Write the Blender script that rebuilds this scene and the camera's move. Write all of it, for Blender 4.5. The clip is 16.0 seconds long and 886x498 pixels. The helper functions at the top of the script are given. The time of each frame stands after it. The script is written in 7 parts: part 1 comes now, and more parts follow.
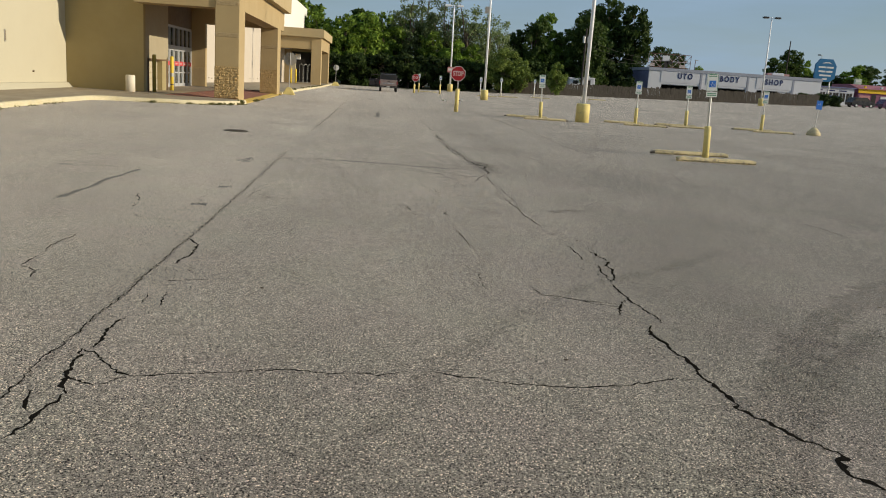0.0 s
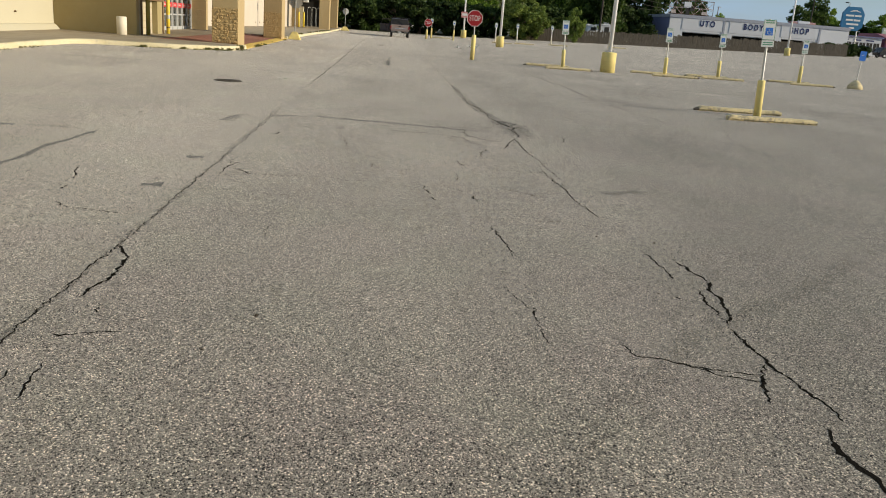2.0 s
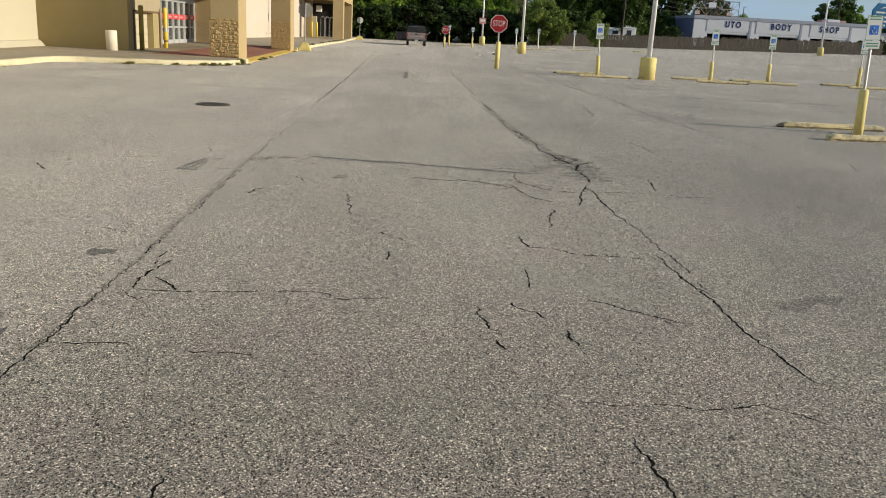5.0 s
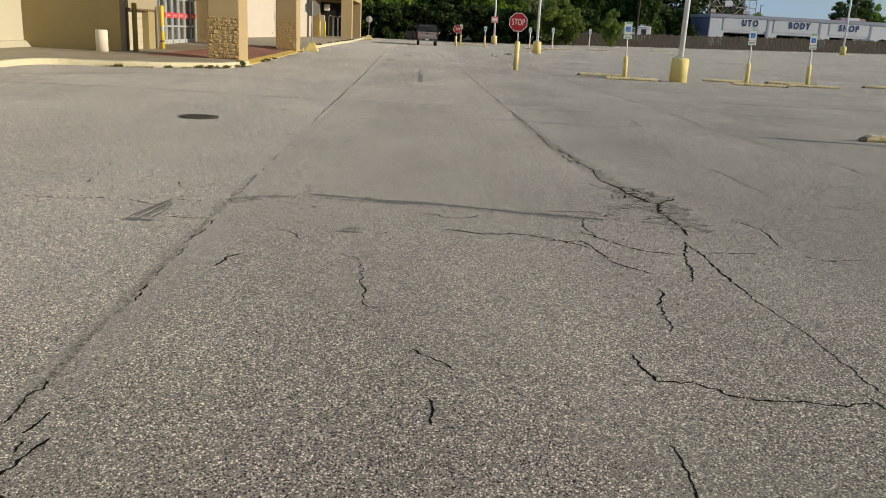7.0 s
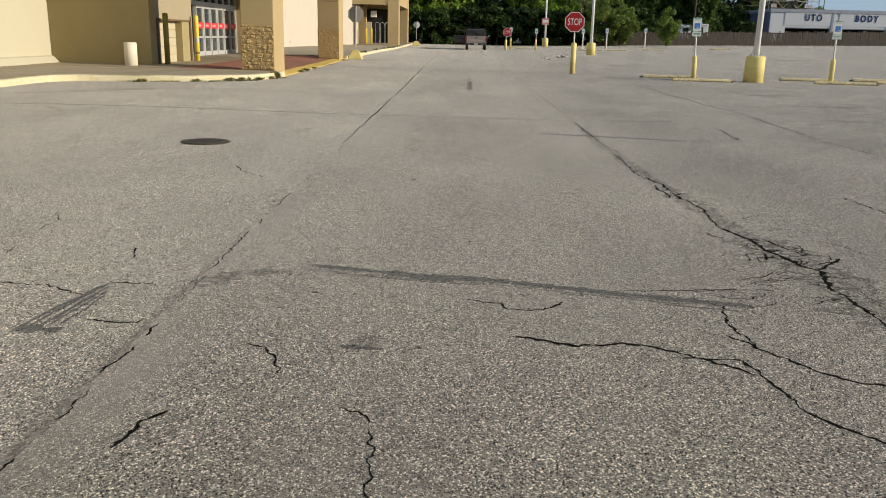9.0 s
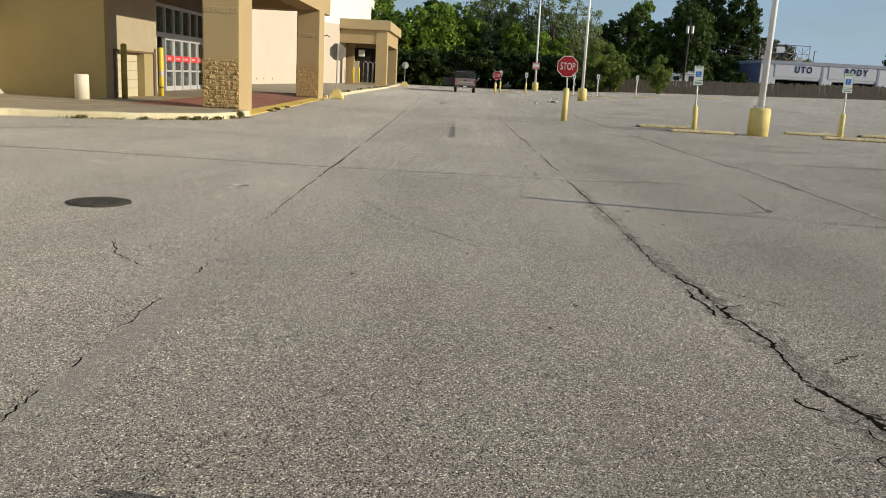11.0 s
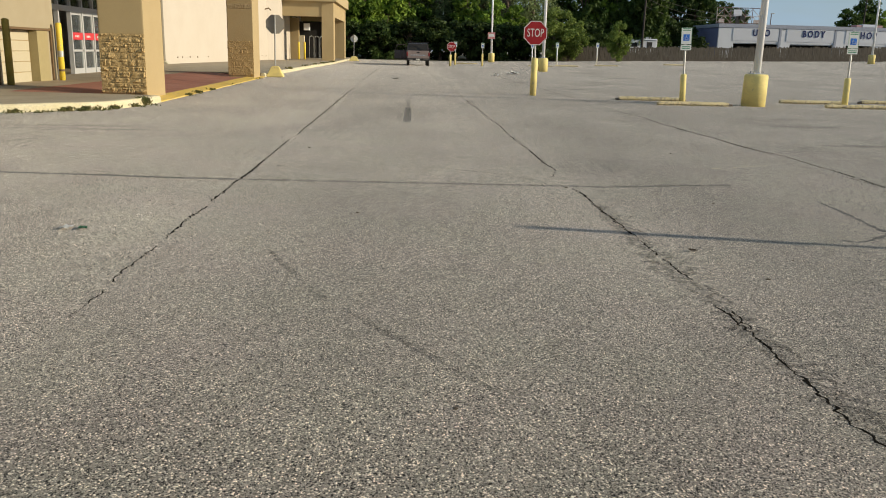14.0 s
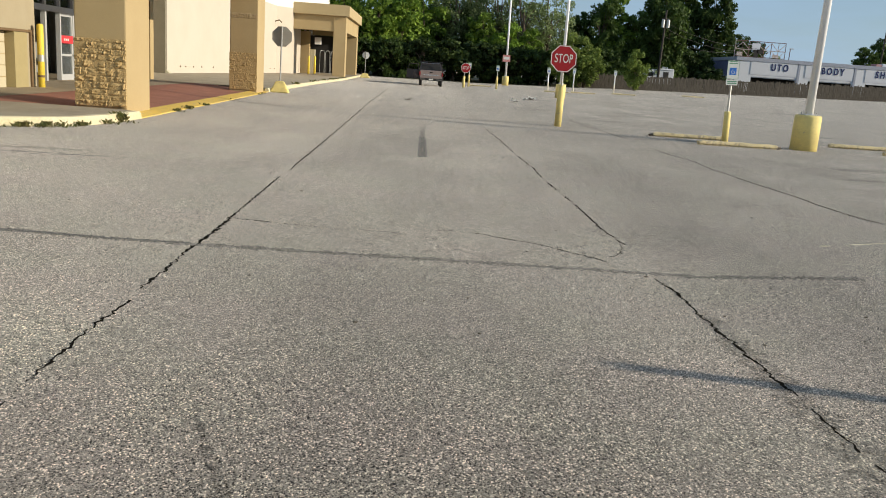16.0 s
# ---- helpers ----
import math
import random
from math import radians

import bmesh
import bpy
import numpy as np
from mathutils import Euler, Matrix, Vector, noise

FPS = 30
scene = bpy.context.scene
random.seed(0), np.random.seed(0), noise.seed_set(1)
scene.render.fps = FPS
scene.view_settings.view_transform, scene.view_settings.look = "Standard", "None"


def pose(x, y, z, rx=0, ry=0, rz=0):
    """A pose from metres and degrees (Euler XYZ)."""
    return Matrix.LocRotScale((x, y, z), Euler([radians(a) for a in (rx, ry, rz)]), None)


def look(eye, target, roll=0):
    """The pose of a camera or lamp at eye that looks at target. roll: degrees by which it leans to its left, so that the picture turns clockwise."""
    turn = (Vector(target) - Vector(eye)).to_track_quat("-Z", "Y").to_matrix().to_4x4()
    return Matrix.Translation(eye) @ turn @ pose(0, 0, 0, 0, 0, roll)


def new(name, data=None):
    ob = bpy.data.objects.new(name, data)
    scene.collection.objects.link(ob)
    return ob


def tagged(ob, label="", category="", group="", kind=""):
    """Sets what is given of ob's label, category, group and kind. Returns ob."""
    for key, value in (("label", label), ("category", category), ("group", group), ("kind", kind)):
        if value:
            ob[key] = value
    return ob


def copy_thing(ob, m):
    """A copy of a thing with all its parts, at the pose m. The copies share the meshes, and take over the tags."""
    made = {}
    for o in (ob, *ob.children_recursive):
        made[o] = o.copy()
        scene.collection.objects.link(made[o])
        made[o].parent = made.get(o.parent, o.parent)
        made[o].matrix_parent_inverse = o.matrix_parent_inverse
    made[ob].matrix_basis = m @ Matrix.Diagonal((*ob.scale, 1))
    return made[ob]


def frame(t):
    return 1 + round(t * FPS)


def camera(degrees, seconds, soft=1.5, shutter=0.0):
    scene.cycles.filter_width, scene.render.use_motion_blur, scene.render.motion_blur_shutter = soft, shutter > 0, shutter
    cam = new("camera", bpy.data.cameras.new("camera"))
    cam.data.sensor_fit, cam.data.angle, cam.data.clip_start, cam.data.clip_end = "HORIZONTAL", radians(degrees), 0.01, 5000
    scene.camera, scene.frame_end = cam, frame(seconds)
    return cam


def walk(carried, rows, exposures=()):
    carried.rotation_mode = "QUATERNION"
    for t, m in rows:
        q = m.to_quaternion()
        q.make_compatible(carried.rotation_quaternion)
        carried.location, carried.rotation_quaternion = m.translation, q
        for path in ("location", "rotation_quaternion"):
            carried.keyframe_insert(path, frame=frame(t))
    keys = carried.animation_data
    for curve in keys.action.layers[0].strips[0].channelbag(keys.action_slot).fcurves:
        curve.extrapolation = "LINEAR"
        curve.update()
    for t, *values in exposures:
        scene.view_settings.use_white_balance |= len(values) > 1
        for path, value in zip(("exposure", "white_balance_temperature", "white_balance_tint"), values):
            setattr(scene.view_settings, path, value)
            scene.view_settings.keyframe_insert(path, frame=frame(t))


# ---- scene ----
cam = camera(57.6, 16.0, 1.0)
PATH = [
    (0.0, (0.013, 0.021, 1.529), (0.865, 9.778, -0.491), 3.85),
    (0.5, (-0.047, 0.547, 1.493), (0.394, 10.249, -0.889), 4.11),
    (1.0, (0.011, 1.109, 1.500), (1.037, 10.767, -0.883), 3.67),
    (1.5, (0.044, 1.641, 1.494), (0.488, 11.304, -1.042), 3.80),
    (2.0, (0.015, 2.236, 1.492), (0.780, 11.850, -1.153), 4.41),
    (2.5, (0.084, 2.819, 1.472), (0.539, 12.419, -1.292), 4.90),
    (3.0, (0.028, 3.378, 1.459), (0.165, 12.992, -1.289), 4.11),
    (3.5, (0.072, 3.953, 1.465), (0.710, 13.613, -1.043), 2.89),
    (3.7, (0.098, 4.181, 1.472), (0.671, 13.846, -1.028), 3.32),
    (5.8, (-0.123, 6.604, 1.466), (0.260, 16.246, -1.157), 2.25),
    (6.0, (-0.120, 6.861, 1.437), (0.152, 16.562, -0.974), 1.75),
    (6.5, (-0.199, 7.408, 1.432), (-0.656, 17.119, -0.908), 3.01),
    (7.0, (-0.250, 7.971, 1.457), (0.177, 17.620, -1.136), 3.03),
    (7.5, (-0.216, 8.552, 1.446), (0.035, 18.213, -1.126), 2.51),
    (8.0, (-0.303, 9.114, 1.407), (-0.051, 18.771, -1.177), 1.82),
    (8.5, (-0.253, 9.736, 1.399), (0.012, 19.410, -1.119), 1.03),
    (9.0, (-0.250, 10.274, 1.408), (-0.457, 19.938, -1.154), 1.40),
    (9.5, (-0.238, 10.858, 1.424), (0.282, 20.484, -1.236), 1.75),
    (10.0, (-0.102, 11.456, 1.430), (-0.064, 21.155, -1.006), 2.94),
    (10.2, (-0.091, 11.694, 1.408), (-0.138, 21.458, -0.748), 3.16),
    (12.3, (0.010, 14.141, 1.412), (-0.117, 23.926, -0.647), 2.54),
    (12.5, (-0.001, 14.368, 1.418), (-0.345, 24.115, -0.794), 2.76),
    (13.0, (-0.070, 14.976, 1.411), (-0.310, 24.703, -0.895), 1.88),
    (13.5, (-0.013, 15.596, 1.387), (-0.005, 25.351, -0.814), 1.99),
    (14.0, (-0.099, 16.178, 1.360), (0.358, 25.882, -1.013), 1.48),
    (14.5, (-0.120, 16.821, 1.371), (0.620, 26.513, -0.978), 1.21),
    (15.0, (-0.176, 17.403, 1.389), (0.540, 27.118, -0.868), 0.25),
    (15.5, (-0.244, 17.996, 1.408), (0.674, 27.668, -0.959), 0.62),
    (16.0, (-0.238, 18.576, 1.423), (0.182, 28.334, -0.725), 4.06),
]
walk(cam, [(t, look(eye, target, roll)) for t, eye, target, roll in PATH],
     [(0, -0.08, 6650, 9), (0.6, -0.1, 6700, 9), (1.5, 0.1, 6700, 8.5), (2.5, 0.14, 6650, 9), (3.5, 0.16, 6620, 9), (6, 0.14, 6550, 9), (7, 0.04, 6550, 9.5), (7.5, 0.05, 6550, 9.5),
      (8.5, 0.1, 6500, 9.5), (10, 0.12, 6540, 9), (12.5, 0.13, 6620, 8.5), (14, 0.1, 6650, 8.5), (15, 0.2, 6620, 9), (16, 0.25, 6420, 9)])

# ---- world, sun, exposure ----
SUN_EL, SUN_AZ = 15.6, 102.7
world = bpy.data.worlds.new("world")
scene.world = world
world.use_nodes = True
wn, wl = world.node_tree.nodes, world.node_tree.links
sky = wn.new("ShaderNodeTexSky")
sky.sky_type = "NISHITA"
sky.sun_disc = False
sky.sun_elevation = radians(SUN_EL)
sky.sun_rotation = radians(SUN_AZ)
sky.air_density, sky.dust_density, sky.ozone_density = 1.0, 0.4, 2.0
# thin high cloud, streaked along the horizon
wt, wm, wc, wr, wx = (wn.new("ShaderNode" + k) for k in ("TexCoord", "Mapping", "TexNoise", "MapRange", "Mix"))
wm.inputs["Scale"].default_value = (1.5, 1.5, 9.0)
wc.inputs["Scale"].default_value, wc.inputs["Detail"].default_value = 1.6, 6
wr.inputs[1].default_value, wr.inputs[2].default_value, wr.inputs[3].default_value, wr.inputs[4].default_value = 0.38, 0.66, 0.42, 0.95
wx.data_type = "RGBA"
wx.inputs[7].default_value = (4.0, 5.7, 7.8, 1)
wl.new(wt.outputs["Generated"], wm.inputs["Vector"])
wl.new(wm.outputs[0], wc.inputs["Vector"])
wl.new(wc.outputs[0], wr.inputs[0])
wl.new(wr.outputs[0], wx.inputs[0])
wl.new(sky.outputs["Color"], wx.inputs[6])
wl.new(wx.outputs[2], wn["Background"].inputs["Color"])
wn["Background"].inputs["Strength"].default_value = 0.078
sun_dir = Vector((math.sin(radians(SUN_AZ)), math.cos(radians(SUN_AZ)), math.tan(radians(SUN_EL))))
lamp = bpy.data.lights.new("sun", "SUN")
lamp.energy, lamp.angle, lamp.color = 5.0, radians(0.45), (1.0, 0.88, 0.70)
sun = new("sun", lamp)
sun.matrix_world = look(sun_dir * 100, (0, 0, 0))


# ---- helpers of this scene ----
def smooth(a, b, v):
    u = min(1.0, max(0.0, (v - a) / (b - a)))
    return u * u * (3 - 2 * u)


def gz(x, y):
    """Height of the lot: almost level, rising a little towards the far end and the fence."""
    yy, xx = min(y, 170.0), max(-60.0, min(x, 110.0))
    near = 0.00035 * xx * yy / 20 + 0.0000375 * yy * yy * (1 if yy > 0 else 0) + 0.0000125 * xx * xx
    apron = 0.10 * smooth(2.5, 6.5, -xx) * smooth(14, 32, yy) * (1 - smooth(60, 85, yy))
    return near + 0.020 * max(0.0, min(xx, 58.0) - 4) * smooth(60, 105, yy) + apron


def mat(name, base, rough=0.85, metal=0.0, second=None, scale=3.0, amount=0.5, fine=60.0, grain=0.25, bump=0.25, spec=0.3,
        stretch=(1, 1, 1), worn=None, wear=0.5, wear_scale=9.0):
    """A surface with broad stains, fine grain and relief; worn: what shows where the paint has gone."""
    m = bpy.data.materials.new(name)
    m.use_nodes = True
    n, l = m.node_tree.nodes, m.node_tree.links
    b = n["Principled BSDF"]
    tc, mp, info = n.new("ShaderNodeTexCoord"), n.new("ShaderNodeMapping"), n.new("ShaderNodeObjectInfo")
    mp.inputs["Scale"].default_value = stretch
    vm = n.new("ShaderNodeVectorMath")
    vm.operation = "MULTIPLY_ADD"
    l.new(info.outputs["Random"], vm.inputs[0])
    vm.inputs[1].default_value = (37.0, 17.0, 23.0)
    l.new(tc.outputs["Object"], vm.inputs[2])
    l.new(vm.outputs[0], mp.inputs["Vector"])

    def tex(s, detail, rgh=0.6):
        t = n.new("ShaderNodeTexNoise")
        t.inputs["Scale"].default_value, t.inputs["Detail"].default_value, t.inputs["Roughness"].default_value = s, detail, rgh
        l.new(mp.outputs[0], t.inputs["Vector"])
        return t

    def blend(kind, fac, a, c):
        x = n.new("ShaderNodeMix")
        x.data_type, x.blend_type = "RGBA", kind
        for slot, value in ((0, fac), (6, a), (7, c)):
            if isinstance(value, (int, float, tuple)):
                x.inputs[slot].default_value = value
            else:
                l.new(value, x.inputs[slot])
        return x.outputs[2]

    def span(src, lo, hi, to_lo=0.0, to_hi=1.0):
        r = n.new("ShaderNodeMapRange")
        for i, value in ((1, lo), (2, hi), (3, to_lo), (4, to_hi)):
            r.inputs[i].default_value = value
        l.new(src, r.inputs[0])
        return r.outputs[0]

    big, small = tex(scale, 5), tex(fine, 3)
    second = second or tuple(c * (1 - 0.6 * amount) for c in base)
    col = blend("MIX", span(big.outputs[0], 0.38, 0.68, 0, amount), (*base, 1), (*second, 1))
    if worn:
        hole = tex(wear_scale, 8, 0.7)
        col = blend("MIX", span(hole.outputs[0], 0.62 - 0.2 * wear, 0.67 - 0.2 * wear), col, (*worn, 1))
    grey = n.new("ShaderNodeCombineColor")
    shade = span(small.outputs[0], 0.3, 0.7, 1 - grain, 1 + grain)
    for i in range(3):
        l.new(shade, grey.inputs[i])
    col = blend("MULTIPLY", 1.0, col, grey.outputs[0])
    l.new(col, b.inputs["Base Color"])
    b.inputs["Metallic"].default_value = metal
    b.inputs["Specular IOR Level"].default_value = spec
    l.new(span(big.outputs[0], 0.3, 0.7, max(0.05, rough - 0.08), min(1, rough + 0.08)), b.inputs["Roughness"])
    if bump:
        bp = n.new("ShaderNodeBump")
        bp.inputs["Strength"].default_value, bp.inputs["Distance"].default_value = bump, 0.02
        l.new(small.outputs[0], bp.inputs["Height"])
        l.new(bp.outputs[0], b.inputs["Normal"])
    return m


def box(bm, x0, x1, y0, y1, z0, z1, bevel=0.0):
    v = [bm.verts.new((x, y, z)) for z in (z0, z1) for x, y in ((x0, y0), (x1, y0), (x1, y1), (x0, y1))]
    f = [bm.faces.new([v[i] for i in q]) for q in ((3, 2, 1, 0), (4, 5, 6, 7), (0, 1, 5, 4), (1, 2, 6, 5), (2, 3, 7, 6), (3, 0, 4, 7))]
    if bevel:
        edges = list({e for g in f for e in g.edges})
        bmesh.ops.bevel(bm, geom=edges, offset=bevel, segments=2, affect="EDGES", profile=0.6)
    return bm


def tube(bm, pts, r, seg=10, caps=True):
    """A round bar through the points; r is one radius or one for each point."""
    rs = r if isinstance(r, (list, tuple)) else [r] * len(pts)
    rings = []
    for i, p in enumerate(pts):
        p = Vector(p)
        d = (Vector(pts[min(i + 1, len(pts) - 1)]) - Vector(pts[max(i - 1, 0)])).normalized()
        a = d.orthogonal().normalized() if abs(d.z) < 0.999 else Vector((1, 0, 0))
        b = d.cross(a)
        rings.append([bm.verts.new(p + rs[i] * (a * math.cos(k * 2 * math.pi / seg) + b * math.sin(k * 2 * math.pi / seg))) for k in range(seg)])
    for q, s in zip(rings, rings[1:]):
        for k in range(seg):
            bm.faces.new((q[k], q[(k + 1) % seg], s[(k + 1) % seg], s[k]))
    if caps:
        bm.faces.new(rings[0][::-1])
        bm.faces.new(rings[-1])
    return bm


def prism(bm, outline, z0, z1):
    """An upright body over an outline of (x, y)."""
    lo, hi = [bm.verts.new((x, y, z0)) for x, y in outline], [bm.verts.new((x, y, z1)) for x, y in outline]
    k = len(outline)
    for i in range(k):
        bm.faces.new((lo[i], lo[(i + 1) % k], hi[(i + 1) % k], hi[i]))
    bm.faces.new(lo[::-1])
    bm.faces.new(hi)
    return bm


def plate(bm, outline, y0, y1):
    """An upright plate facing -y over an outline of (x, z)."""
    a, b = [bm.verts.new((x, y0, z)) for x, z in outline], [bm.verts.new((x, y1, z)) for x, z in outline]
    k = len(outline)
    for i in range(k):
        bm.faces.new((a[(i + 1) % k], a[i], b[i], b[(i + 1) % k]))
    bm.faces.new(a)
    bm.faces.new(b[::-1])
    return bm


def fresh():
    return bmesh.new()


def mesh_of(name, bm, material, flat=True):
    me = bpy.data.meshes.new(name)
    bmesh.ops.recalc_face_normals(bm, faces=bm.faces)
    bm.to_mesh(me)
    bm.free()
    me.materials.append(material)
    if not flat:
        me.polygons.foreach_set("use_smooth", [True] * len(me.polygons))
    return me


def part(name, bm, material, parent, label="", flat=True):
    ob = new(name, mesh_of(name, bm, material, flat) if isinstance(bm, bmesh.types.BMesh) else bm)
    ob.parent = parent
    return tagged(ob, label)


def thing(name, m, label, category, group="", kind=""):
    ob = new(name)
    ob.empty_display_size = 0.2
    ob.matrix_basis = m
    return tagged(ob, label, category, group, kind)


def letters(body, size, thick, bold=0.0, spacing=1.0):
    """A mesh of the words, lying in x and z and facing -y, centred."""
    cu = bpy.data.curves.new("letters", "FONT")
    cu.body, cu.size, cu.extrude, cu.offset, cu.space_character = body, size, thick, bold, spacing
    cu.align_x, cu.align_y = "CENTER", "CENTER"
    ob = new("letters", cu)
    me = bpy.data.meshes.new_from_object(ob.evaluated_get(bpy.context.evaluated_depsgraph_get()))
    bpy.data.objects.remove(ob)
    bpy.data.curves.remove(cu)
    me.transform(Matrix.Rotation(radians(90), 4, "X"))
    return me


# ---- materials ----
def asphalt_material(name, dark=1.0, clear=None, cover=0.0):
    """Weathered asphalt: pale stones in a darker binder, lanes laid side by side, stains. clear: lets the lot show through between the specks."""
    m = bpy.data.materials.new(name)
    m.use_nodes = True
    n, l = m.node_tree.nodes, m.node_tree.links
    b = n["Principled BSDF"]
    geo = n.new("ShaderNodeNewGeometry")

    def tex(kind, s, stretch=None, detail=2.0):
        t = n.new(kind)
        t.inputs["Scale"].default_value = s
        if kind == "ShaderNodeTexNoise":
            t.inputs["Detail"].default_value = detail
        src = geo.outputs["Position"]
        if stretch:
            mp = n.new("ShaderNodeMapping")
            mp.inputs["Scale"].default_value = stretch
            l.new(src, mp.inputs["Vector"])
            src = mp.outputs[0]
        l.new(src, t.inputs["Vector"])
        return t

    def span(src, lo, hi, a, c):
        r = n.new("ShaderNodeMapRange")
        for i, value in ((1, lo), (2, hi), (3, a), (4, c)):
            r.inputs[i].default_value = value
        l.new(src, r.inputs[0])
        return r.outputs[0]

    def times(a, c):
        x = n.new("ShaderNodeMath")
        x.operation = "MULTIPLY"
        l.new(a, x.inputs[0])
        if isinstance(c, float):
            x.inputs[1].default_value = c
        else:
            l.new(c, x.inputs[1])
        return x.outputs[0]

    stones = tex("ShaderNodeTexVoronoi", 162.0, (1.0, 0.85, 1.0))
    rgb = n.new("ShaderNodeSeparateColor")
    l.new(stones.outputs["Color"], rgb.inputs[0])
    grit = tex("ShaderNodeTexNoise", 240.0, detail=2)
    mid = tex("ShaderNodeTexNoise", 9.0, detail=6)
    broad = tex("ShaderNodeTexNoise", 0.55, (1.0, 0.45, 1.0), 6)
    lanes = tex("ShaderNodeTexNoise", 0.35, (1.0, 0.05, 1.0), 3)
    tone = times(span(rgb.outputs[0], 0.0, 0.75, 0.42, 1.2), span(rgb.outputs[2], 0.79, 0.86, 1.0, 3.3))
    tone = times(tone, span(grit.outputs[0], 0.3, 0.7, 0.66, 1.34))
    # gaps between the stones, small to large
    for size, share, deep in ((218.0, 0.18, 0.08), (150.0, 0.055, 0.06)):
        pits = tex("ShaderNodeTexVoronoi", size, (1.0, 0.85, 1.0))
        pit = n.new("ShaderNodeSeparateColor")
        l.new(pits.outputs["Color"], pit.inputs[0])
        tone = times(tone, span(pit.outputs[1], share * 0.7, share * 1.2, deep, 1.0 + 0.6 * share))
    # fine dust that fills the gaps, in drifts and along the old paving joint
    axis = n.new("ShaderNodeSeparateXYZ")
    l.new(geo.outputs["Position"], axis.inputs[0])
    drift = tex("ShaderNodeTexNoise", 0.9, (1.0, 0.6, 1.0), 6)
    wave = n.new("ShaderNodeMath")
    wave.operation = "MULTIPLY_ADD"
    l.new(drift.outputs[0], wave.inputs[0])
    wave.inputs[1].default_value = 0.9
    l.new(axis.outputs[0], wave.inputs[2])
    strip = times(span(axis.outputs[0], -1.80, -1.75, 0.0, 0.6), span(wave.outputs[0], -1.3, -1.0, 1.0, 0.0))
    strip = times(strip, times(span(axis.outputs[1], 9.5, 11.5, 0.0, 1.0), span(axis.outputs[1], 16.0, 21.0, 1.0, 0.2)))
    most = n.new("ShaderNodeMath")
    most.operation = "MAXIMUM"
    l.new(strip, most.inputs[0])
    l.new(span(drift.outputs[0], 0.5, 0.72, 0.0, 0.34), most.inputs[1])
    dust_glare = n.new("ShaderNodeMix")
    l.new(most.outputs[0], dust_glare.inputs[0])
    l.new(tone, dust_glare.inputs[2])
    l.new(span(grit.outputs[0], 0.3, 0.7, 0.9, 1.08), dust_glare.inputs[3])
    tone = dust_glare.outputs[0]
    tone = times(tone, span(mid.outputs[0], 0.3, 0.7, 0.92, 1.07))
    tone = times(times(tone, span(broad.outputs[0], 0.3, 0.7, 0.8, 1.14)), span(lanes.outputs[0], 0.3, 0.7, 0.9, 1.08))
    tone = times(tone, span(axis.outputs[0], -1.86, -1.72, 1.12, 1.0))
    # the lane beside the large crack is darker near its start
    flank = times(span(axis.outputs[0], 1.4, 2.8, 0.0, 0.31), span(axis.outputs[1], 10.0, 30.0, 1.0, 0.55))
    tone = times(tone, span(flank, 0.0, 1.0, 1.0, 0.0))
    coarse = tex("ShaderNodeTexNoise", 50.0, detail=4)
    tone = times(tone, span(coarse.outputs[0], 0.36, 0.64, 0.98, 1.02))
    tone = times(tone, dark)
    tint = n.new("ShaderNodeMix")
    tint.data_type = "RGBA"
    l.new(rgb.outputs[1], tint.inputs[0])
    tint.inputs[6].default_value, tint.inputs[7].default_value = (0.228, 0.186, 0.140, 1), (0.209, 0.184, 0.140, 1)
    hue = tex("ShaderNodeTexNoise", 1.1, detail=5)
    cast = n.new("ShaderNodeMix")
    cast.data_type, cast.blend_type = "RGBA", "MULTIPLY"
    cast.inputs[0].default_value = 1.0
    ramp = n.new("ShaderNodeMix")
    ramp.data_type = "RGBA"
    l.new(span(hue.outputs[0], 0.35, 0.65, 0.0, 1.0), ramp.inputs[0])
    ramp.inputs[6].default_value, ramp.inputs[7].default_value = (1.03, 0.988, 1.02, 1), (0.992, 1.006, 0.985, 1)
    l.new(tint.outputs[2], cast.inputs[6])
    l.new(ramp.outputs[2], cast.inputs[7])
    out = n.new("ShaderNodeVectorMath")
    out.operation = "SCALE"
    l.new(cast.outputs[2], out.inputs[0])
    l.new(tone, out.inputs["Scale"])
    l.new(out.outputs[0], b.inputs["Base Color"])
    b.inputs["Roughness"].default_value = 0.9
    b.inputs["Specular IOR Level"].default_value = 0.25
    l.new(span(tone, 0.0, 1.0 * dark, 0.01, 0.23), b.inputs["Sheen Weight"])
    b.inputs["Sheen Roughness"].default_value = 0.5
    bp = n.new("ShaderNodeBump")
    bp.inputs["Strength"].default_value, bp.inputs["Distance"].default_value = 0.45, 0.005
    l.new(span(stones.outputs["Distance"], 0.0, 0.6, 1.0, 0.0), bp.inputs["Height"])
    l.new(bp.outputs[0], b.inputs["Normal"])
    if clear:
        hole = tex("ShaderNodeTexNoise", clear, detail=4)
        see, mix = n.new("ShaderNodeBsdfTransparent"), n.new("ShaderNodeMixShader")
        l.new(span(hole.outputs[0], 0.42 + cover, 0.6 + cover, 0.0, 1.0), mix.inputs[0])
        l.new(b.outputs[0], mix.inputs[1])
        l.new(see.outputs[0], mix.inputs[2])
        l.new(mix.outputs[0], n["Material Output"].inputs["Surface"])
    return m


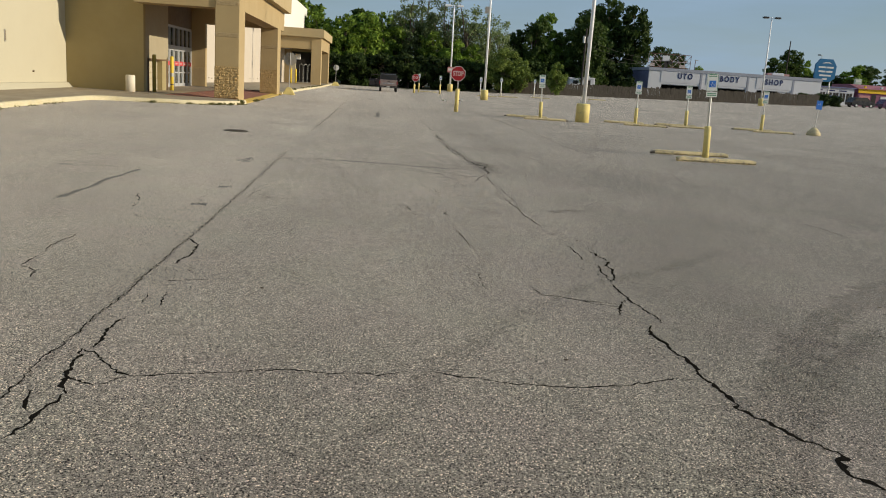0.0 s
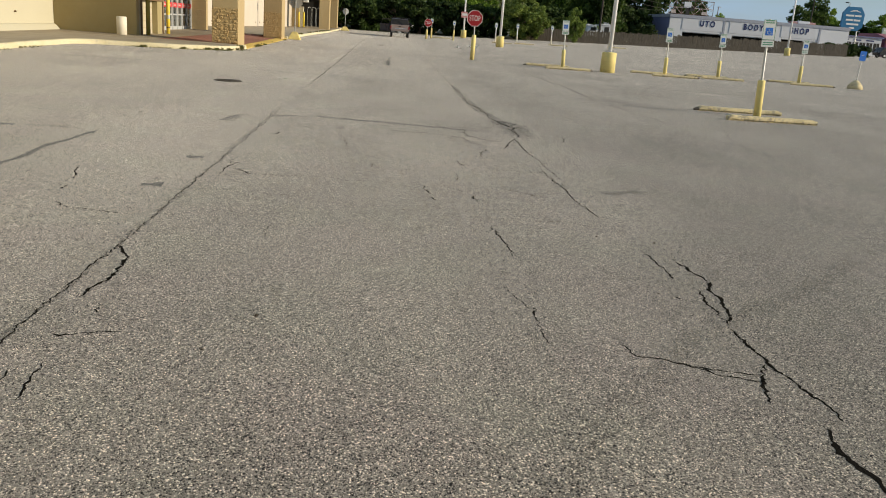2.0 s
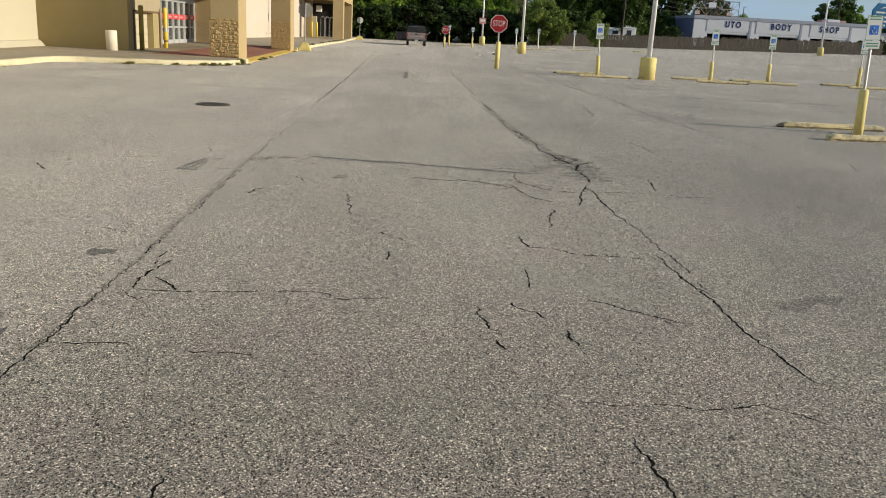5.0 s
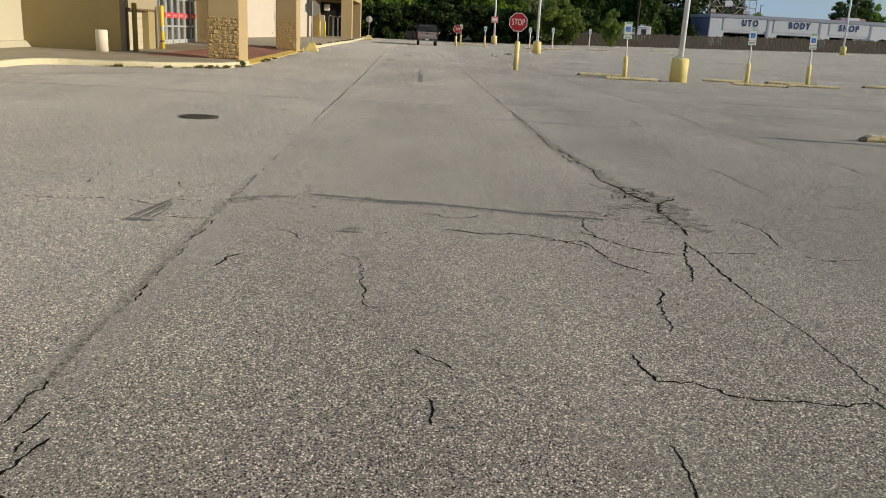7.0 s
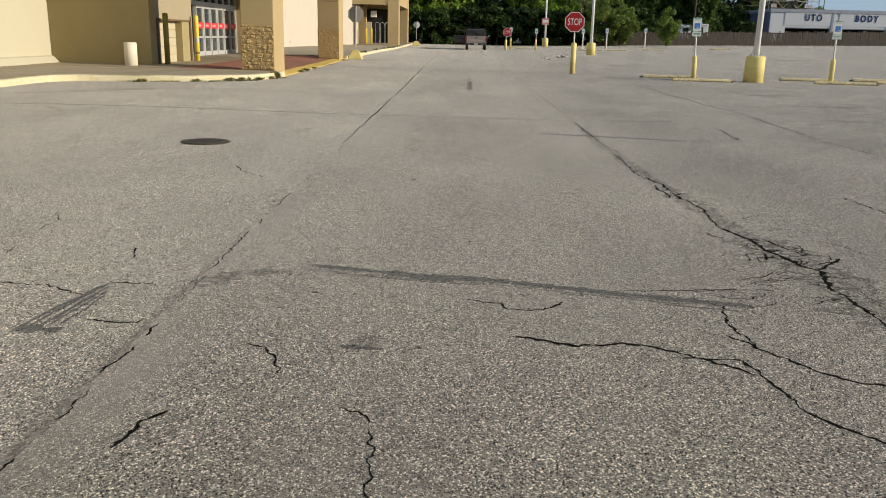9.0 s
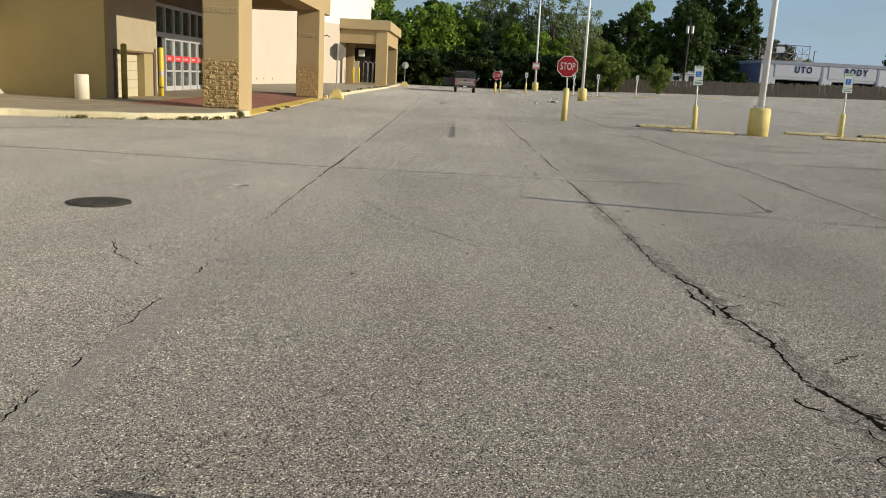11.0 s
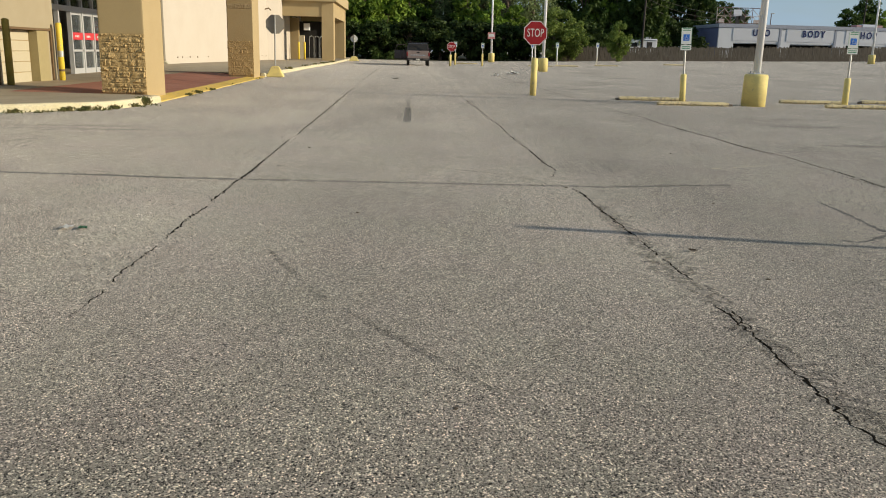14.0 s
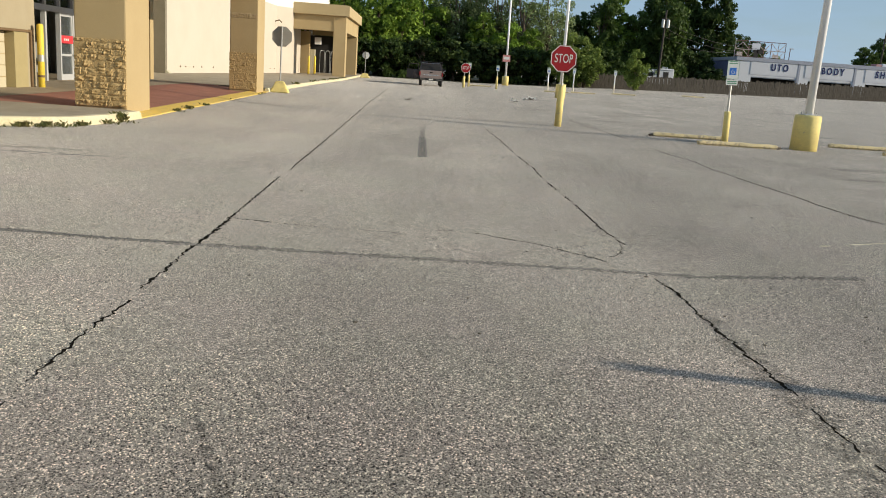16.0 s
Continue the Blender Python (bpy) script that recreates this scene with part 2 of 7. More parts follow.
ASPHALT = asphalt_material("asphalt")
CRACK = mat("crack_shadow", (0.018, 0.016, 0.013), 0.95, scale=14, fine=150, grain=0.6, bump=0.8, spec=0.0)
SEAL = asphalt_material("tar_stain", 0.45, 22.0, 0.09)
SKID = asphalt_material("skid_rubber", 0.17, 38.0, 0.19)
CRACK_STAIN = asphalt_material("crack_stain", 0.78, 9.0, 0.03)
PATCH = asphalt_material("oil_patch", 0.2, 30.0, 0.24)
SMEAR = asphalt_material("dust_smear", 0.72, 55.0)
SKID_FILM = asphalt_material("skid_film", 0.6, 45.0, 0.03)
SCUFF = asphalt_material("tyre_scuff", 0.88, 14.0)
CONCRETE = mat("concrete", (0.36, 0.30, 0.21), 0.9, second=(0.27, 0.22, 0.15), scale=1.2, amount=0.8, fine=70, grain=0.18)
KERB_PAINT = mat("kerb_paint", (0.60, 0.535, 0.36), 0.8, second=(0.52, 0.43, 0.22), scale=2, worn=(0.47, 0.42, 0.31), wear=0.22, wear_scale=7, fine=60)
YELLOW = mat("yellow_paint", (0.74, 0.56, 0.06), 0.6, second=(0.66, 0.50, 0.08), scale=3, worn=(0.42, 0.37, 0.26), wear=0.1, wear_scale=11, fine=50, grain=0.12)
PALE_YELLOW = mat("faded_yellow_paint", (0.75, 0.62, 0.23), 0.7, second=(0.60, 0.49, 0.20), scale=2.5, amount=0.8, worn=(0.45, 0.38, 0.22), wear=0.12, wear_scale=9, fine=50, grain=0.12)
YELLOW_KERB = mat("yellow_ramp_paint", (0.68, 0.47, 0.09), 0.7, second=(0.6, 0.42, 0.12), scale=3, worn=(0.42, 0.34, 0.22), wear=0.3, wear_scale=8)
BUMPER = mat("worn_bumper", (0.60, 0.50, 0.29), 0.85, second=(0.50, 0.40, 0.21), scale=5, worn=(0.33, 0.28, 0.20), wear=0.42, wear_scale=10)
STUCCO = mat("cream_stucco", (0.475, 0.44, 0.325), 0.9, second=(0.46, 0.42, 0.31), scale=0.8, amount=0.5, fine=90, grain=0.06, bump=0.15)
PINK_STUCCO = mat("pale_stucco", (0.51, 0.455, 0.375), 0.9, second=(0.47, 0.41, 0.33), scale=0.6, amount=0.5, fine=90, grain=0.05, bump=0.12)
HATCH_CREAM = mat("hatch_cream", (0.345, 0.30, 0.205), 0.9, second=(0.31, 0.265, 0.175), scale=1.5, amount=0.5, fine=90, grain=0.06, bump=0.12)
TAN = mat("tan_stucco", (0.405, 0.308, 0.163), 0.9, second=(0.36, 0.27, 0.138), scale=0.7, amount=0.6, fine=90, grain=0.07, bump=0.18)
FRONT = mat("front_stucco", (0.385, 0.30, 0.14), 0.9, second=(0.33, 0.25, 0.11), scale=0.7, amount=0.6, fine=90, grain=0.06, bump=0.15)
TRIM = mat("fascia_stucco", (0.42, 0.33, 0.185), 0.9, second=(0.38, 0.295, 0.155), scale=0.9, amount=0.5, fine=90, grain=0.06, bump=0.15)
WHITE_WALL = mat("white_wall", (0.74, 0.71, 0.65), 0.85, scale=0.6, amount=0.12, fine=60, grain=0.04)
STONE = mat("split_stone", (0.44, 0.315, 0.15), 0.95, second=(0.36, 0.25, 0.11), scale=7, amount=0.9, fine=38, grain=0.3, bump=0.5)
CHIPS = mat("chipped_stucco", (0.38, 0.295, 0.168), 0.95, second=(0.31, 0.23, 0.12), scale=12, amount=0.9, fine=50, grain=0.15, bump=0.3)
RED_PAVE = mat("red_paving", (0.36, 0.155, 0.105), 0.9, second=(0.27, 0.13, 0.09), scale=2.2, amount=0.8, fine=50, grain=0.2)
IRON = mat("cast_iron", (0.075, 0.062, 0.048), 0.8, 0.15, scale=9, fine=80, grain=0.4, bump=0.5)
GALV = mat("galvanised_steel", (0.46, 0.46, 0.44), 0.45, 0.6, scale=6, amount=0.35, fine=50, grain=0.12, bump=0.08)
POLE = mat("pole_paint", (0.86, 0.86, 0.86), 0.5, scale=2, amount=0.25, fine=40, grain=0.06, bump=0.05)
SIGN_RED = mat("sign_red", (0.29, 0.012, 0.015), 0.45, second=(0.34, 0.024, 0.024), scale=4, amount=0.4, fine=40, grain=0.05, bump=0)
FADED_RED = mat("faded_red", (0.50, 0.17, 0.16), 0.6, second=(0.55, 0.34, 0.32), scale=9, amount=0.9, fine=40, grain=0.1, bump=0)
SIGN_WHITE = mat("sign_white", (0.62, 0.63, 0.60), 0.5, scale=5, amount=0.2, fine=40, grain=0.05, bump=0)
SIGN_GREEN = mat("sign_green", (0.10, 0.26, 0.16), 0.5, scale=5, amount=0.2, fine=40, grain=0.05, bump=0)
SIGN_BLUE = mat("sign_blue", (0.03, 0.16, 0.55), 0.45, scale=5, amount=0.2, fine=40, grain=0.05, bump=0)
TEAL = mat("roadside_blue", (0.012, 0.125, 0.27), 0.5, scale=1, amount=0.2, fine=10, grain=0.05, bump=0)
SIGN_BACK = mat("sign_back", (0.36, 0.345, 0.31), 0.55, 0.3, scale=6, amount=0.4, fine=40, grain=0.1)
ALU = mat("aluminium", (0.47, 0.48, 0.48), 0.4, 0.15, scale=5, amount=0.2, fine=60, grain=0.06, bump=0.03)
# near-black colour stands in for unlit depth behind openings and windows
DARK = mat("unlit_interior", (0.035, 0.033, 0.03), 0.8, scale=2, fine=30)
BLACK = mat("black_rubber", (0.025, 0.025, 0.025), 0.75, scale=8, fine=60)
FENCE_WOOD = mat("grey_fence_wood", (0.15, 0.125, 0.095), 0.9, second=(0.07, 0.058, 0.045), scale=2.5, amount=0.9, fine=30, grain=0.3, stretch=(6, 1, 0.6))
BARK = mat("bark", (0.12, 0.09, 0.065), 0.95, scale=4, fine=25, grain=0.4, stretch=(1, 1, 0.25))
UTIL_WOOD = mat("utility_pole_wood", (0.06, 0.05, 0.042), 0.9, scale=3, fine=25, stretch=(1, 1, 0.2))
LETTER_BLUE = mat("blue_letters", (0.013, 0.022, 0.10), 0.6, scale=4, fine=30, bump=0)
SHOP_WHITE = mat("shop_white", (0.61, 0.615, 0.64), 0.8, scale=0.5, amount=0.2, fine=20, grain=0.06)
SHOP_SIDE = mat("shop_blue_side", (0.16, 0.175, 0.29), 0.85, scale=0.6, amount=0.35, fine=20)
SHOP_BLUE = mat("shop_side_blue", (0.33, 0.345, 0.40), 0.85, scale=0.6, amount=0.35, fine=20)
WEED = mat("weed_green", (0.085, 0.10, 0.028), 0.8, second=(0.19, 0.15, 0.06), scale=6, amount=0.9, fine=30, bump=0)


def leaf_material(name, base, second):
    m = bpy.data.materials.new(name)
    m.use_nodes = True
    n, l = m.node_tree.nodes, m.node_tree.links
    b = n["Principled BSDF"]
    geo, tc, t = n.new("ShaderNodeNewGeometry"), n.new("ShaderNodeTexCoord"), n.new("ShaderNodeTexNoise")
    t.inputs["Scale"].default_value = 0.7
    l.new(tc.outputs["Object"], t.inputs["Vector"])
    add, x, info, hue = n.new("ShaderNodeMath"), n.new("ShaderNodeMix"), n.new("ShaderNodeObjectInfo"), n.new("ShaderNodeHueSaturation")
    add.operation = "MULTIPLY_ADD"
    l.new(geo.outputs["Random Per Island"], add.inputs[0])
    add.inputs[1].default_value = 0.6
    l.new(t.outputs[0], add.inputs[2])
    x.data_type = "RGBA"
    r = n.new("ShaderNodeMapRange")
    r.inputs[1].default_value, r.inputs[2].default_value = 0.4, 1.1
    l.new(add.outputs[0], r.inputs[0])
    l.new(r.outputs[0], x.inputs[0])
    x.inputs[6].default_value, x.inputs[7].default_value = (*base, 1), (*second, 1)
    rv = n.new("ShaderNodeMapRange")
    rv.inputs[3].default_value, rv.inputs[4].default_value = 0.75, 1.25
    l.new(info.outputs["Random"], rv.inputs[0])
    l.new(rv.outputs[0], hue.inputs["Value"])
    l.new(x.outputs[2], hue.inputs["Color"])
    l.new(hue.outputs[0], b.inputs["Base Color"])
    b.inputs["Roughness"].default_value = 0.65
    b.inputs["Specular IOR Level"].default_value = 0.2
    tr, mx = n.new("ShaderNodeBsdfTranslucent"), n.new("ShaderNodeMixShader")
    l.new(hue.outputs[0], tr.inputs["Color"])
    mx.inputs[0].default_value = 0.3
    l.new(b.outputs[0], mx.inputs[1])
    l.new(tr.outputs[0], mx.inputs[2])
    l.new(mx.outputs[0], n["Material Output"].inputs["Surface"])
    return m


LEAF = leaf_material("leaves", (0.05, 0.105, 0.014), (0.235, 0.345, 0.045))
LEAF_LIGHT = leaf_material("light_leaves", (0.075, 0.115, 0.022), (0.20, 0.26, 0.055))
LEAF_DARK = leaf_material("dark_leaves", (0.026, 0.052, 0.011), (0.08, 0.125, 0.026))
# scrub leaves carry the shade under the trees in their colour
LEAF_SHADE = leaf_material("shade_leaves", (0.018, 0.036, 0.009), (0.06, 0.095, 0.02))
LEAF_GREY = leaf_material("grey_leaves", (0.085, 0.118, 0.042), (0.20, 0.25, 0.10))


def glass_material(name, tint=(0.72, 0.76, 0.76), glare=0.05):
    m = bpy.data.materials.new(name)
    m.use_nodes = True
    n, l = m.node_tree.nodes, m.node_tree.links
    see, shine, fr, mx = n.new("ShaderNodeBsdfTransparent"), n.new("ShaderNodeBsdfGlossy"), n.new("ShaderNodeFresnel"), n.new("ShaderNodeMixShader")
    see.inputs["Color"].default_value = (*tint, 1)
    shine.inputs["Roughness"].default_value = 0.03
    fr.inputs["IOR"].default_value = 1.5
    l.new(fr.outputs[0], mx.inputs[0])
    l.new(see.outputs[0], mx.inputs[1])
    l.new(shine.outputs[0], mx.inputs[2])
    # pale diffuse layer imitates lot and sky reflected in the panes
    dust_glare, glare_mix = n.new("ShaderNodeBsdfDiffuse"), n.new("ShaderNodeMixShader")
    dust_glare.inputs["Color"].default_value = (0.42, 0.46, 0.48, 1)
    glare_mix.inputs[0].default_value = glare
    l.new(mx.outputs[0], glare_mix.inputs[1])
    l.new(dust_glare.outputs[0], glare_mix.inputs[2])
    l.new(glare_mix.outputs[0], n["Material Output"].inputs["Surface"])
    return m


GLASS = glass_material("window_glass")

# ---- ground ----
xs = [-2500, -900, -350, -160, -90] + list(range(-60, -14, 5)) + [-12 + 0.25 * k for k in range(48)] + list(range(0, 16)) + list(range(20, 116, 5)) + [150, 260, 600, 2500]
ys = [-1500, -500, -150, -60] + list(range(-30, 10, 5)) + list(range(10, 90)) + list(range(90, 176, 5)) + [230, 400, 900, 3000]
me = bpy.data.meshes.new("ground")
me.from_pydata([(x, y, gz(x, y)) for y in ys for x in xs], [],
               [(j * len(xs) + i, j * len(xs) + i + 1, (j + 1) * len(xs) + i + 1, (j + 1) * len(xs) + i) for j in range(len(ys) - 1) for i in range(len(xs) - 1)])
me.materials.append(ASPHALT)
me.polygons.foreach_set("use_smooth", [True] * len(me.polygons))
ground = tagged(new("ground", me), "weathered grey-tan asphalt parking lot with cracks", "ground", kind="structure")


def bend(corners, radius, step=0.4):
    """A line through the corners, each rounded."""
    out = [Vector(corners[0])]
    for a, c, b in zip(corners, corners[1:], corners[2:]):
        a, c, b = Vector(a), Vector(c), Vector(b)
        p, q = c + (a - c).normalized() * radius, c + (b - c).normalized() * radius
        out += [(1 - u) ** 2 * p + 2 * u * (1 - u) * c + u * u * q for u in [k / 8 for k in range(9)]]
    out.append(Vector(corners[-1]))
    line = [out[0]]
    for a, b in zip(out, out[1:]):
        k = max(1, int((b - a).length / step))
        line += [a.lerp(b, (i + 1) / k) for i in range(k)]
    return line


def sweep(name, line, profile, material, rough=0.0):
    """A profile of (inwards, up) swept along a line on the lot; inwards is to the line's left."""
    bm, rows = fresh(), []
    for i, p in enumerate(line):
        d = (line[min(i + 1, len(line) - 1)] - line[max(i - 1, 0)]).normalized()
        s = Vector((-d.y, d.x))
        j = rough * noise.noise((p.x * 1.3, p.y * 1.3, 4.0))
        rows.append([bm.verts.new((p.x + s.x * (a + j), p.y + s.y * (a + j), gz(p.x, p.y) + u + j * 0.4)) for a, u in profile])
    for r, q in zip(rows, rows[1:]):
        for k in range(len(profile) - 1):
            bm.faces.new((r[k], q[k], q[k + 1], r[k + 1]))
    for r in (rows[0], rows[-1]):
        bm.faces.new(r)
    return mesh_of(name, bm, material)


KERB = [(-0.0, -0.05), (0.02, 0.10), (0.05, 0.145), (0.16, 0.15), (0.17, -0.05)]
near_kerb = bend([(-10.1, -40), (-10.15, 29.9), (-7.2, 30.6), (-5.65, 32.1), (-5.55, 34.5)], 1.0)
far_kerb = [Vector((-5.95, 50.2 + 0.6 * k)) for k in range(104)]
tagged(new("kerb", sweep("kerb", near_kerb, KERB, KERB_PAINT, 0.03)), "worn cream-yellow painted concrete kerb beside the lot", "kerb", kind="structure")
tagged(new("kerb", sweep("kerb", far_kerb, KERB, KERB_PAINT, 0.03)), "worn cream-yellow painted concrete kerb beside the lot", "kerb", kind="structure")


def pavement(name, line, inner_x, material, label, rise=0.146, edge=None):
    bm, rows = fresh(), []
    for p in line:
        a = Vector((p.x - 0.165, p.y)) if edge is None else Vector((p.x + edge, p.y))
        cols = [a.x + (inner_x - a.x) * k / 6 for k in range(7)]
        rows.append([bm.verts.new((x, p.y, gz(x, p.y) + (rise if edge is None else (rise if edge == 0 else 0.03 + (rise - 0.03) * smooth(0, 2.5, a.x - x))))) for x in cols])
    for r, q in zip(rows, rows[1:]):
        for k in range(6):
            bm.faces.new((r[k], q[k], q[k + 1], r[k + 1]))
    me = mesh_of(name, bm, material)
    return tagged(new(name, me), label, "pavement", kind="structure")


pavement("pavement", near_kerb, -14.0, CONCRETE, "stained tan concrete sidewalk along the store")
pavement("pavement", far_kerb, -13.6, CONCRETE, "stained tan concrete sidewalk along the store")
ramp = [Vector((-5.55 - 0.4 * k / 24, 34.5 + k * 15.7 / 24)) for k in range(25)]
pavement("pavement", ramp, -8.9, RED_PAVE, "faded red paving under the entrance canopy", 0.148, -0.42)
pavement("pavement", [Vector((-8.9, p.y)) for p in ramp], -15.0, CONCRETE, "stained tan concrete floor before the store doors", 0.15, 0.0)
tagged(new("kerb", sweep("kerb", ramp, [(0, -0.02), (0.02, 0.02), (0.43, 0.075), (0.46, -0.02)], YELLOW_KERB, 0.015)), "bright yellow painted ramp edge of the entrance", "kerb", kind="structure")


# ---- store ----
store = thing("store_building", pose(0, 0, 0), "closed single-storey retail store with cream and tan stucco walls", "building")


def slab(name, material, *dims, parent=store, label="", bevel=0.0):
    return part(name, box(fresh(), *dims, bevel=bevel), material, parent, label)


def plinth(x, y0, y1, z):
    bm = fresh()
    prof = [(0.29, z - 0.2), (0.26, z + 0.12), (0.09, z + 0.30), (0.0, z + 0.34), (0.0, z - 0.2)]
    a, b = [bm.verts.new((x + o, y0, u)) for o, u in prof], [bm.verts.new((x + o, y1, u)) for o, u in prof]
    for i in range(len(prof)):
        bm.faces.new((a[i], a[(i + 1) % 5], b[(i + 1) % 5], b[i]))
    bm.faces.new(a)
    bm.faces.new(b)
    return part("plinth", bm, STUCCO, store, "sloping concrete wall base")


slab("wall", STUCCO, -15.0, -13.41, -30, 36.3, -0.2, 8.0, label="long cream stucco wall")
plinth(-13.41, -30, 36.297, 0.17)
# the block beside the doors, with the cart hatch in its flank
slab("wall", FRONT, -15.0, -10.2, 36.3, 36.6, -0.2, 6.0, label="tan stucco wall")
slab("wall", HATCH_CREAM, -10.5, -10.2, 36.6, 37.15, -0.2, 6.0)
slab("wall", HATCH_CREAM, -10.5, -10.2, 39.88, 40.35, -0.2, 6.0)
slab("lintel", HATCH_CREAM, -10.5, -10.2, 37.15, 39.88, 1.68, 6.0)
slab("wall", TAN, -11.6, -10.5, 40.15, 40.35, -0.2, 6.0)
# back wall coloured near-black for the unlit space behind the hatch
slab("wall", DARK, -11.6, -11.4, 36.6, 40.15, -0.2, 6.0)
HATCH_PANEL = mat("hatch_panel", (0.47, 0.42, 0.295), 0.85, scale=3, amount=0.15, fine=60, grain=0.05)
hatch = part("cart_hatch", box(fresh(), -10.48, -10.42, 37.15, 39.2, 0.25, 1.68), TAN, store, "cream panelled cart hatch in a brown frame")
for k in range(5):
    part("panel", box(fresh(), -10.425, -10.395, 37.19, 39.16, 0.29 + k * 0.275, 0.55 + k * 0.275, 0.008), HATCH_PANEL, hatch)
JAMB = mat("hatch_jamb", (0.33, 0.275, 0.14), 0.85, scale=4, amount=0.3, fine=40, grain=0.06)
HATCH_BROWN = mat("brown_trim", (0.16, 0.105, 0.055), 0.7, scale=5, fine=40)
part("frame", box(fresh(), -10.42, -10.14, 36.93, 40.0, 1.66, 1.72), HATCH_BROWN, hatch)
part("frame", box(fresh(), -10.198, -10.15, 36.85, 36.93, 0.2, 1.73), HATCH_BROWN, hatch)
part("frame", box(fresh(), -10.198, -10.15, 40.0, 40.08, 0.2, 1.73), HATCH_BROWN, hatch)
part("jamb", box(fresh(), -10.42, -10.18, 39.2, 39.86, 0.2, 1.66), JAMB, hatch, "dark olive hatch jamb")

vent = part("wall_plaque", box(fresh(), -13.41, -13.385, 30.58, 30.70, 1.93, 2.36, 0.004), SIGN_BACK, store, "small faded wall plaque")
for k in range(4):
    part("text_bar", box(fresh(), -13.384, -13.381, 30.60, 30.68, 1.99 + k * 0.09, 2.04 + k * 0.09), HATCH_BROWN, vent)
part("wall_hook", tube(fresh(), [(-13.41, 32.88, 0.92), (-13.34, 32.88, 0.92)], 0.03, 8), HATCH_BROWN, store)

# roofs and rear walls that close the store
slab("roof", WHITE_WALL, -40, -15.0, -30, 36.3, 7.6, 7.8)
slab("roof", WHITE_WALL, -40, -15.0, 36.3, 54.2, 7.6, 7.8)
slab("wall", STUCCO, -15.0, -14.7, 36.6, 54.2, 6.2, 7.9)
slab("wall", STUCCO, -40.3, -40, -30, 115.3, -0.2, 10.0)
slab("wall", STUCCO, -40, -15.0, -30.3, -30, -0.2, 8.0)
slab("wall", STUCCO, -40, -13.5, 54.2, 54.5, 7.8, 10.0)

# glazed entrance
slab("wall", HATCH_BROWN, -11.8, -11.5, 40.35, 50.9, 3.62, 6.0, label="dark brown panel above the doors")
doors = part("entrance_glazing", box(fresh(), -11.66, -11.52, 40.35, 50.9, 3.5, 3.62), ALU, store, "aluminium storefront doors with a red stripe")
part("rail", box(fresh(), -11.66, -11.50, 40.35, 50.9, 2.38, 2.55), ALU, doors)
LOBBY = mat("lobby_grey", (0.24, 0.25, 0.24), 0.8, scale=1.5, fine=30)
RED_BAND = mat("red_film", (0.60, 0.05, 0.06), 0.4, scale=4, fine=30, bump=0)
for k in range(10):
    y = 41.95 + k * 1.0
    wide = 0.07 if k % 2 else 0.10
    part("mullion", box(fresh(), -11.65, -11.51, y - wide / 2, y + wide / 2, 0.22, 3.5), ALU, doors)
    if k == 9:
        break
    part("pane", box(fresh(), -11.60, -11.585, y + 0.06, y + 0.94, 2.55, 3.5), GLASS, doors)
    if k >= 3:
        leaf = part("door", box(fresh(), -11.62, -11.54, y + 0.05, y + 0.95, 0.27, 0.5), ALU, doors)
        part("rail", box(fresh(), -11.62, -11.54, y + 0.05, y + 0.95, 1.06, 1.13), ALU, leaf)
        part("rail", box(fresh(), -11.62, -11.54, y + 0.05, y + 0.95, 2.28, 2.38), ALU, leaf)
        part("stile", box(fresh(), -11.62, -11.54, y + 0.05, y + 0.11, 0.5, 2.28), ALU, leaf)
        part("stile", box(fresh(), -11.62, -11.54, y + 0.89, y + 0.95, 0.5, 2.28), ALU, leaf)
        part("pane", box(fresh(), -11.59, -11.575, y + 0.11, y + 0.89, 0.5, 2.28), GLASS, leaf)
        part("stripe", box(fresh(), -11.538, -11.534, y + 0.03, y + 0.97, 1.46, 1.70), RED_BAND, leaf, "red warning stripe")
        for q in range(3):
            part("label_bar", box(fresh(), -11.532, -11.529, y + 0.28 + q * 0.13, y + 0.36 + q * 0.13, 1.54, 1.61), SIGN_WHITE, leaf)
    else:
        part("pane", box(fresh(), -12.80, -12.785, y + 0.06, y + 0.94, 0.27, 2.38), GLASS, doors)
for pane in [o for o in doors.children_recursive if o.name.startswith("pane")]:
    pane.visible_shadow = False
slab("vestibule_wall", LOBBY, -14.7, -14.5, 40.35, 54.2, -0.2, 6.0, label="dim vestibule behind the doors")
slab("vestibule_wall", LOBBY, -14.5, -11.8, 50.95, 51.1, -0.2, 6.0)
slab("vestibule_floor", CONCRETE, -14.5, -11.66, 40.35, 50.95, 0.0, 0.29)
slab("roof", TRIM, -15.0, -10.4, 36.6, 54.2, 6.0, 6.2)
# far cheek of the recess with its stone base
slab("wall", TAN, -12.0, -10.7, 51.0, 51.4, -0.2, 6.0)
slab("wall", STUCCO, -14.4, -14.1, 51.4, 60.3, -0.2, 10.0)
slab("wall", STUCCO, -15.0, -14.4, 51.4, 51.7, -0.2, 10.0)
# this end wall's dark grey holds the recess shade in its colour
slab("wall", mat("end_wall_shade", (0.20, 0.175, 0.13), 0.9, second=(0.16, 0.14, 0.10), scale=2, fine=60), -14.2, -12.97, 60.3, 60.597, -0.2, 10.0, label="end wall in a grey darkened for shade")
plinth(-12.97, 60.3, 60.7, 0.2)
FAR_FACE = [(-12.97, 60.6), (-11.6, 84.2), (-10.6, 85.55)]


